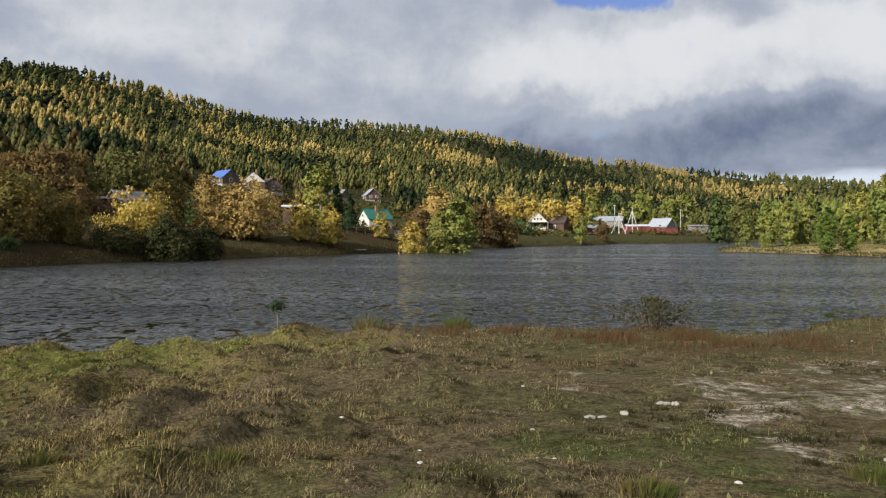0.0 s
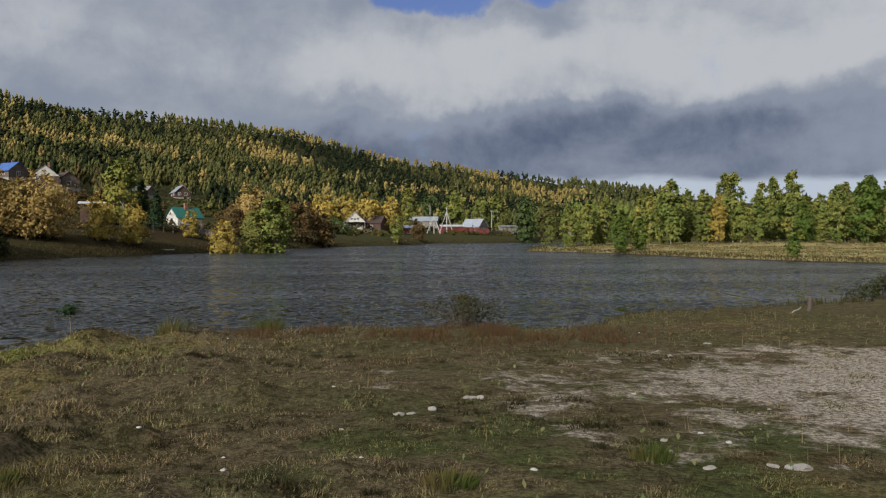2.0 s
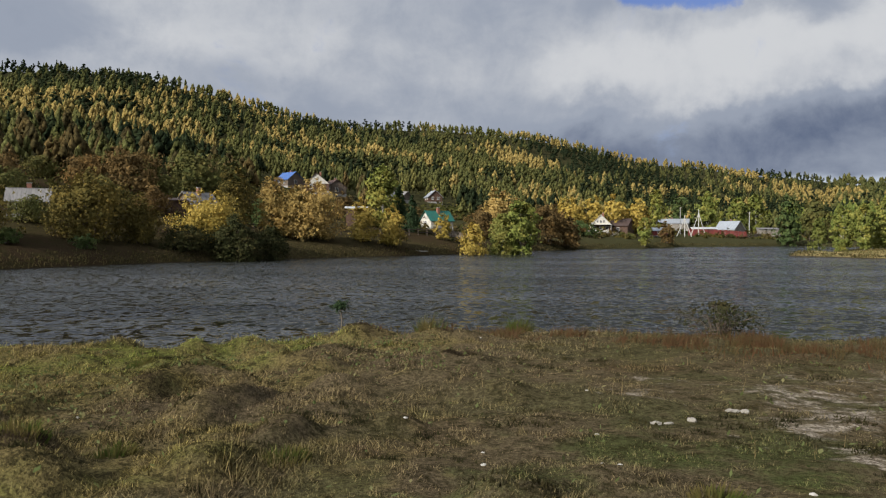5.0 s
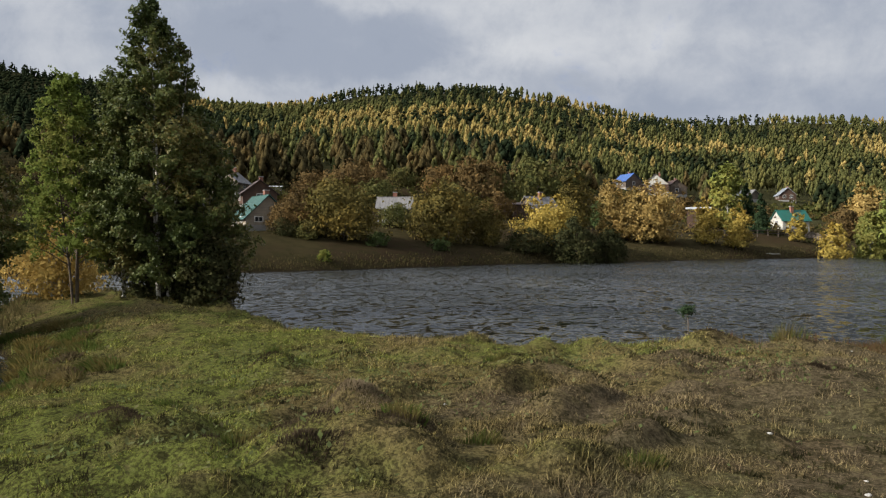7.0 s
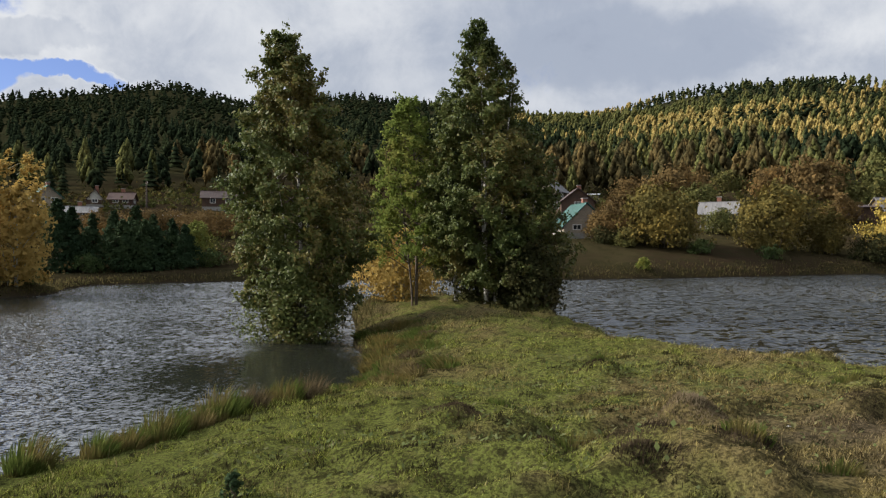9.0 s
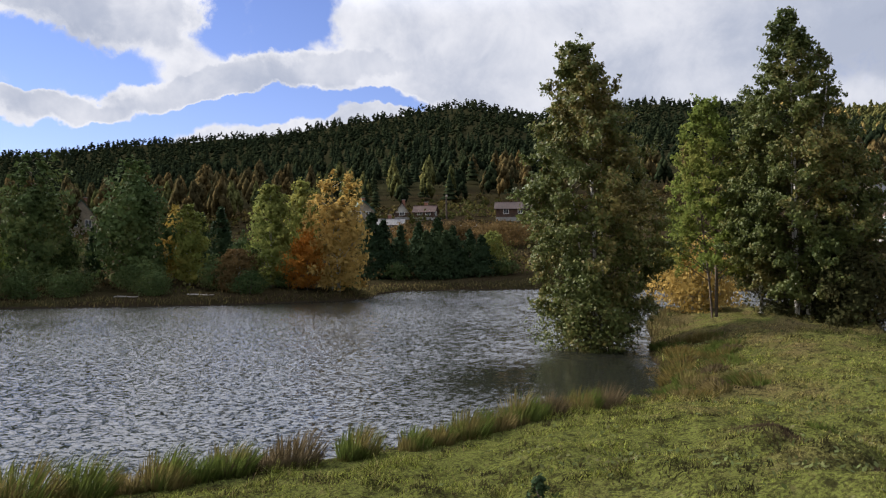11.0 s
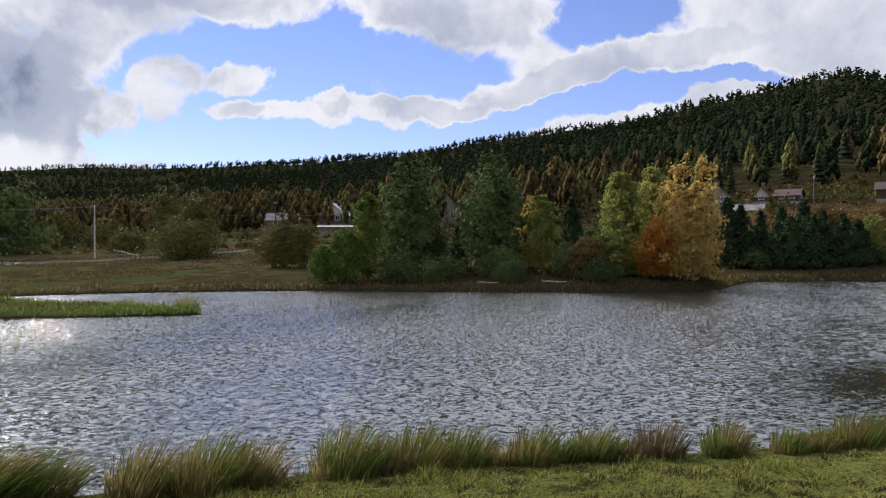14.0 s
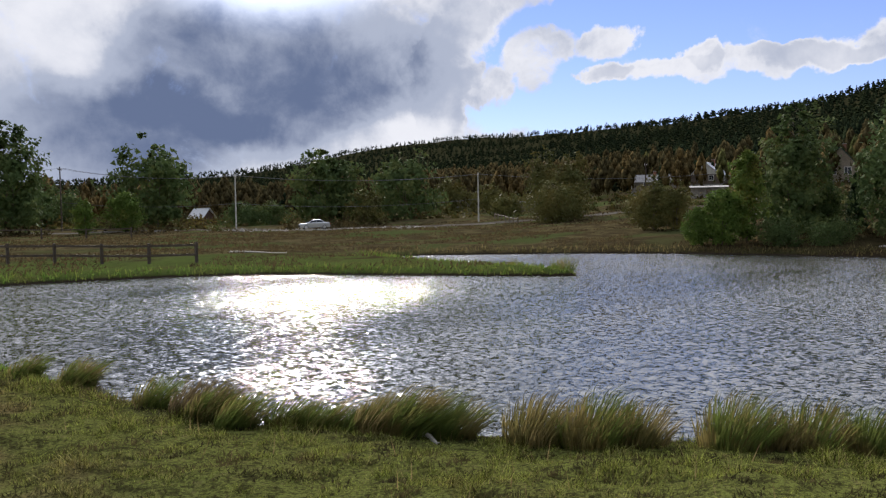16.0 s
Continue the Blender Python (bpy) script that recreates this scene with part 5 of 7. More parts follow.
def house(label, x, y, turn, w, l, hw, hr, wall, roof, front=1, side=2, chimney=True, name="house", upper=0, over=0.35, category="house", porch=None, gable=None):
    """A house with its ridge along its own y axis; turn 0 shows its gable to the south."""
    corner = [gz(x + a * w / 2, y + b * l / 2) for a in (-1, 1) for b in (-1, 1)]
    top = new(name)
    top.matrix_world = pose(x, y, min(corner) + 0.5 * (max(corner) - min(corner)), 0, 0, turn)
    tagged(top, label, category)
    drop = max(corner) - min(corner) + 0.4
    part("plinth", box_mesh("plinth", M_PLINTH, (-w / 2 - 0.03, w / 2 + 0.03, -l / 2 - 0.03, l / 2 + 0.03, -drop, 0.3)), top)
    part("wall", box_mesh("wall", wall, (-w / 2, w / 2, -l / 2, l / 2, 0.3, hw)), top)
    g = [(-w / 2, -l / 2, hw), (w / 2, -l / 2, hw), (0, -l / 2, hw + hr - 0.05), (-w / 2, l / 2, hw), (w / 2, l / 2, hw), (0, l / 2, hw + hr - 0.05)]
    part("gable", mesh_np("gable", g, [(0, 1, 2), (5, 4, 3), (0, 2, 3), (2, 5, 3), (1, 4, 2), (4, 5, 2)], gable or wall), top)
    k = hr / (w / 2)
    for s in (-1, 1):
        e = s * (w / 2 + over)
        low = hw - over * k
        p = [(e, -l / 2 - over, low), (e, l / 2 + over, low), (0, l / 2 + over, hw + hr), (0, -l / 2 - over, hw + hr)]
        part("roof_slope", mesh_np("roof_slope", *slab(p if s > 0 else p[::-1], 0.09), roof), top)
    part("ridge_cap", box_mesh("ridge_cap", roof, (-0.12, 0.12, -l / 2 - over, l / 2 + over, hw + hr + 0.03, hw + hr + 0.12)), top)
    for i in range(front):
        window_part(top, (i - (front - 1) / 2) * w / (front + 0.3), -l / 2, 0.3 + 0.35 * hw, min(0.9, w / (front + 1) * 0.6), min(1.15, hw * 0.42), "front")
    for i in range(upper):
        window_part(top, (i - (upper - 1) / 2) * 1.1, -l / 2, hw + hr * 0.22, 0.6, min(0.8, hr * 0.36), "front")
    for i in range(side):
        for which, sx in (("left", -w / 2), ("right", w / 2)):
            window_part(top, sx, (i - (side - 1) / 2) * l / (side + 0.4), 0.3 + 0.35 * hw, 0.8, min(1.1, hw * 0.42), which)
    if chimney:
        c = part("chimney", box_mesh("chimney", M_BRICK, (-0.28 + w * 0.12, 0.28 + w * 0.12, -0.28, 0.28, hw + hr * 0.4, hw + hr + 0.7)), top)
        part("chimney_cap", box_mesh("chimney_cap", M_PLINTH, (-0.34 + w * 0.12, 0.34 + w * 0.12, -0.34, 0.34, hw + hr + 0.7, hw + hr + 0.8)), c)
    if porch:
        part("porch", box_mesh("porch", porch, (-w / 2, w / 2, -l / 2 - 1.8, -l / 2 - 0.02, -drop, 0.4), (-w / 2, w / 2, -l / 2 - 1.9, -l / 2 - 1.8, 0.4, 1.2), (-w / 2, -w / 2 + 0.12, -l / 2 - 1.9, -l / 2 - 1.78, 1.2, hw),
                               (w / 2 - 0.12, w / 2, -l / 2 - 1.9, -l / 2 - 1.78, 1.2, hw), (-w / 2 - 0.2, w / 2 + 0.2, -l / 2 - 2.1, -l / 2 - 0.02, hw, hw + 0.1)), top)
    return top


def lean_to(label, x, y, turn, w, l, h0, h1, wall, roof, name="shed"):
    """A shed with a single sloping roof, low at the back."""
    top = new(name)
    z = gz(x, y)
    top.matrix_world = pose(x, y, z, 0, 0, turn)
    tagged(top, label, "shed")
    v, f = box(-w / 2, w / 2, -l / 2, l / 2, -0.8, h0)
    v[[6, 7], 2] = h1
    part("wall", mesh_np("wall", v, f, wall), top)
    k = (h1 - h0) / l
    part("roof", mesh_np("roof", *slab([(-w / 2 - 0.3, -l / 2 - 0.4, h0 - 0.4 * k + 0.01), (w / 2 + 0.3, -l / 2 - 0.4, h0 - 0.4 * k + 0.01), (w / 2 + 0.3, l / 2 + 0.3, h1 + 0.3 * k + 0.01), (-w / 2 - 0.3, l / 2 + 0.3, h1 + 0.3 * k + 0.01)], 0.1), roof), top)
    part("door", box_mesh("door", M_WOOD, (-0.45, 0.45, -l / 2 - 0.04, -l / 2, 0.05, min(1.9, h0 - 0.25))), top)
    return top


# Across the water, from the sheltered village to the head of the pond.
house("small white cottage with a dark green sheet roof", -44.6, 168, -45, 4.6, 5.6, 2.1, 2.0, W_WHITE, R_GREEN, 1, 2)
house("white house with boarded upper storey and brown lower wall", -15.6, 283, 4, 7.0, 8.0, 3.2, 3.4, W_BROWN, R_WHITE, 3, 2, True, upper=3, gable=W_WHITE, porch=W_WHITE)
house("dark brown boarded barn beside the white house", -8.6, 288, 70, 6.5, 7.0, 3.4, 2.4, W_BROWN, R_BROWN, 0, 1, False, "barn", category="barn")
house("low dark red shed with a pale roof", 4.6, 306, 85, 4.0, 6.0, 2.2, 1.0, W_RED, R_ZINC, 0, 1, False, "shed", category="shed")
lean_to("long dark red boarded outbuilding with a white roof", 22.5, 336, 4, 9.5, 5, 2.5, 3.2, W_RED, R_WHITE, "outbuilding")
house("house with a pale grey metal roof behind a red fence", 33.0, 342, 50, 7.0, 9.0, 3.0, 3.2, W_GREY, R_ZINC, 1, 2)
lean_to("weathered grey boarded shed with a pale flat roof", 49.0, 352, 10, 8.0, 5, 3.2, 3.8, W_GREY, R_GREY)
house("distant house with a long grey metal roof", 11.0, 372, 82, 8.0, 15.0, 2.8, 2.0, W_GREY, R_ZINC, 0, 3)
house("timber house with a bright blue roof on the slope", -113, 238, 60, 6.0, 7.0, 2.4, 2.4, W_LOG, R_BLUE, 1, 2)
house("dark timber house with a brown roof and a white gable", -104, 240, 20, 8.0, 9.0, 2.8, 3.4, W_BROWN, R_BROWN, 2, 2, gable=W_WHITE)
house("brown log house with a weathered grey roof", -70.6, 114.5, -22, 4.0, 5.0, 2.0, 1.8, W_LOG, R_GREY, 1, 2)
lean_to("brown boarded veranda with pale panels", -73.6, 111, 30, 5.5, 3.0, 1.9, 2.3, W_BROWN, R_BROWN, "veranda")
lean_to("dark shed with a flat white sheet roof", -52.8, 140, 20, 3.8, 4.0, 3.1, 3.5, W_BROWN, R_WHITE)
house("house with a weathered grey slate roof among the bushes", -76.0, 84.5, 128, 3.8, 4.6, 1.9, 1.5, W_LOG, R_GREY, 1, 2)
house("cream house with a teal-green sheet roof", -76.5, 61.0, 72, 5.6, 5.0, 1.2, 2.6, W_CREAM, R_TEAL, 2, 2)
house("small timber house with a pale rounded gable", -116, 86, 30, 4.6, 5.5, 2.0, 1.9, W_LOG, R_GREY, 2, 1, gable=W_CREAM)
lean_to("low outbuilding with a pale roof beside the upper house", -112, 90.5, 45, 5.0, 3, 1.6, 1.9, W_GREY, R_WHITE)
house("dark low house with a brown roof on the slope", -97.5, 77.0, 60, 5.0, 6.0, 1.9, 1.9, W_BROWN, R_BROWN, 1, 1)
house("house with a faded red roof on the slope", -101.0, 246, 40, 6.5, 8.0, 2.4, 2.6, W_LOG, R_RED, 1, 1)
house("dark house with a pale grey roof high on the slope", -80.0, 296, 30, 5.5, 6.5, 2.2, 2.4, W_BROWN, R_ZINC, 2, 2)
house("low house with a long grey roof below the wood", -86.0, 270, 70, 4.5, 8.0, 1.8, 1.6, W_LOG, R_GREY, 0, 2)
house("small brown house with a white triangular gable", -150.0, 13.4, 85, 2.7, 3.6, 1.1, 1.8, W_BROWN, R_BROWN, 1, 1, gable=W_WHITE)
house("red-brown timber house with a low roof", -147.0, 17.6, 160, 3.2, 3.8, 1.4, 1.1, W_BROWN, R_RED, 1, 2)
lean_to("white flat-roofed shed on the village slope", -120.3, 20.8, 80, 3.6, 3, 1.3, 1.6, W_CREAM, R_WHITE)
house("long brown barn at the foot of the wood", -141.0, 33.0, 165, 4.0, 6.2, 1.9, 1.2, W_BROWN, R_BROWN, 0, 2, False, "barn", category="barn")
house("house with a green sheet roof above the wooded point", -150.8, 5.6, 100, 4.4, 5.0, 1.8, 1.9, W_CREAM, R_GREEN, 2, 1)
house("low house with a grey roof near the inlet", -130.7, 9.6, 170, 3.2, 4.6, 1.3, 0.9, W_GREY, R_GREY, 0, 2)
house("low house with a grey roof across the field", -161.0, -86.0, 30, 6.0, 10.0, 2.4, 1.6, W_GREY, R_GREY, 1, 2)
house("house with a white gable across the field", -166.0, -75.5, 100, 6.0, 8.0, 2.4, 2.6, W_LOG, R_ZINC, 2, 1, gable=W_WHITE)
lean_to("long low grey-roofed shed across the field", -134.0, -61.2, 114, 6.0, 3, 1.5, 1.8, W_GREY, R_GREY)
house("small house with a white sheet roof beside the road", -78.0, -135.0, 15, 2.8, 3.4, 1.4, 1.5, W_BROWN, R_WHITE, 1, 1, False)
house("pale green house half hidden by trees", -142.0, -42.0, 106, 5.0, 6.0, 2.6, 3.0, W_CREAM, R_TEAL, 2, 1)
house("house with a dull grey roof behind the road", -160.0, -143.0, 40, 6.0, 9.0, 2.6, 2.6, W_GREY, R_GREY, 1, 2)
lean_to("low shed with a shining metal roof", -127.0, -96.0, 127, 4.2, 3, 1.6, 1.2, W_GREY, R_ZINC)
lean_to("second low shed with a shining metal roof", -130.5, -92.0, 127, 3.2, 3, 1.7, 1.3, W_GREY, R_ZINC)
house("dark house with a blue-grey roof among the trees", -60.0, -165.0, 160, 7.0, 8.0, 5.0, 3.4, W_BROWN, R_BROWN, 2, 1)


def fence_run(label, a, b, gap, high, rails, mat, name="fence", boards=False, group=""):
    """Posts and rails from a to b, following the ground."""
    a, b = np.array(a, float), np.array(b, float)
    span = np.linalg.norm(b - a)
    count = max(2, int(round(span / gap)) + 1)
    top = new(name)
    z0 = gz(*a)
    top.matrix_world = pose(a[0], a[1], z0)
    tagged(top, label, "fence", group)
    spots = [a + (b - a) * i / (count - 1) for i in range(count)]
    feet = [np.array([p[0] - a[0], p[1] - a[1], gz(*p) - z0]) for p in spots]
    way = (b - a) / span
    side = np.array([-way[1], way[0]])
    for f in feet:
        part("post", box_mesh("post", mat, (f[0] - 0.07, f[0] + 0.07, f[1] - 0.07, f[1] + 0.07, f[2] - 0.3, f[2] + high + 0.08)), top)
    for p, q in zip(feet, feet[1:]):
        for h in rails:
            u = [(p[0] + side[0] * s * 0.03, p[1] + side[1] * s * 0.03, p[2] + h * high + dz) for s, dz in ((-1, 0),)]
            n3 = np.array([side[0], side[1], 0]) * 0.025
            up = np.array([0, 0, 0.06 if not boards else 0.06])
            c = [p + [0, 0, h * high] - n3 - up, q + [0, 0, h * high] - n3 - up, q + [0, 0, h * high] - n3 + up, p + [0, 0, h * high] - n3 + up]
            part("rail", mesh_np("rail", *slab(c, 0.05), mat), top)
        if boards:
            k = int(np.linalg.norm(q - p) / 0.42)
            for i in range(k):
                m = p + (q - p) * (i + 0.5) / k
                part("panel", mesh_np("panel", *slab([m - [way[0] * 0.2, way[1] * 0.2, -0.05], m + [way[0] * 0.2, way[1] * 0.2, 0.05], m + [way[0] * 0.2, way[1] * 0.2, high], m + [-way[0] * 0.2, -way[1] * 0.2, high]], 0.03), mat), top)
    return top


fence_run("dark two-rail wooden fence across the meadow", (-10.5, -54.0), (-22.9, -40.2), 2.7, 1.05, (0.42, 0.93), M_POST)
fence_run("old low wooden fence behind the meadow", (-40.0, -84.0), (-24.0, -104.0), 5.0, 1.2, (0.9,), M_POST)
fence_run("weathered post-and-rail fence along the bank", (-60.5, 104.5), (-47.5, 125.0), 2.7, 1.15, (0.5, 0.92), M_POST)
fence_run("weathered post-and-rail fence along the bank", (-47.0, 126.0), (-39.0, 146.0), 2.7, 1.15, (0.5, 0.92), M_POST)
fence_run("grey paling fence in front of the white cottage", (-41.0, 152.0), (-33.0, 153.0), 2.6, 1.3, (0.3, 0.8), M_WOOD, boards=True)
fence_run("dark red sheet fence beside the grey-roofed house", (16.0, 326.0), (38.0, 331.0), 2.6, 2.7, (0.3, 0.8), W_RED, boards=True)
fence_run("brown boarded fence beside the shed", (38.0, 334.5), (47.0, 346.0), 2.6, 1.6, (0.3, 0.8), M_WOOD, boards=True)
fence_run("pale low fence in front of the white house", (-20.0, 274.0), (-9.0, 273.0), 2.6, 1.2, (0.3, 0.8), W_GREY, boards=True)
fence_run("low field fence below the village", (-100.0, -52.0), (-86.0, -34.0), 3.2, 1.1, (0.5, 0.92), M_WOOD)
fence_run("low roadside rail near the lamp-less pole", (-100.0, -82.0), (-88.0, -68.0), 3.0, 0.8, (0.85,), M_WOOD)


def pole(label, x, y, high, mat=M_CONCRETE, arm=1.2, turn=0.0, thick=0.12, name="utility_pole"):
    top = new(name)
    top.matrix_world = pose(x, y, gz(x, y), 0, 0, turn)
    tagged(top, label, "pole", "utility poles")
    part("shaft", mesh_np("shaft", *tube([(0, 0, -0.4), (0, 0, high * 0.5), (0, 0, high)], [thick, thick * 0.85, thick * 0.7], 8), mat, True), top)
    if arm:
        bar = part("crossarm", box_mesh("crossarm", M_WOOD, (-arm / 2, arm / 2, -0.06, 0.06, high - 0.55, high - 0.43)), top)
        for s in (-1, 1):
            part("insulator", mesh_np("insulator", *tube([(s * arm * 0.42, 0, high - 0.43), (s * arm * 0.42, 0, high - 0.3), (s * arm * 0.42, 0, high - 0.2)], [0.03, 0.06, 0.03], 6), M_FRAME), bar)
    return top


def cable(label, a, b, sag):
    t = np.linspace(0, 1, 14)[:, None]
    a, b = np.array(a, float), np.array(b, float)
    path = a + (b - a) * t - np.array([0, 0, 1.0]) * sag * 4 * t * (1 - t)
    ob = new("power_cable", mesh_np("power_cable", *tube(path, np.full(14, 0.022), 4), M_WIRE))
    tagged(ob, label, "cable", "power cables")


ROAD_POLES = ((-47.1, -121.2, 9.6, M_POST), (-64.1, -101.4, 8.0, M_CONCRETE), (-92.8, -79.3, 7.6, M_CONCRETE))
for x, y, high, mat in ROAD_POLES:
    pole("tall slim utility pole beside the road", x, y, high, mat, 1.1, 40)
VILLAGE_POLES = ((5.7, 334, 11.0), (13.4, 338, 11.0), (39.9, 337.6, 10.5), (-20.4, 320, 9.0), (-143.5, 21.0, 4.6), (-146, -80, 7.0))
for x, y, high in VILLAGE_POLES:
    pole("pale utility pole in the village", x, y, high, M_CONCRETE if x > -100 else M_POST, 1.2, 5, 0.17)
ends = [(x, y, gz(x, y) + h - 0.25) for x, y, h, _ in ROAD_POLES]
for a, b in zip(ends, ends[1:]):
    for off in (-0.45, 0.45):
        cable("thin sagging power cable along the road", (a[0] + off, a[1], a[2]), (b[0] + off, b[1], b[2]), 0.9)
cable("thin sagging power cable along the road", ends[0], (-20, -150, 11), 1.0)
cable("low telephone cable along the road", (ends[0][0], ends[0][1], 5.8), (ends[1][0], ends[1][1], 5.2), 0.6)
cable("low telephone cable along the road", (ends[1][0], ends[1][1], 5.2), (ends[2][0], ends[2][1], 5.4), 0.8)
cable("thin sagging power cable along the road", ends[2], (-134, -60, 9.5), 0.8)


def braced_pole(x, y, high):
    top = new("braced_pole")
    top.matrix_world = pose(x, y, gz(x, y))
    tagged(top, "pale concrete pole with slanting braces by the shore", "pole")
    part("shaft", mesh_np("shaft", *tube([(0, 0, -0.4), (0, 0, high)], [0.2, 0.15], 8), M_CONCRETE, True), top)
    for dx, dy in ((-3.0, 0.5), (2.6, -0.6)):
        part("brace", mesh_np("brace", *tube([(dx, dy, -0.4), (0, 0, high * 0.86)], [0.17, 0.13], 8), M_CONCRETE, True), top)


braced_pole(14.0, 313.0, 8.0)
braced_pole(19.6, 322.0, 10.2)


# ---- the car on the far road ----
def make_car(x, y, turn):
    paint = material("silver_car_paint", lambda n: principled(n, mix(n, noise_tex(n, n("TexCoord").outputs["Object"], 3.0), (0.52, 0.53, 0.54), (0.46, 0.47, 0.48)), 0.25, metal=0.55))
    rubber = painted("tyre_rubber", (0.02, 0.02, 0.02), (0.03, 0.03, 0.03), 5, 0.9)
    alloy = painted("wheel_alloy", (0.45, 0.45, 0.46), (0.35, 0.35, 0.36), 5, 0.35, metal=0.8)
    lamp = painted("headlight_glass", (0.75, 0.76, 0.78), (0.65, 0.66, 0.68), 5, 0.15)
    tail = painted("tail_light_red", (0.35, 0.02, 0.02), (0.28, 0.02, 0.02), 5, 0.2)
    top = new("car")
    top.matrix_world = pose(x, y, gz(x, y), 0, 0, turn)
    tagged(top, "silver saloon car parked on the far road", "car")
    # Side line of the body from bumper to bumper, and of the cabin.
    low = np.array([(-2.15, 0.32), (-2.18, 0.62), (-2.0, 0.84), (-1.2, 0.93), (-0.2, 0.96), (1.3, 0.98), (2.0, 0.95), (2.12, 0.7), (2.1, 0.32)])
    cab = np.array([(-1.15, 0.92), (-0.42, 1.36), (0.1, 1.45), (0.75, 1.42), (1.55, 0.97)])

    def loft(line, half, inset):
        k = len(line)
        ys = np.array([-half, -half + inset * 0.4, half - inset * 0.4, half])
        v = np.array([(p[0], w, p[1] - (0.05 if abs(w) == half else 0)) for w in ys for p in line])
        if inset > 0.2:
            v[:, 1] *= 1 - inset * 0.35 * np.clip((v[:, 2] - 0.95) / 0.5, 0, 1)
        f = [tuple(r * k + c for r, c in ((i, j), (i, (j + 1) % k), (i + 1, (j + 1) % k), (i + 1, j))) for i in range(3) for j in range(k)]
        bm = bmesh.new()
        vs = [bm.verts.new(p) for p in v]
        for q in f:
            bm.faces.new([vs[i] for i in q])
        bm.faces.new([vs[i] for i in range(k)][::-1])
        bm.faces.new([vs[3 * k + i] for i in range(k)])
        bmesh.ops.recalc_face_normals(bm, faces=bm.faces)
        me = bpy.data.meshes.new("shell")
        bm.to_mesh(me)
        bm.free()
        return me
    body = loft(low, 0.84, 0.15)
    body.materials.append(paint)
    part("body", body, top)
    cabin = loft(cab, 0.78, 0.4)
    cabin.materials.append(paint)
    part("cabin", cabin, top)
    for s in (-1, 1):
        for pts in (((-0.92, 0.98), (-0.42, 1.28), (0.12, 1.34), (0.12, 0.99)), ((0.2, 0.99), (0.2, 1.34), (0.72, 1.31), (1.2, 1.0))):
            c = [(px, s * (0.79 - 0.11 * np.clip((pz - 0.95) / 0.5, 0, 1)), pz) for px, pz in pts]
            part("side_window", mesh_np("side_window", *slab(c if s < 0 else c[::-1], 0.012), M_GLASS), top)
        for wx in (-1.32, 1.3):
            wheel = part("wheel", mesh_np("wheel", *tube([(wx, s * 0.70, 0.31), (wx, s * 0.72, 0.31), (wx, s * 0.85, 0.31), (wx, s * 0.87, 0.31)], [0.2, 0.31, 0.31, 0.24], 18), rubber, True), top)
            part("rim", mesh_np("rim", *tube([(wx, s * 0.80, 0.31), (wx, s * 0.868, 0.31), (wx, s * 0.872, 0.31)], [0.2, 0.2, 0.01], 14), alloy), wheel)
        part("headlight", box_mesh("headlight", lamp, (-2.2, -2.06, s * 0.62 - 0.16, s * 0.62 + 0.16, 0.62, 0.76)), top)
        part("tail_light", box_mesh("tail_light", tail, (2.04, 2.14, s * 0.64 - 0.14, s * 0.64 + 0.14, 0.66, 0.84)), top)
    part("windscreen", mesh_np("windscreen", *slab([(-1.13, -0.66, 0.97), (-1.13, 0.66, 0.97), (-0.47, 0.56, 1.35), (-0.47, -0.56, 1.35)][::-1], 0.012), M_GLASS), top)
    part("rear_window", mesh_np("rear_window", *slab([(1.50, -0.64, 1.02), (1.50, 0.64, 1.02), (0.84, 0.55, 1.40), (0.84, -0.55, 1.40)], 0.012), M_GLASS), top)
    part("bumper", box_mesh("bumper", rubber, (-2.22, -2.1, -0.8, 0.8, 0.3, 0.46), (2.05, 2.16, -0.8, 0.8, 0.3, 0.46)), top)


make_car(-71.0, -91.8, 142 + 8)


# ---- turf, tussocks and small things on the near bank ----
def blade_material(name, tip=(0.23, 0.18, 0.085), share=0.22):
    """Grass that follows the turf's colour, with straw-coloured blades among it."""
    def build(n):
        geo = n("NewGeometry")
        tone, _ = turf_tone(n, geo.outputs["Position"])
        one = geo.outputs["Random Per Island"]
        bright = n("HueSaturation", Color=tone, Value=ramp(n, one, 0.0, 1.0, 0.40, 2.4))
        bright.inputs["Saturation"].default_value = 1.05
        mixed = mix(n, ramp(n, one, 1.0 - share, 1.0 - share + 0.05, 0.0, 0.65), bright.outputs[0], tip)
        d = n("BsdfDiffuse", Color=mixed)
        t = n("BsdfTranslucent", Color=mixed)
        return n("MixShader", i0=0.16, i1=d.outputs[0], i2=t.outputs[0]).outputs[0]
    return material(name, build)


def sedge_material(name, a, b, c):
    def build(n):
        geo = n("NewGeometry")
        tone = mix(n, geo.outputs["Random Per Island"], a, b)
        patch = ramp(n, noise_tex(n, geo.outputs["Position"], 2.2, 2, 0.5), 0.45, 0.62)
        tone = mix(n, math_node(n, "MULTIPLY", patch, 0.75), tone, c)
        d = n("BsdfDiffuse")
        d.id_data.links.new(tone, d.inputs["Color"])
        t = n("BsdfTranslucent", Color=tone)
        return n("MixShader", i0=0.5, i1=d.outputs[0], i2=t.outputs[0]).outputs[0]
    return material(name, build)


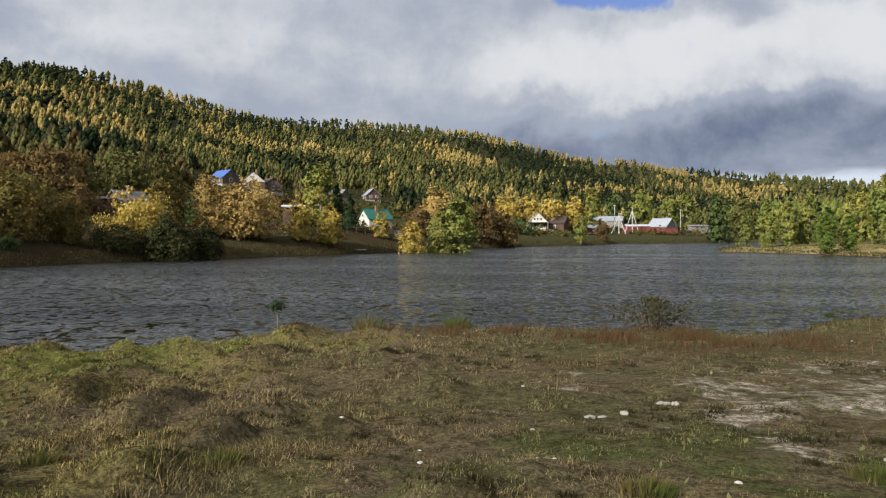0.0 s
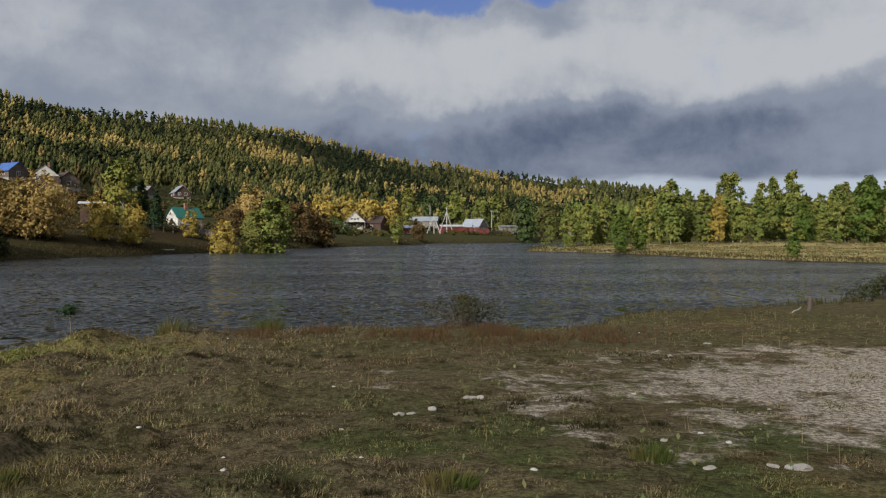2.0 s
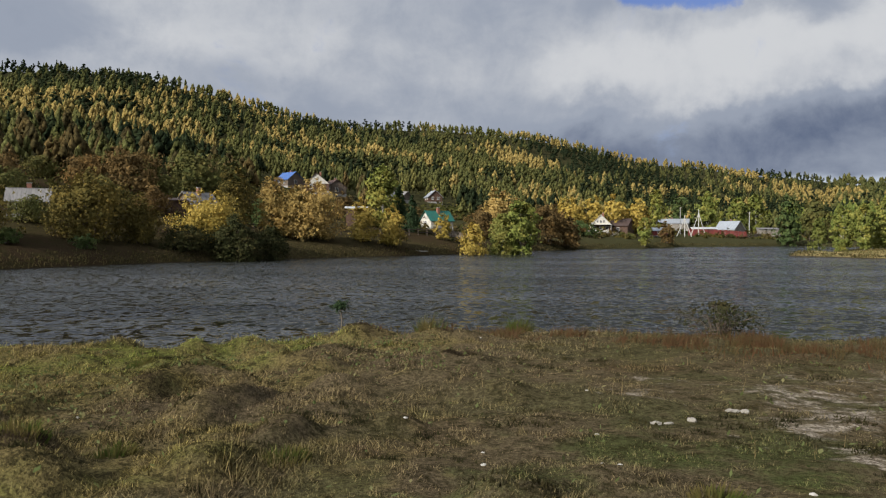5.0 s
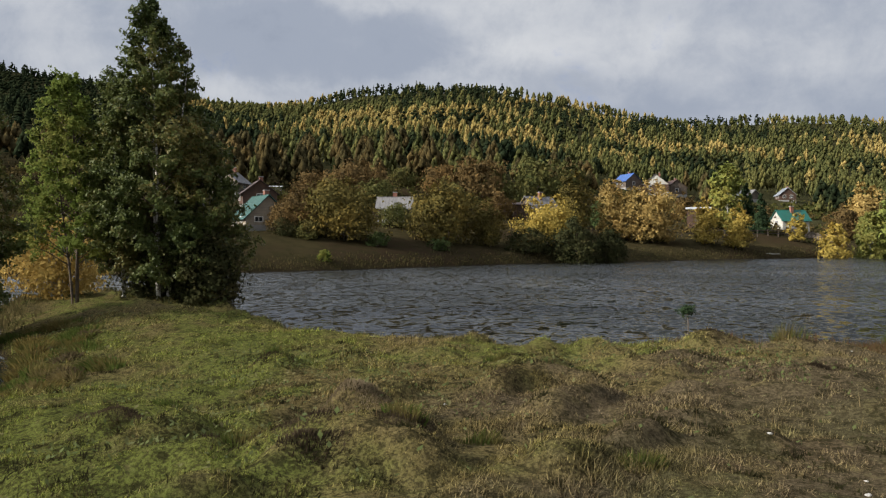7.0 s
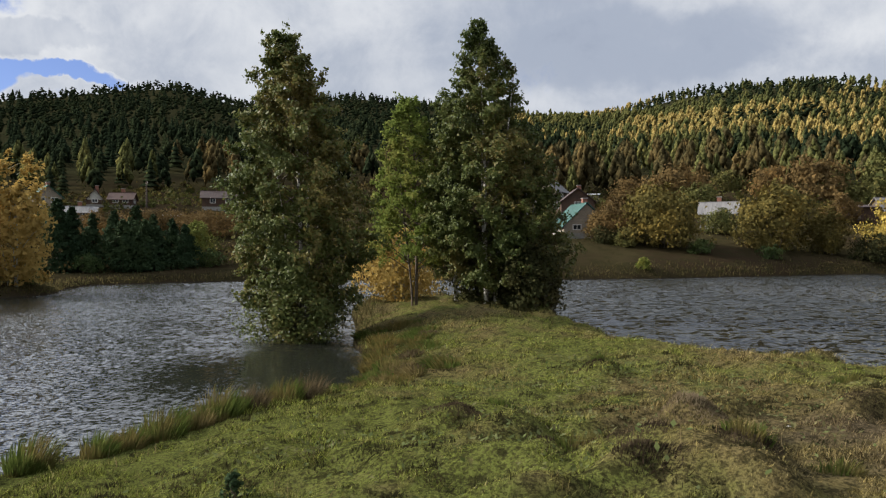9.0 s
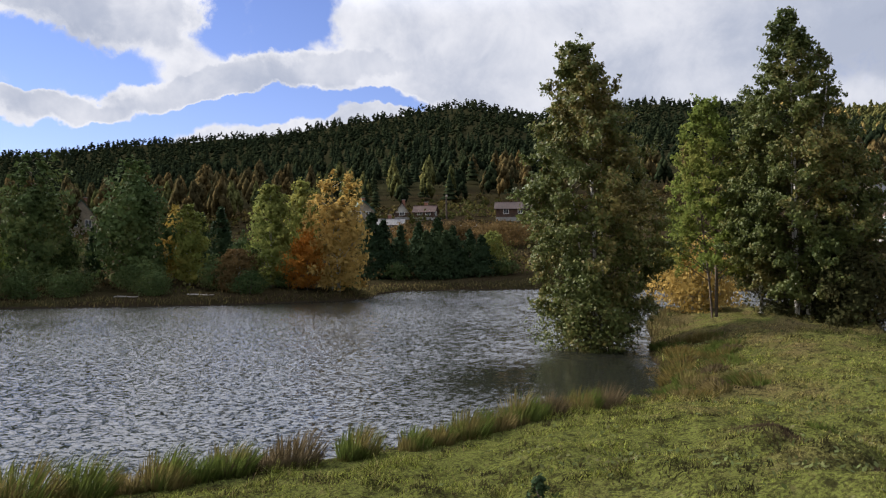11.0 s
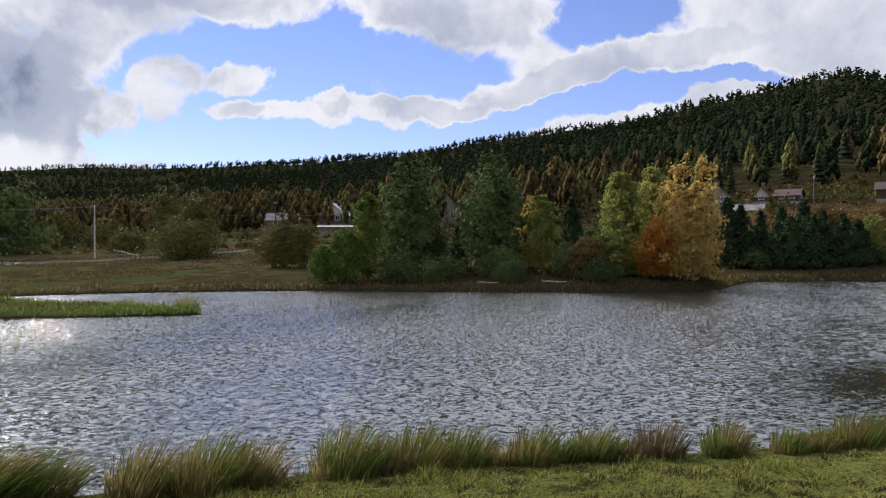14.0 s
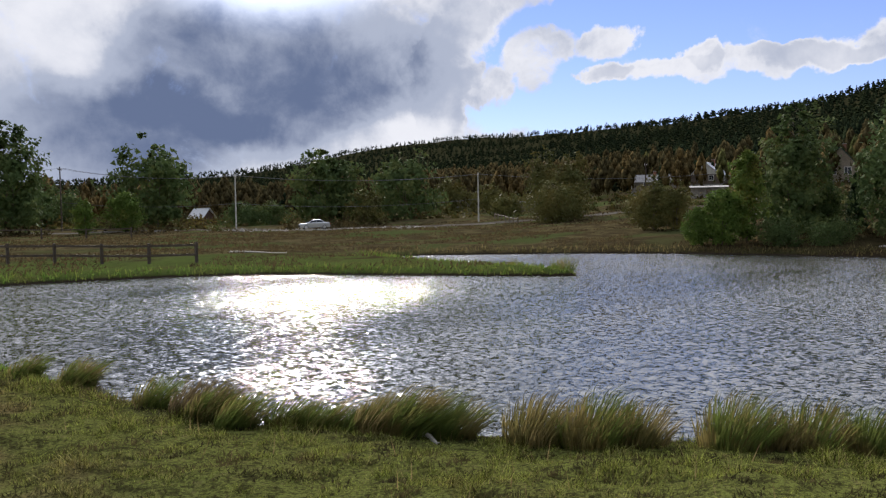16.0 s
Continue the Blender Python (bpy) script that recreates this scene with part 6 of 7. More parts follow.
def blades(rng, x, y, z, high, wide, lean=(0.0, 0.0), spread=0.45):
    """One three-cornered blade at each place."""
    n = len(x)
    a = rng.uniform(0, 2 * np.pi, n)
    b = rng.uniform(0, 2 * np.pi, n)
    k = np.abs(rng.normal(0, spread, n)) * high
    side = np.stack([np.cos(a), np.sin(a), 0 * a], -1) * (wide * 0.5)[:, None]
    foot = np.stack([x, y, z - 0.01], -1)
    tip = foot + np.stack([np.cos(b) * k + lean[0] * high, np.sin(b) * k + lean[1] * high, high], -1)
    return np.stack([foot - side, foot + side, tip], 1).reshape(-1, 3), np.arange(3 * n).reshape(-1, 3)


def bent_blades(rng, n, radius, high, wide, lean, spread=0.5):
    """A tussock: blades of three stages that bow with the wind. Local places."""
    a = rng.uniform(0, 2 * np.pi, n)
    r = radius * np.sqrt(rng.uniform(0, 1, n))
    foot = np.stack([r * np.cos(a), r * np.sin(a), np.full(n, -0.04)], -1)
    h = high * rng.uniform(0.4, 1.2, n) * (1.15 - 0.5 * (r / radius) ** 2)
    out = np.stack([np.cos(a), np.sin(a), 0 * a], -1) * (spread * r / radius * h)[:, None] + rng.normal(0, 0.10, (n, 3)) * h[:, None] * [1, 1, 0]
    wind = np.array([lean[0], lean[1], 0.0]) * h[:, None]
    t = rng.uniform(0, 2 * np.pi, n)
    side = np.stack([np.cos(t), np.sin(t), 0 * t], -1) * wide / 2
    up = np.array([0, 0, 1.0]) * h[:, None]
    p1, p2 = foot + 0.45 * up + 0.3 * out + 0.15 * wind, foot + 0.8 * up + 0.7 * out + 0.55 * wind
    p3 = foot + 0.93 * up + out + wind
    v = np.stack([foot - side, foot + side, p1 + side, p1 - side, p2 + side * 0.7, p2 - side * 0.7, p3], 1).reshape(-1, 3)
    i = np.arange(n)[:, None, None] * 7
    f = (np.array([(0, 1, 2), (0, 2, 3), (3, 2, 4), (3, 4, 5), (5, 4, 6)])[None] + i).reshape(-1, 3)
    return v, f


HUMMOCKS = ((-5.0, 4.6), (-4.8, 5.5), (-6.2, 4.8), (-11.2, 9.2), (-7.9, 5.0), (-5.6, 5.1), (-3.2, 13.6), (-8.8, 5.2), (-4.2, 17.2), (-6.3, 17.4), (-9.8, 5.4), (-6.5, 9.7))


def sow_grass():
    rng = np.random.default_rng(3)
    n = 960000
    az = np.concatenate([rng.uniform(-38, 168, n - 30000), rng.uniform(168, 322, 30000)])
    r = np.where(az < 168, 3.0 + 22.0 * rng.uniform(0, 1, n) ** 1.35, 0.5 + 7 * rng.uniform(0, 1, n))
    x, y = -r * np.sin(np.radians(az)), r * np.cos(np.radians(az))
    d = shore_distance(x, y)
    stony = np.hypot((x - 9.6) * 0.122, (y - 10.6) * 0.205)
    bare = (stony < 0.95) & (vnoise(x, y, 0.7, 51) + 0.8 * vnoise(x, y, 0.25, 52) + 1.1 * stony < 0.75)
    for hx, hy, hr in [(-6.75, 6.8, 0.55)] + [(a, b, 0.30) for a, b in HUMMOCKS]:
        bare |= np.hypot(x - hx, y - hy) + 0.10 * vnoise(x, y, 0.15, 67) < hr
    patch = vnoise(x, y, 0.9, 53) + 0.7 * vnoise(x, y, 0.3, 54)
    keep = (d > 0.12) & ~bare & (patch + rng.uniform(-0.9, 0.9, n) > -0.55)
    x, y, r, d, patch = x[keep], y[keep], r[keep], d[keep], patch[keep]
    z = ground_z(x, y)
    tall = np.clip(vnoise(x, y, 2.2, 55), 0, 1) + 1.4 * np.exp(-d / 0.8)
    high = rng.uniform(0.012, 0.036, len(x)) * (1 + 0.7 * tall) * np.clip(1 + 0.35 * patch, 0.6, 1.6) * (1 + 1.3 * np.clip(vnoise(x, y, 0.42, 63) - 0.15, 0, 1)) * (1 + 0.02 * r)
    high *= np.clip(0.75 + 1.5 * vnoise(x, y, 0.24, 64) + 0.7 * vnoise(x, y, 0.09, 65), 0.25, 2.6)
    high *= np.interp(np.degrees(np.arctan2(-x, y)), [-10, 25], [0.55, 1.0])
    v, f = blades(rng, x, y, z, high, 0.004 + 0.0008 * r, (0.05, 0.15), 1.0)
    ob = new("short_grass", mesh_np("short_grass", v, f, blade_material("grass_blades")))
    tagged(ob, "short patchy green and straw-coloured autumn grass", "grass", kind="stuff")
    # Taller straw stalks.
    m = 1700
    az = rng.uniform(-38, 168, m)
    r = 3.4 + 22 * rng.uniform(0, 1, m) ** 1.1
    x, y = -r * np.sin(np.radians(az)), r * np.cos(np.radians(az))
    d = shore_distance(x, y)
    keep = (d > 0.15) & (vnoise(x, y, 1.6, 57) + 1.2 * np.exp(-d / 1.5) > 0.15)
    x, y, r = x[keep], y[keep], r[keep]
    v, f = blades(rng, x, y, ground_z(x, y), rng.uniform(0.10, 0.30, len(x)), 0.004 + 0.0005 * r, (0.02, 0.10), 0.3)
    straw = sedge_material("straw_stalks", (0.26, 0.20, 0.10), (0.16, 0.11, 0.05), (0.20, 0.15, 0.06))
    tagged(new("dry_stalks", mesh_np("dry_stalks", v, f, straw)), "thin dry grass stalks standing in the turf", "grass", kind="stuff")
    # Reddish weeds along the brow of the bank.
    m = 9000
    x = np.concatenate([rng.normal(2.6, 1.3, m // 2), rng.normal(-2.5, 3.0, m // 2)])
    y = np.concatenate([rng.normal(17.8, 1.0, m // 2), rng.normal(18.8, 0.8, m // 2)])
    d = shore_distance(x, y)
    keep = (d > 0.1) & (vnoise(x, y, 0.8, 58) > -0.1)
    x, y = x[keep], y[keep]
    v, f = blades(rng, x, y, ground_z(x, y), rng.uniform(0.06, 0.26, len(x)), rng.uniform(0.012, 0.03, len(x)), (0.02, 0.06), 0.5)
    red = sedge_material("russet_weeds", (0.13, 0.062, 0.032), (0.11, 0.075, 0.038), (0.10, 0.085, 0.036))
    tagged(new("russet_weeds", mesh_np("russet_weeds", v, f, red)), "low russet weeds on the brow of the bank", "weeds", kind="stuff")
    # Broad-leaved herbs in loose patches.
    spots = [(-11.9, 7.3), (-8.1, 6.6), (-6.8, 4.6), (-9.6, 10.1), (-10.3, 8.7), (-6.9, 11.0), (-7.0, 8.2), (-7.4, 14.2), (-4.2, 13.2), (-9.0, 3.0), (-5.4, 15.6), (-12.4, 9.8), (-17.4, 8.4), (-18.6, 9.2), (-20.2, 10.2), (-16.4, 7.6), (-21.6, 11.2)]
    c = np.array(spots)[rng.integers(0, len(spots), 4600)] + rng.normal(0, 0.75, (4600, 2))
    c = np.concatenate([c, np.stack([rng.uniform(-13, 4, 900), rng.uniform(3, 17, 900)], -1)])
    c = c[(shore_distance(c[:, 0], c[:, 1]) > 0.2) & (np.hypot(c[:, 0], c[:, 1]) > 3.2)]
    p = np.column_stack([c, ground_z(c[:, 0], c[:, 1]) + rng.uniform(0.03, 0.09, len(c))])
    v, f = cards(rng, p, 0.032, 0.75)
    herb = leaf_material("herb_leaves", (0.065, 0.092, 0.028), (0.10, 0.12, 0.042), (0.17, 0.15, 0.07), wide=0.9)
    tagged(new("herb_leaves", mesh_np("herb_leaves", v, f, herb)), "small pale green herb leaves among the grass", "weeds", kind="stuff")
    # Fringe of grass on the water's edge: the green spit and the banks across the pond.
    k, pts, nxt = 52000, SHORE, np.roll(SHORE, -1, 0)
    seg = rng.choice(len(pts), k, p=(lambda s: s / s.sum())(np.linalg.norm(nxt - pts, axis=1) / (25 + np.hypot(pts[:, 0], pts[:, 1]))))
    q = pts[seg] + (nxt - pts)[seg] * rng.uniform(0, 1, (k, 1))
    far = np.hypot(q[:, 0], q[:, 1])
    q = q + rng.normal(0, 1, (k, 2)) * np.clip(0.02 * far, 0.25, 1.6)[:, None]
    d = shore_distance(q[:, 0], q[:, 1])
    keep = (d > 0.03) & (far > 13) & (d < 4)
    q, far = q[keep], far[keep]
    green = (q[:, 1] < -14) & (q[:, 0] > -37)
    high = rng.uniform(0.10, 0.36, len(q)) * np.where(far < 30, 0.45, np.where(green, 0.8, 1.0))
    v, f = blades(rng, q[:, 0], q[:, 1], ground_z(q[:, 0], q[:, 1]), high, 0.01 + 0.0016 * far, (0.0, 0.1), 0.5)
    ids = np.repeat(green, 1)
    for name, sel, mat, label in (("spit_grass", ids, sedge_material("spit_green", (0.05, 0.09, 0.017), (0.085, 0.125, 0.025), (0.12, 0.13, 0.032)), "bright green grass fringe on the low spit"),
                                  ("bank_grass", ~ids, sedge_material("bank_straw", (0.075, 0.062, 0.026), (0.12, 0.095, 0.042), (0.045, 0.048, 0.018)), "straw-coloured grass fringe along the waterline")):
        sub = v.reshape(-1, 3, 3)[sel].reshape(-1, 3)
        tagged(new(name, mesh_np(name, sub, np.arange(len(sub)).reshape(-1, 3), mat)), label, "grass", kind="stuff")
    # Rough tufts on the far meadow and the right-hand spit.
    m = 30000
    az = np.concatenate([rng.uniform(108, 166, m), rng.uniform(-36, -8, m // 2)])
    r = np.concatenate([rng.uniform(38, 125, m), rng.uniform(80, 175, m // 2)])
    x, y = -r * np.sin(np.radians(az)), r * np.cos(np.radians(az))
    d = shore_distance(x, y)
    keep = (d > 0.3) & (vnoise(x, y, 3.0, 61) + 0.6 * vnoise(x, y, 9.0, 62) > -0.15)
    x, y, r = x[keep], y[keep], r[keep]
    straw = sedge_material("pale_meadow_straw", (0.19, 0.155, 0.062), (0.12, 0.12, 0.042), (0.25, 0.185, 0.085))
    dry = sedge_material("meadow_straw", (0.050, 0.036, 0.018), (0.062, 0.050, 0.022), (0.040, 0.028, 0.015))
    for name, sel, mat, label in (("meadow_grass", x < 0, dry, "dry brownish meadow grass across the water"), ("straw_meadow", x >= 0, straw, "straw-coloured meadow grass before the birch wood")):
        v, f = blades(rng, x[sel], y[sel], ground_z(x[sel], y[sel]), rng.uniform(0.08, 0.26, sel.sum()), 0.0026 * r[sel], (0.0, 0.1), 0.9)
        tagged(new(name, mesh_np(name, v, f, mat)), label, "grass", kind="stuff")


sow_grass()

S_GREEN = sedge_material("green_sedge", (0.060, 0.085, 0.018), (0.095, 0.115, 0.028), (0.150, 0.110, 0.042))
S_BROWN = sedge_material("dead_grass", (0.10, 0.075, 0.040), (0.055, 0.045, 0.022), (0.15, 0.115, 0.065))
S_HUMMOCK = sedge_material("matted_grass", (0.060, 0.044, 0.027), (0.030, 0.023, 0.014), (0.10, 0.075, 0.045))
S_FADED = sedge_material("faded_sedge", (0.125, 0.100, 0.036), (0.075, 0.074, 0.024), (0.19, 0.145, 0.062))
S_GOLD = sedge_material("golden_sedge", (0.17, 0.125, 0.04), (0.12, 0.10, 0.032), (0.075, 0.085, 0.025))


def tussock(rng, x, y, radius, high, mat, label, group, lean=(0.45, 0.25), count=420, wide=0.010, spread=0.5):
    v, f = bent_blades(rng, count, radius, high, wide, lean, spread)
    foot, base = np.repeat(v.reshape(-1, 7, 3)[:, 0, :2], 7, 0), max(gz(x, y), 0.0)
    v[:, 2] += (0.3 if high > 0.2 else 1.0) * (np.maximum(ground_z(foot[:, 0] + x, foot[:, 1] + y), -0.1) - base) + (0.025 if high < 0.2 else 0.0)
    ob = new("sedge_tussock")
    ob.matrix_world = pose(x, y, base)
    tagged(ob, label, "grass tussock", group)
    tagged(part("grass", mesh_np("grass", v, f, mat), ob), kind="stuff")


SEDGE = np.random.default_rng(17)
EDGE = "sedge tussocks along the near shore"
def shore_tussock(x, y, big, tall, lean):
    tone, text = ((S_GREEN, "tussock of green sedge with brown tips at the shore"), (S_FADED, "wind-combed tussock of faded sedge at the shore"), (S_BROWN, "tussock of dead brown sedge at the shore"))[int(np.searchsorted((0.62, 0.90), SEDGE.uniform()))]
    tussock(SEDGE, x, y, 0.36 * big, tall * big, tone, text, EDGE, lean, int(560 * big), 0.013)


# A thick belt in front of the open water, single clumps towards the spit.
BELT = np.array([(-5.6, -15.5), (-5.8, -12.0), (-6.1, -9.8), (-7.0, -7.6), (-8.3, -5.4), (-9.6, -3.4)])
steps = np.concatenate([[0], np.cumsum(np.linalg.norm(np.diff(BELT, axis=0), axis=1))])
for at in np.arange(0, steps[-1], 0.32):
    x, y = np.interp(at, steps, BELT[:, 0]) + SEDGE.normal(0, 0.16), np.interp(at, steps, BELT[:, 1]) + SEDGE.normal(0, 0.16)
    thick = 0.42 + 1.25 * float(vnoise(at, 0.0, 0.8, 66)) + SEDGE.uniform(-0.3, 0.3)
    if thick > 0.08:
        shore_tussock(x, y, 0.56 + 0.38 * thick, SEDGE.uniform(0.48, 0.74), (SEDGE.uniform(-0.75, -0.3), SEDGE.uniform(0.35, 0.8)))
for x, y, big in ((-7.7, -5.8, 0.95), (-8.0, -5.2, 1.0), (-8.3, -4.8, 0.85), (-8.9, -3.9, 1.0), (-9.4, -3.2, 0.9), (-9.2, -3.5, 0.7), (-9.7, -2.7, 0.8), (-10.1, -1.9, 0.75), (-10.5, -1.2, 0.7), (-10.9, -0.4, 0.75), (-10.8, -0.7, 0.5), (-11.2, 0.4, 0.7), (-11.5, 1.2, 0.55), (-11.7, 1.6, 0.5), (-12.1, 2.1, 0.75), (-12.4, 2.6, 0.6),
                  (-12.9, 3.1, 0.8), (-13.3, 3.7, 0.65), (-13.7, 4.4, 0.7), (-14.0, 4.9, 0.75), (-10.3, -1.5, 0.5), (-13.1, 3.4, 0.5), (-12.0, 1.7, 0.45)):
    shore_tussock(x, y, big * 1.05, 0.58, (-0.25, 0.25))
for k in range(20):
    t = SEDGE.uniform(0, 1)
    x, y = np.interp(t, [0, 0.45, 0.75, 1], [-9.6, -11.6, -13.2, -14.5]) + SEDGE.normal(0.1, 0.22), np.interp(t, [0, 0.45, 0.75, 1], [-3.3, 0.6, 2.9, 5.0]) + SEDGE.normal(0, 0.22)
    shore_tussock(x, y, SEDGE.uniform(0.28, 0.6), SEDGE.uniform(0.4, 0.6), (SEDGE.uniform(-0.5, 0.1), SEDGE.uniform(-0.1, 0.5)))
for x, y, radius, high in ((-18.0, 8.2, 0.6, 0.56), (-17.0, 7.6, 0.5, 0.42), (-19.2, 8.9, 0.6, 0.6), (-20.6, 9.4, 0.6, 0.5), (-17.6, 9.2, 0.4, 0.35), (-21.8, 10.6, 0.6, 0.44), (-16.2, 6.9, 0.4, 0.35), (-19.6, 10.2, 0.5, 0.38), (-15.6, 6.2, 0.35, 0.32), (-18.7, 9.6, 0.4, 0.34)):
    tussock(SEDGE, x, y, radius * 0.75, high * 0.52, S_GOLD if high > 0.4 else S_GREEN, "golden-yellow sedge tussock on the side of the spit", "golden tussocks on the spit", (SEDGE.uniform(-0.4, 0.4), SEDGE.uniform(-0.5, 0.1)), 420, 0.024, 0.9)
for k in range(34):
    t, off = SEDGE.uniform(0, 1), SEDGE.uniform(0.0, 1.6)
    x = np.interp(t, [0, 0.3, 0.65, 1.0], [-14.3, -15.5, -19.2, -23.0]) + 0.5 * off
    y = np.interp(t, [0, 0.3, 0.65, 1.0], [5.2, 6.9, 8.4, 9.7]) + 0.85 * off
    if gz(x, y) > 0.02:
        tussock(SEDGE, x, y, SEDGE.uniform(0.18, 0.42), SEDGE.uniform(0.10, 0.26), (S_GOLD, S_GREEN, S_GREEN, S_BROWN, S_FADED)[k % 5], "golden-yellow sedge tussock on the side of the spit", "golden tussocks on the spit", (SEDGE.uniform(-0.5, 0.3), SEDGE.uniform(-0.5, 0.4)), 260, 0.026, 0.9)
for x, y, radius, high in ((-5.3, 19.3, 0.35, 0.5), (-3.2, 20.2, 0.3, 0.45), (-31.8, -21.9, 0.5, 0.9), (-32.2, -22.6, 0.35, 0.55), (-33.6, -26.5, 0.4, 0.6)):
    tussock(SEDGE, x, y, radius, high, S_GREEN, "tall green grass clump on the brow of the bank", "tall grass clumps", (0.1, 0.25), 420)
for x, y in ((-3.0, 6.4), (-6.2, 4.8), (-4.9, 5.6), (-11.2, 9.3), (-4.5, 6.2), (-9.9, 6.4), (-6.1, 6.1), (-8.3, 11.9), (2.2, 7.0), (0.4, 6.2)):
    tussock(SEDGE, x, y, 0.20, 0.13, S_GREEN, "small dark green grass tuft in the turf", "small grass tufts", (0.1, 0.1), 220)
for x, y in HUMMOCKS:
    tussock(SEDGE, x, y, SEDGE.uniform(0.28, 0.42), SEDGE.uniform(0.035, 0.06), S_HUMMOCK, "low hummock of dead brown grass", "brown grass hummocks", (0.2, 0.2), 700)


def grass_mound(x, y):
    """Matted dead grass over the dry mound in the turf."""
    rng = np.random.default_rng(37)
    v, f = bent_blades(rng, 2600, 0.56, 0.05, 0.008, (0.25, -0.1))
    foot = np.repeat(v.reshape(-1, 7, 3)[:, 0, :2], 7, 0)
    v[:, 2] += ground_z(foot[:, 0] + x, foot[:, 1] + y) - gz(x, y) + 0.03
    ob = new("grass_mound")
    ob.matrix_world = pose(x, y, gz(x, y))
    tagged(ob, "dry brown ant mound overgrown with dead grass", "mound")
    straw = sedge_material("mound_grass", (0.20, 0.155, 0.09), (0.11, 0.082, 0.05), (0.30, 0.235, 0.15))
    tagged(part("dead_grass", mesh_np("dead_grass", v, f, straw), ob), kind="stuff")


grass_mound(-6.75, 6.8)


def mat_clumps():
    """Low dark clumps of matted grass that make the turf uneven."""
    rng = np.random.default_rng(43)
    n, per = 1500, 44
    az, r = rng.uniform(-38, 168, n), 3.6 + 13 * rng.uniform(0, 1, n) ** 0.9
    cx, cy = -r * np.sin(np.radians(az)), r * np.cos(np.radians(az))
    keep = (shore_distance(cx, cy) > 0.25) & (np.hypot((cx - 9.6) * 0.122, (cy - 10.6) * 0.205) > 0.75)
    keep &= vnoise(cx, cy, 1.7, 68) + 0.5 * vnoise(cx, cy, 0.6, 69) + np.where(cx < -3, 0.15, -0.25) > -0.05
    cx, cy = cx[keep], cy[keep]
    size = rng.uniform(0.05, 0.17, len(cx))
    off = rng.normal(0, 1, (len(cx), per, 2)) * size[:, None, None] * [1.35, 0.8]
    x, y = (cx[:, None] + off[..., 0]).ravel(), (cy[:, None] + off[..., 1]).ravel()
    rise = np.exp(-0.5 * (off ** 2).sum(-1) / size[:, None] ** 2).ravel()
    high = rng.uniform(0.02, 0.05, len(x)) + 0.035 * rise
    v, f = blades(rng, x, y, ground_z(x, y), high, rng.uniform(0.012, 0.03, len(x)), (0.1, 0.15), 0.9)
    mat = sedge_material("clump_grass", (0.040, 0.040, 0.016), (0.024, 0.020, 0.011), (0.070, 0.058, 0.024))
    tagged(new("matted_grass", mesh_np("matted_grass", v, f, mat)), "low dark clumps of matted grass in the turf", "grass", kind="stuff")


mat_clumps()


# ---- stones ----
M_STONE = painted("pale_limestone", (0.31, 0.285, 0.235), (0.20, 0.18, 0.15), 6, 0.9)
M_PEBBLE = painted("white_pebble", (0.46, 0.44, 0.39), (0.33, 0.31, 0.27), 6, 0.8)


def stone_mesh(rng, flat):
    bm = bmesh.new()
    bmesh.ops.create_icosphere(bm, subdivisions=2, radius=1.0)
    o = Vector(rng.uniform(-50, 50, 3))
    for v in bm.verts:
        v.co *= 1 + 0.45 * noise.noise(v.co * 1.3 + o) + 0.15 * noise.noise(v.co * 3.1 + o)
        v.co.z *= flat
    me = bpy.data.meshes.new("stone")
    bm.to_mesh(me)
    bm.free()
    return me


ROCKS = np.random.default_rng(23)
SHAPES = [stone_mesh(ROCKS, f) for f in (0.35, 0.5, 0.6, 0.45)]
for k, me in enumerate(SHAPES):
    me.materials.append(M_STONE if k % 2 == 0 else M_PEBBLE)


def stone(x, y, size, which, label, group="stones in the turf"):
    ob = new("stone", SHAPES[which])
    ob.matrix_world = pose(x, y, gz(x, y) + 0.12 * size, 0, 0, ROCKS.uniform(0, 360)) @ Matrix.Diagonal((size * 1.2, size * 0.9, size, 1))
    tagged(ob, label, "stone", group)


for x, y, size in ((3.24, 6.54, 0.15), (3.05, 6.60, 0.08), (2.52, 6.58, 0.09), (2.53, 7.72, 0.07), (2.41, 7.22, 0.06), (0.01, 9.42, 0.10), (0.16, 9.5, 0.08), (0.41, 9.65, 0.10), (0.91, 10.33, 0.13), (1.05, 10.3, 0.1), (4.9, 14.34, 0.10), (-5.64, 18.68, 0.10), (6.36, 16.3, 0.12)):
    stone(x, y, size * 0.55, int(ROCKS.integers(0, 4)) // 2 * 2, "flat pale limestone lying in the grass")
for x, y in ((2.97, 7.94), (-0.29, 6.89), (-1.08, 6.34), (-1.55, 7.51), (-1.45, 7.05), (-0.56, 8.37), (-0.85, 10.95), (4.92, 17.29), (5.51, 18.17), (6.89, 11.57), (3.04, 10.39), (-4.09, 18.17), (-2.48, 8.1), (-0.46, 7.4), (3.07, 7.51), (1.08, 6.51), (-5.34, 18.1), (-6.57, 8.29), (-4.02, 8.17), (-3.5, 16.8)):
    stone(x, y, ROCKS.uniform(0.015, 0.030), 1 if ROCKS.uniform() < 0.6 else 3, "small white pebble lying in the grass", "white pebbles")


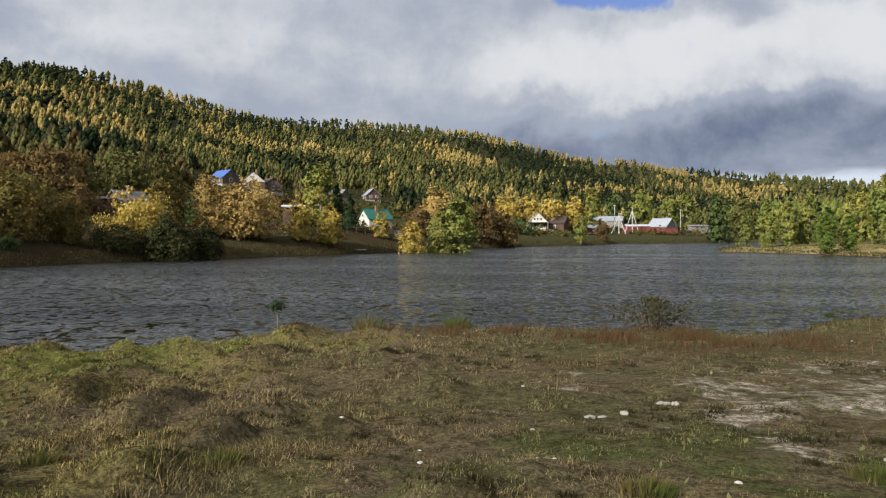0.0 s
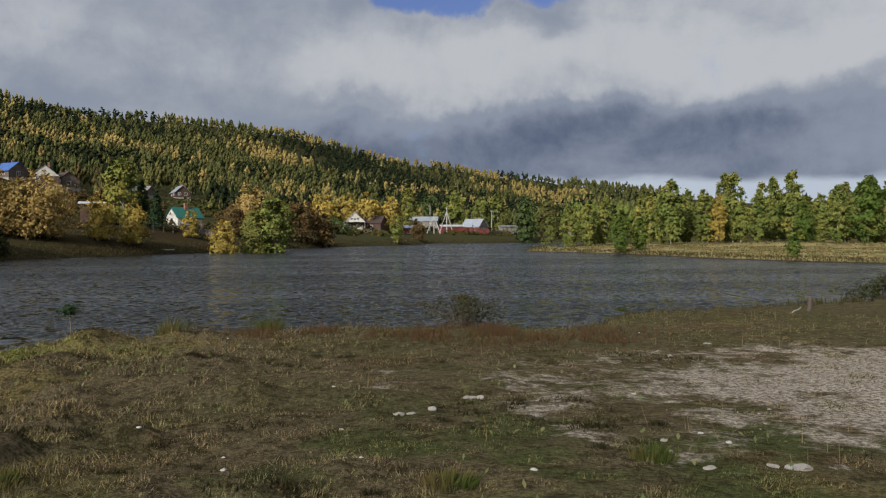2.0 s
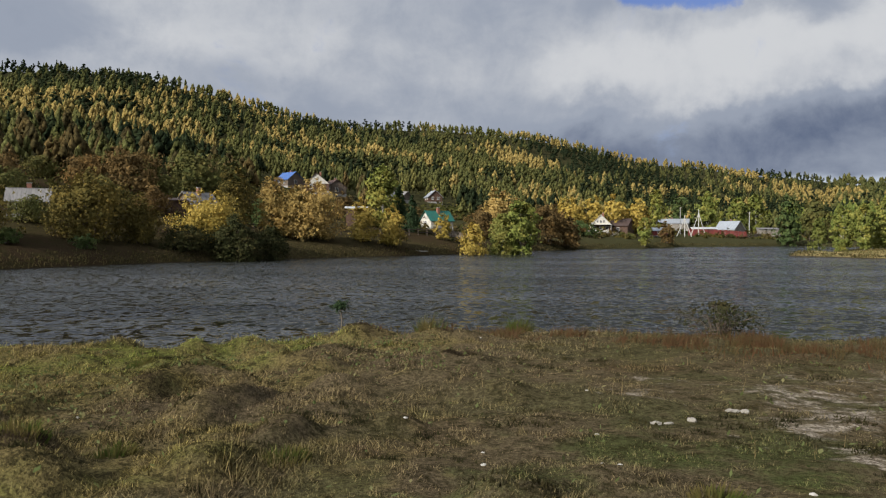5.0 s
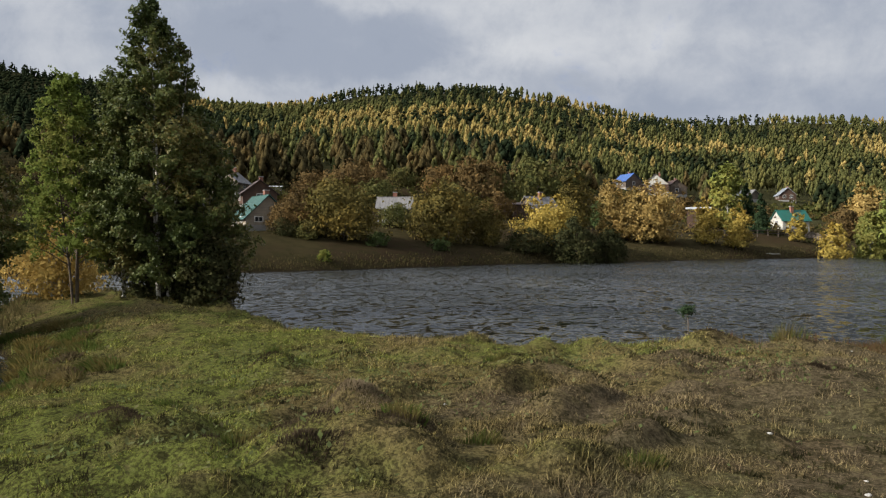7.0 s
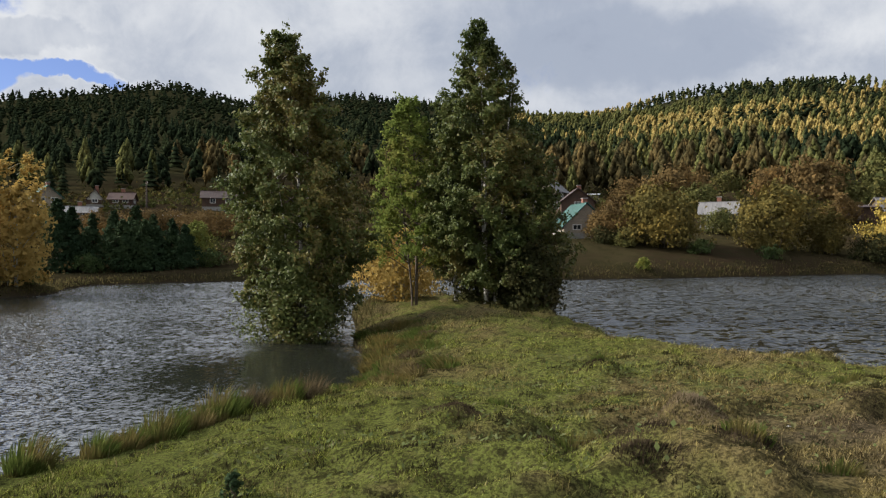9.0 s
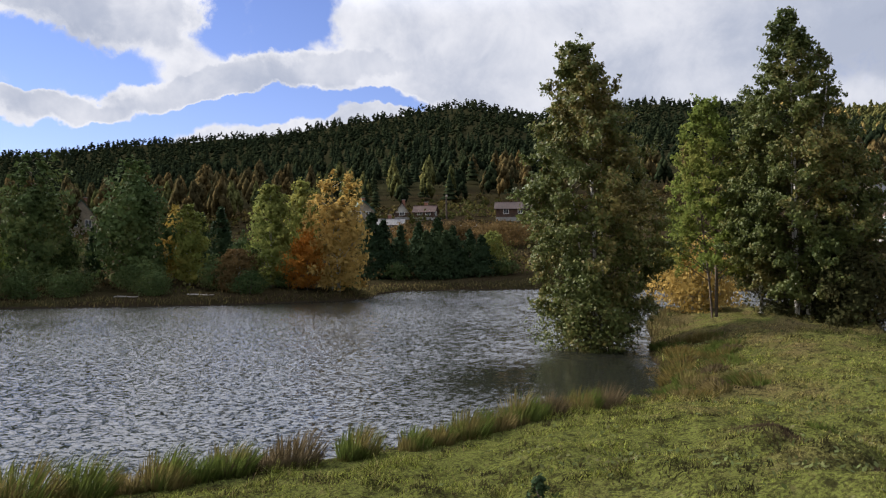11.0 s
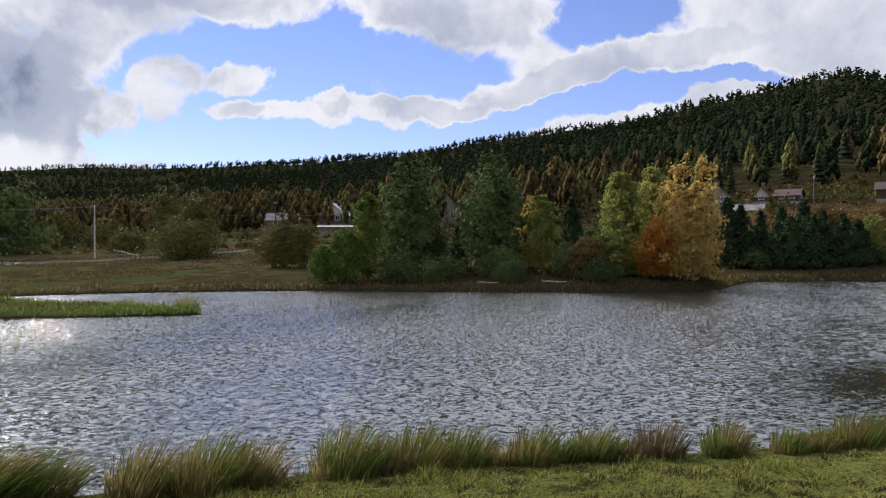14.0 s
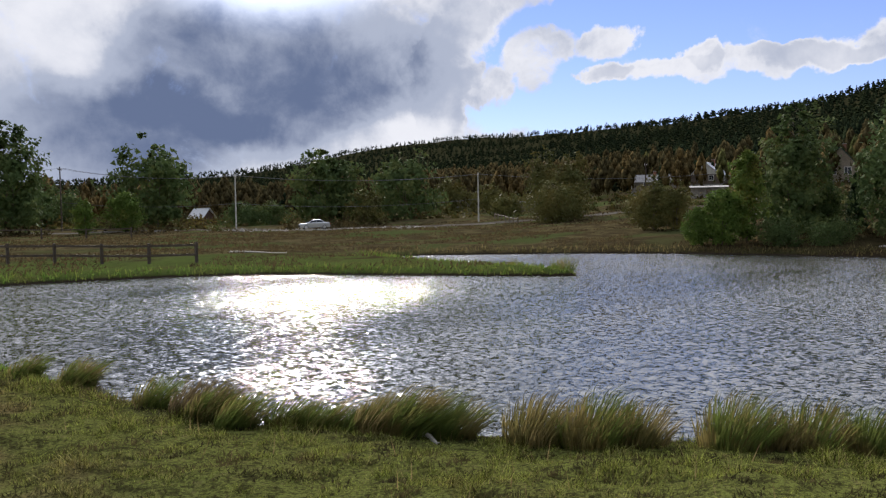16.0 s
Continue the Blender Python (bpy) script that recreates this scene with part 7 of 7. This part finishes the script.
def strew_gravel():
    rng = np.random.default_rng(29)
    n = 9000
    x, y = rng.uniform(0.5, 18, n), rng.uniform(5.0, 16.5, n)
    ring = np.hypot((x - 9.6) * 0.122, (y - 10.6) * 0.205)
    keep = (vnoise(x, y, 0.9, 71) * 0.5 + rng.uniform(0, 0.6, n) > ring - 0.05)
    x, y = x[keep], y[keep]
    z = ground_z(x, y)
    base = np.array([(1, 0, 0), (0, 1, 0), (-1, 0, 0), (0, -1, 0), (0, 0, 0.7), (0, 0, -0.5)], float)
    tri = np.array([(0, 1, 4), (1, 2, 4), (2, 3, 4), (3, 0, 4), (1, 0, 5), (2, 1, 5), (3, 2, 5), (0, 3, 5)])
    s = 0.010 * np.exp(rng.normal(0.0, 0.55, len(x)))
    v = base[None] * (s[:, None, None] * rng.uniform(0.6, 1.5, (len(x), 6, 1)))
    a = rng.uniform(0, 6.3, len(x))[:, None]
    v = np.stack([v[..., 0] * np.cos(a) - v[..., 1] * np.sin(a) + x[:, None], v[..., 0] * np.sin(a) + v[..., 1] * np.cos(a) + y[:, None], v[..., 2] + z[:, None] + 0.003], -1)
    ob = new("gravel", mesh_np("gravel", v.reshape(-1, 3), (tri[None] + np.arange(len(x))[:, None, None] * 6).reshape(-1, 3), M_STONE))
    tagged(ob, "loose pale gravel on the trodden patch", "gravel", kind="stuff")


strew_gravel()


# ---- sapling, shrub, stump, drift wood ----
def sapling(x, y, high):
    rng = np.random.default_rng(31)
    top = new("pine_sapling")
    top.matrix_world = pose(x, y, gz(x, y))
    tagged(top, "spindly young pine with a bare stem and bushy tip", "sapling")
    t = np.linspace(0, 1, 6)
    part("stem", mesh_np("stem", *tube(np.stack([0.05 * np.sin(3 * t), 0.03 * t, t * high - 0.05], -1), 0.010 * (1 - 0.5 * t) + 0.006, 6), M_WOOD, True), top)
    c = rng.normal(size=(420, 3)) * [0.065, 0.065, 0.06] + [0.02, 0.03, high * 0.96]
    side = rng.normal(size=(120, 3)) * [0.10, 0.05, 0.03] + [-0.02, 0.03, high * 0.92]
    part("needles", mesh_np("needles", *cards(rng, np.concatenate([c, side]), 0.03), L_NEEDLE), top)


sapling(-7.3, 18.3, 0.84)
tree_thing(SEDGE, "twiggy", 1.65, 20.3, 0.82, 1.9, 0.034, 1400, "", 6, (0, 0), "waterside_shrub", "dark leafy shrub on the brow of the bank", low=0.02)
tree_thing(SEDGE, "thicket", 17.6, 28.4, 1.0, 2.6, 0.05, 1500, "", 5, (0, 0), "waterside_shrub", "brown-green bush on the brow of the bank", low=0.0)
tree_thing(SEDGE, "spruce", -7.76, 2.02, 0.32, 0.34, 0.02, 500, "", 1, (0, 0), "spruce_seedling", "tiny dark spruce seedling in the grass", low=0.02)
tree_thing(SEDGE, "spruce", -6.6, 11.6, 0.25, 0.25, 0.02, 260, "", 1, (0, 0), "spruce_seedling", "tiny dark spruce seedling in the grass", low=0.02)

stump = new("stump")
stump.matrix_world = pose(11.9, 22.6, gz(11.9, 22.6))
tagged(stump, "weathered grey tree stump on the bank", "stump")
part("stem", mesh_np("stem", *tube([(0, 0, -0.1), (0, 0, 0.08), (0.01, 0, 0.3), (0.03, 0, 0.42), (0.03, 0, 0.43)], [0.10, 0.07, 0.06, 0.05, 0.01], 9), M_POST, True), stump)


def log_thing(x, y, turn, length, thick, label, mat, tilt=0.0):
    t = np.linspace(0, 1, 7)
    path = np.stack([(t - 0.5) * length, 0.05 * length * np.sin(4 * t), 0.02 * np.sin(7 * t) + tilt * t * length], -1)
    ob = new("driftwood", mesh_np("driftwood", *tube(path, thick * (1 - 0.5 * t), 7), mat, True))
    ob.matrix_world = pose(x, y, max(gz(x, y), 0) + thick * 0.6, 0, 0, turn)
    tagged(ob, label, "driftwood", "driftwood")


M_PALE = painted("bleached_wood", (0.36, 0.33, 0.28), (0.24, 0.22, 0.19), 5)
log_thing(-6.95, -6.75, 70, 0.5, 0.035, "short bleached stick at the water's edge", M_PALE)
log_thing(11.2, 22.0, 30, 0.4, 0.018, "bleached forked stick on the bank", M_PALE, 0.35)
log_thing(-53.9, -8.4, 80, 1.8, 0.06, "bleached log lying on the point's shore", M_PALE)
log_thing(-53.6, -13.0, 95, 1.5, 0.06, "bleached log lying on the point's shore", M_PALE)
log_thing(-36.5, 127.0, 40, 2.6, 0.14, "bleached log on the far waterline", M_PALE)
log_thing(-29.8, -44.5, 100, 5.5, 0.07, "fallen pale fence rail lying in the meadow", M_PALE)


def strew_rubble():
    """Broken stones along the near side of the far road."""
    rng = np.random.default_rng(41)
    n = 260
    along, off = rng.normal(2, 9, n), 2.2 + np.abs(rng.normal(0, 1.6, n))
    x, y = -71.0 - 0.738 * along + 0.675 * off, -92.6 + 0.675 * along + 0.738 * off
    base = np.array([(1, 0, 0), (0, 1, 0), (-1, 0, 0), (0, -1, 0), (0, 0, 0.7), (0, 0, -0.5)], float)
    tri = np.array([(0, 1, 4), (1, 2, 4), (2, 3, 4), (3, 0, 4), (1, 0, 5), (2, 1, 5), (3, 2, 5), (0, 3, 5)])
    s = 0.13 * np.exp(rng.normal(0.0, 0.5, n))
    v = base[None] * (s[:, None, None] * rng.uniform(0.6, 1.5, (n, 6, 1))) + np.stack([x, y, ground_z(x, y) + 0.03], -1)[:, None]
    ob = new("rubble", mesh_np("rubble", v.reshape(-1, 3), (tri[None] + np.arange(n)[:, None, None] * 6).reshape(-1, 3), M_STONE))
    tagged(ob, "pale broken stones beside the far road", "rubble", kind="stuff")


strew_rubble()
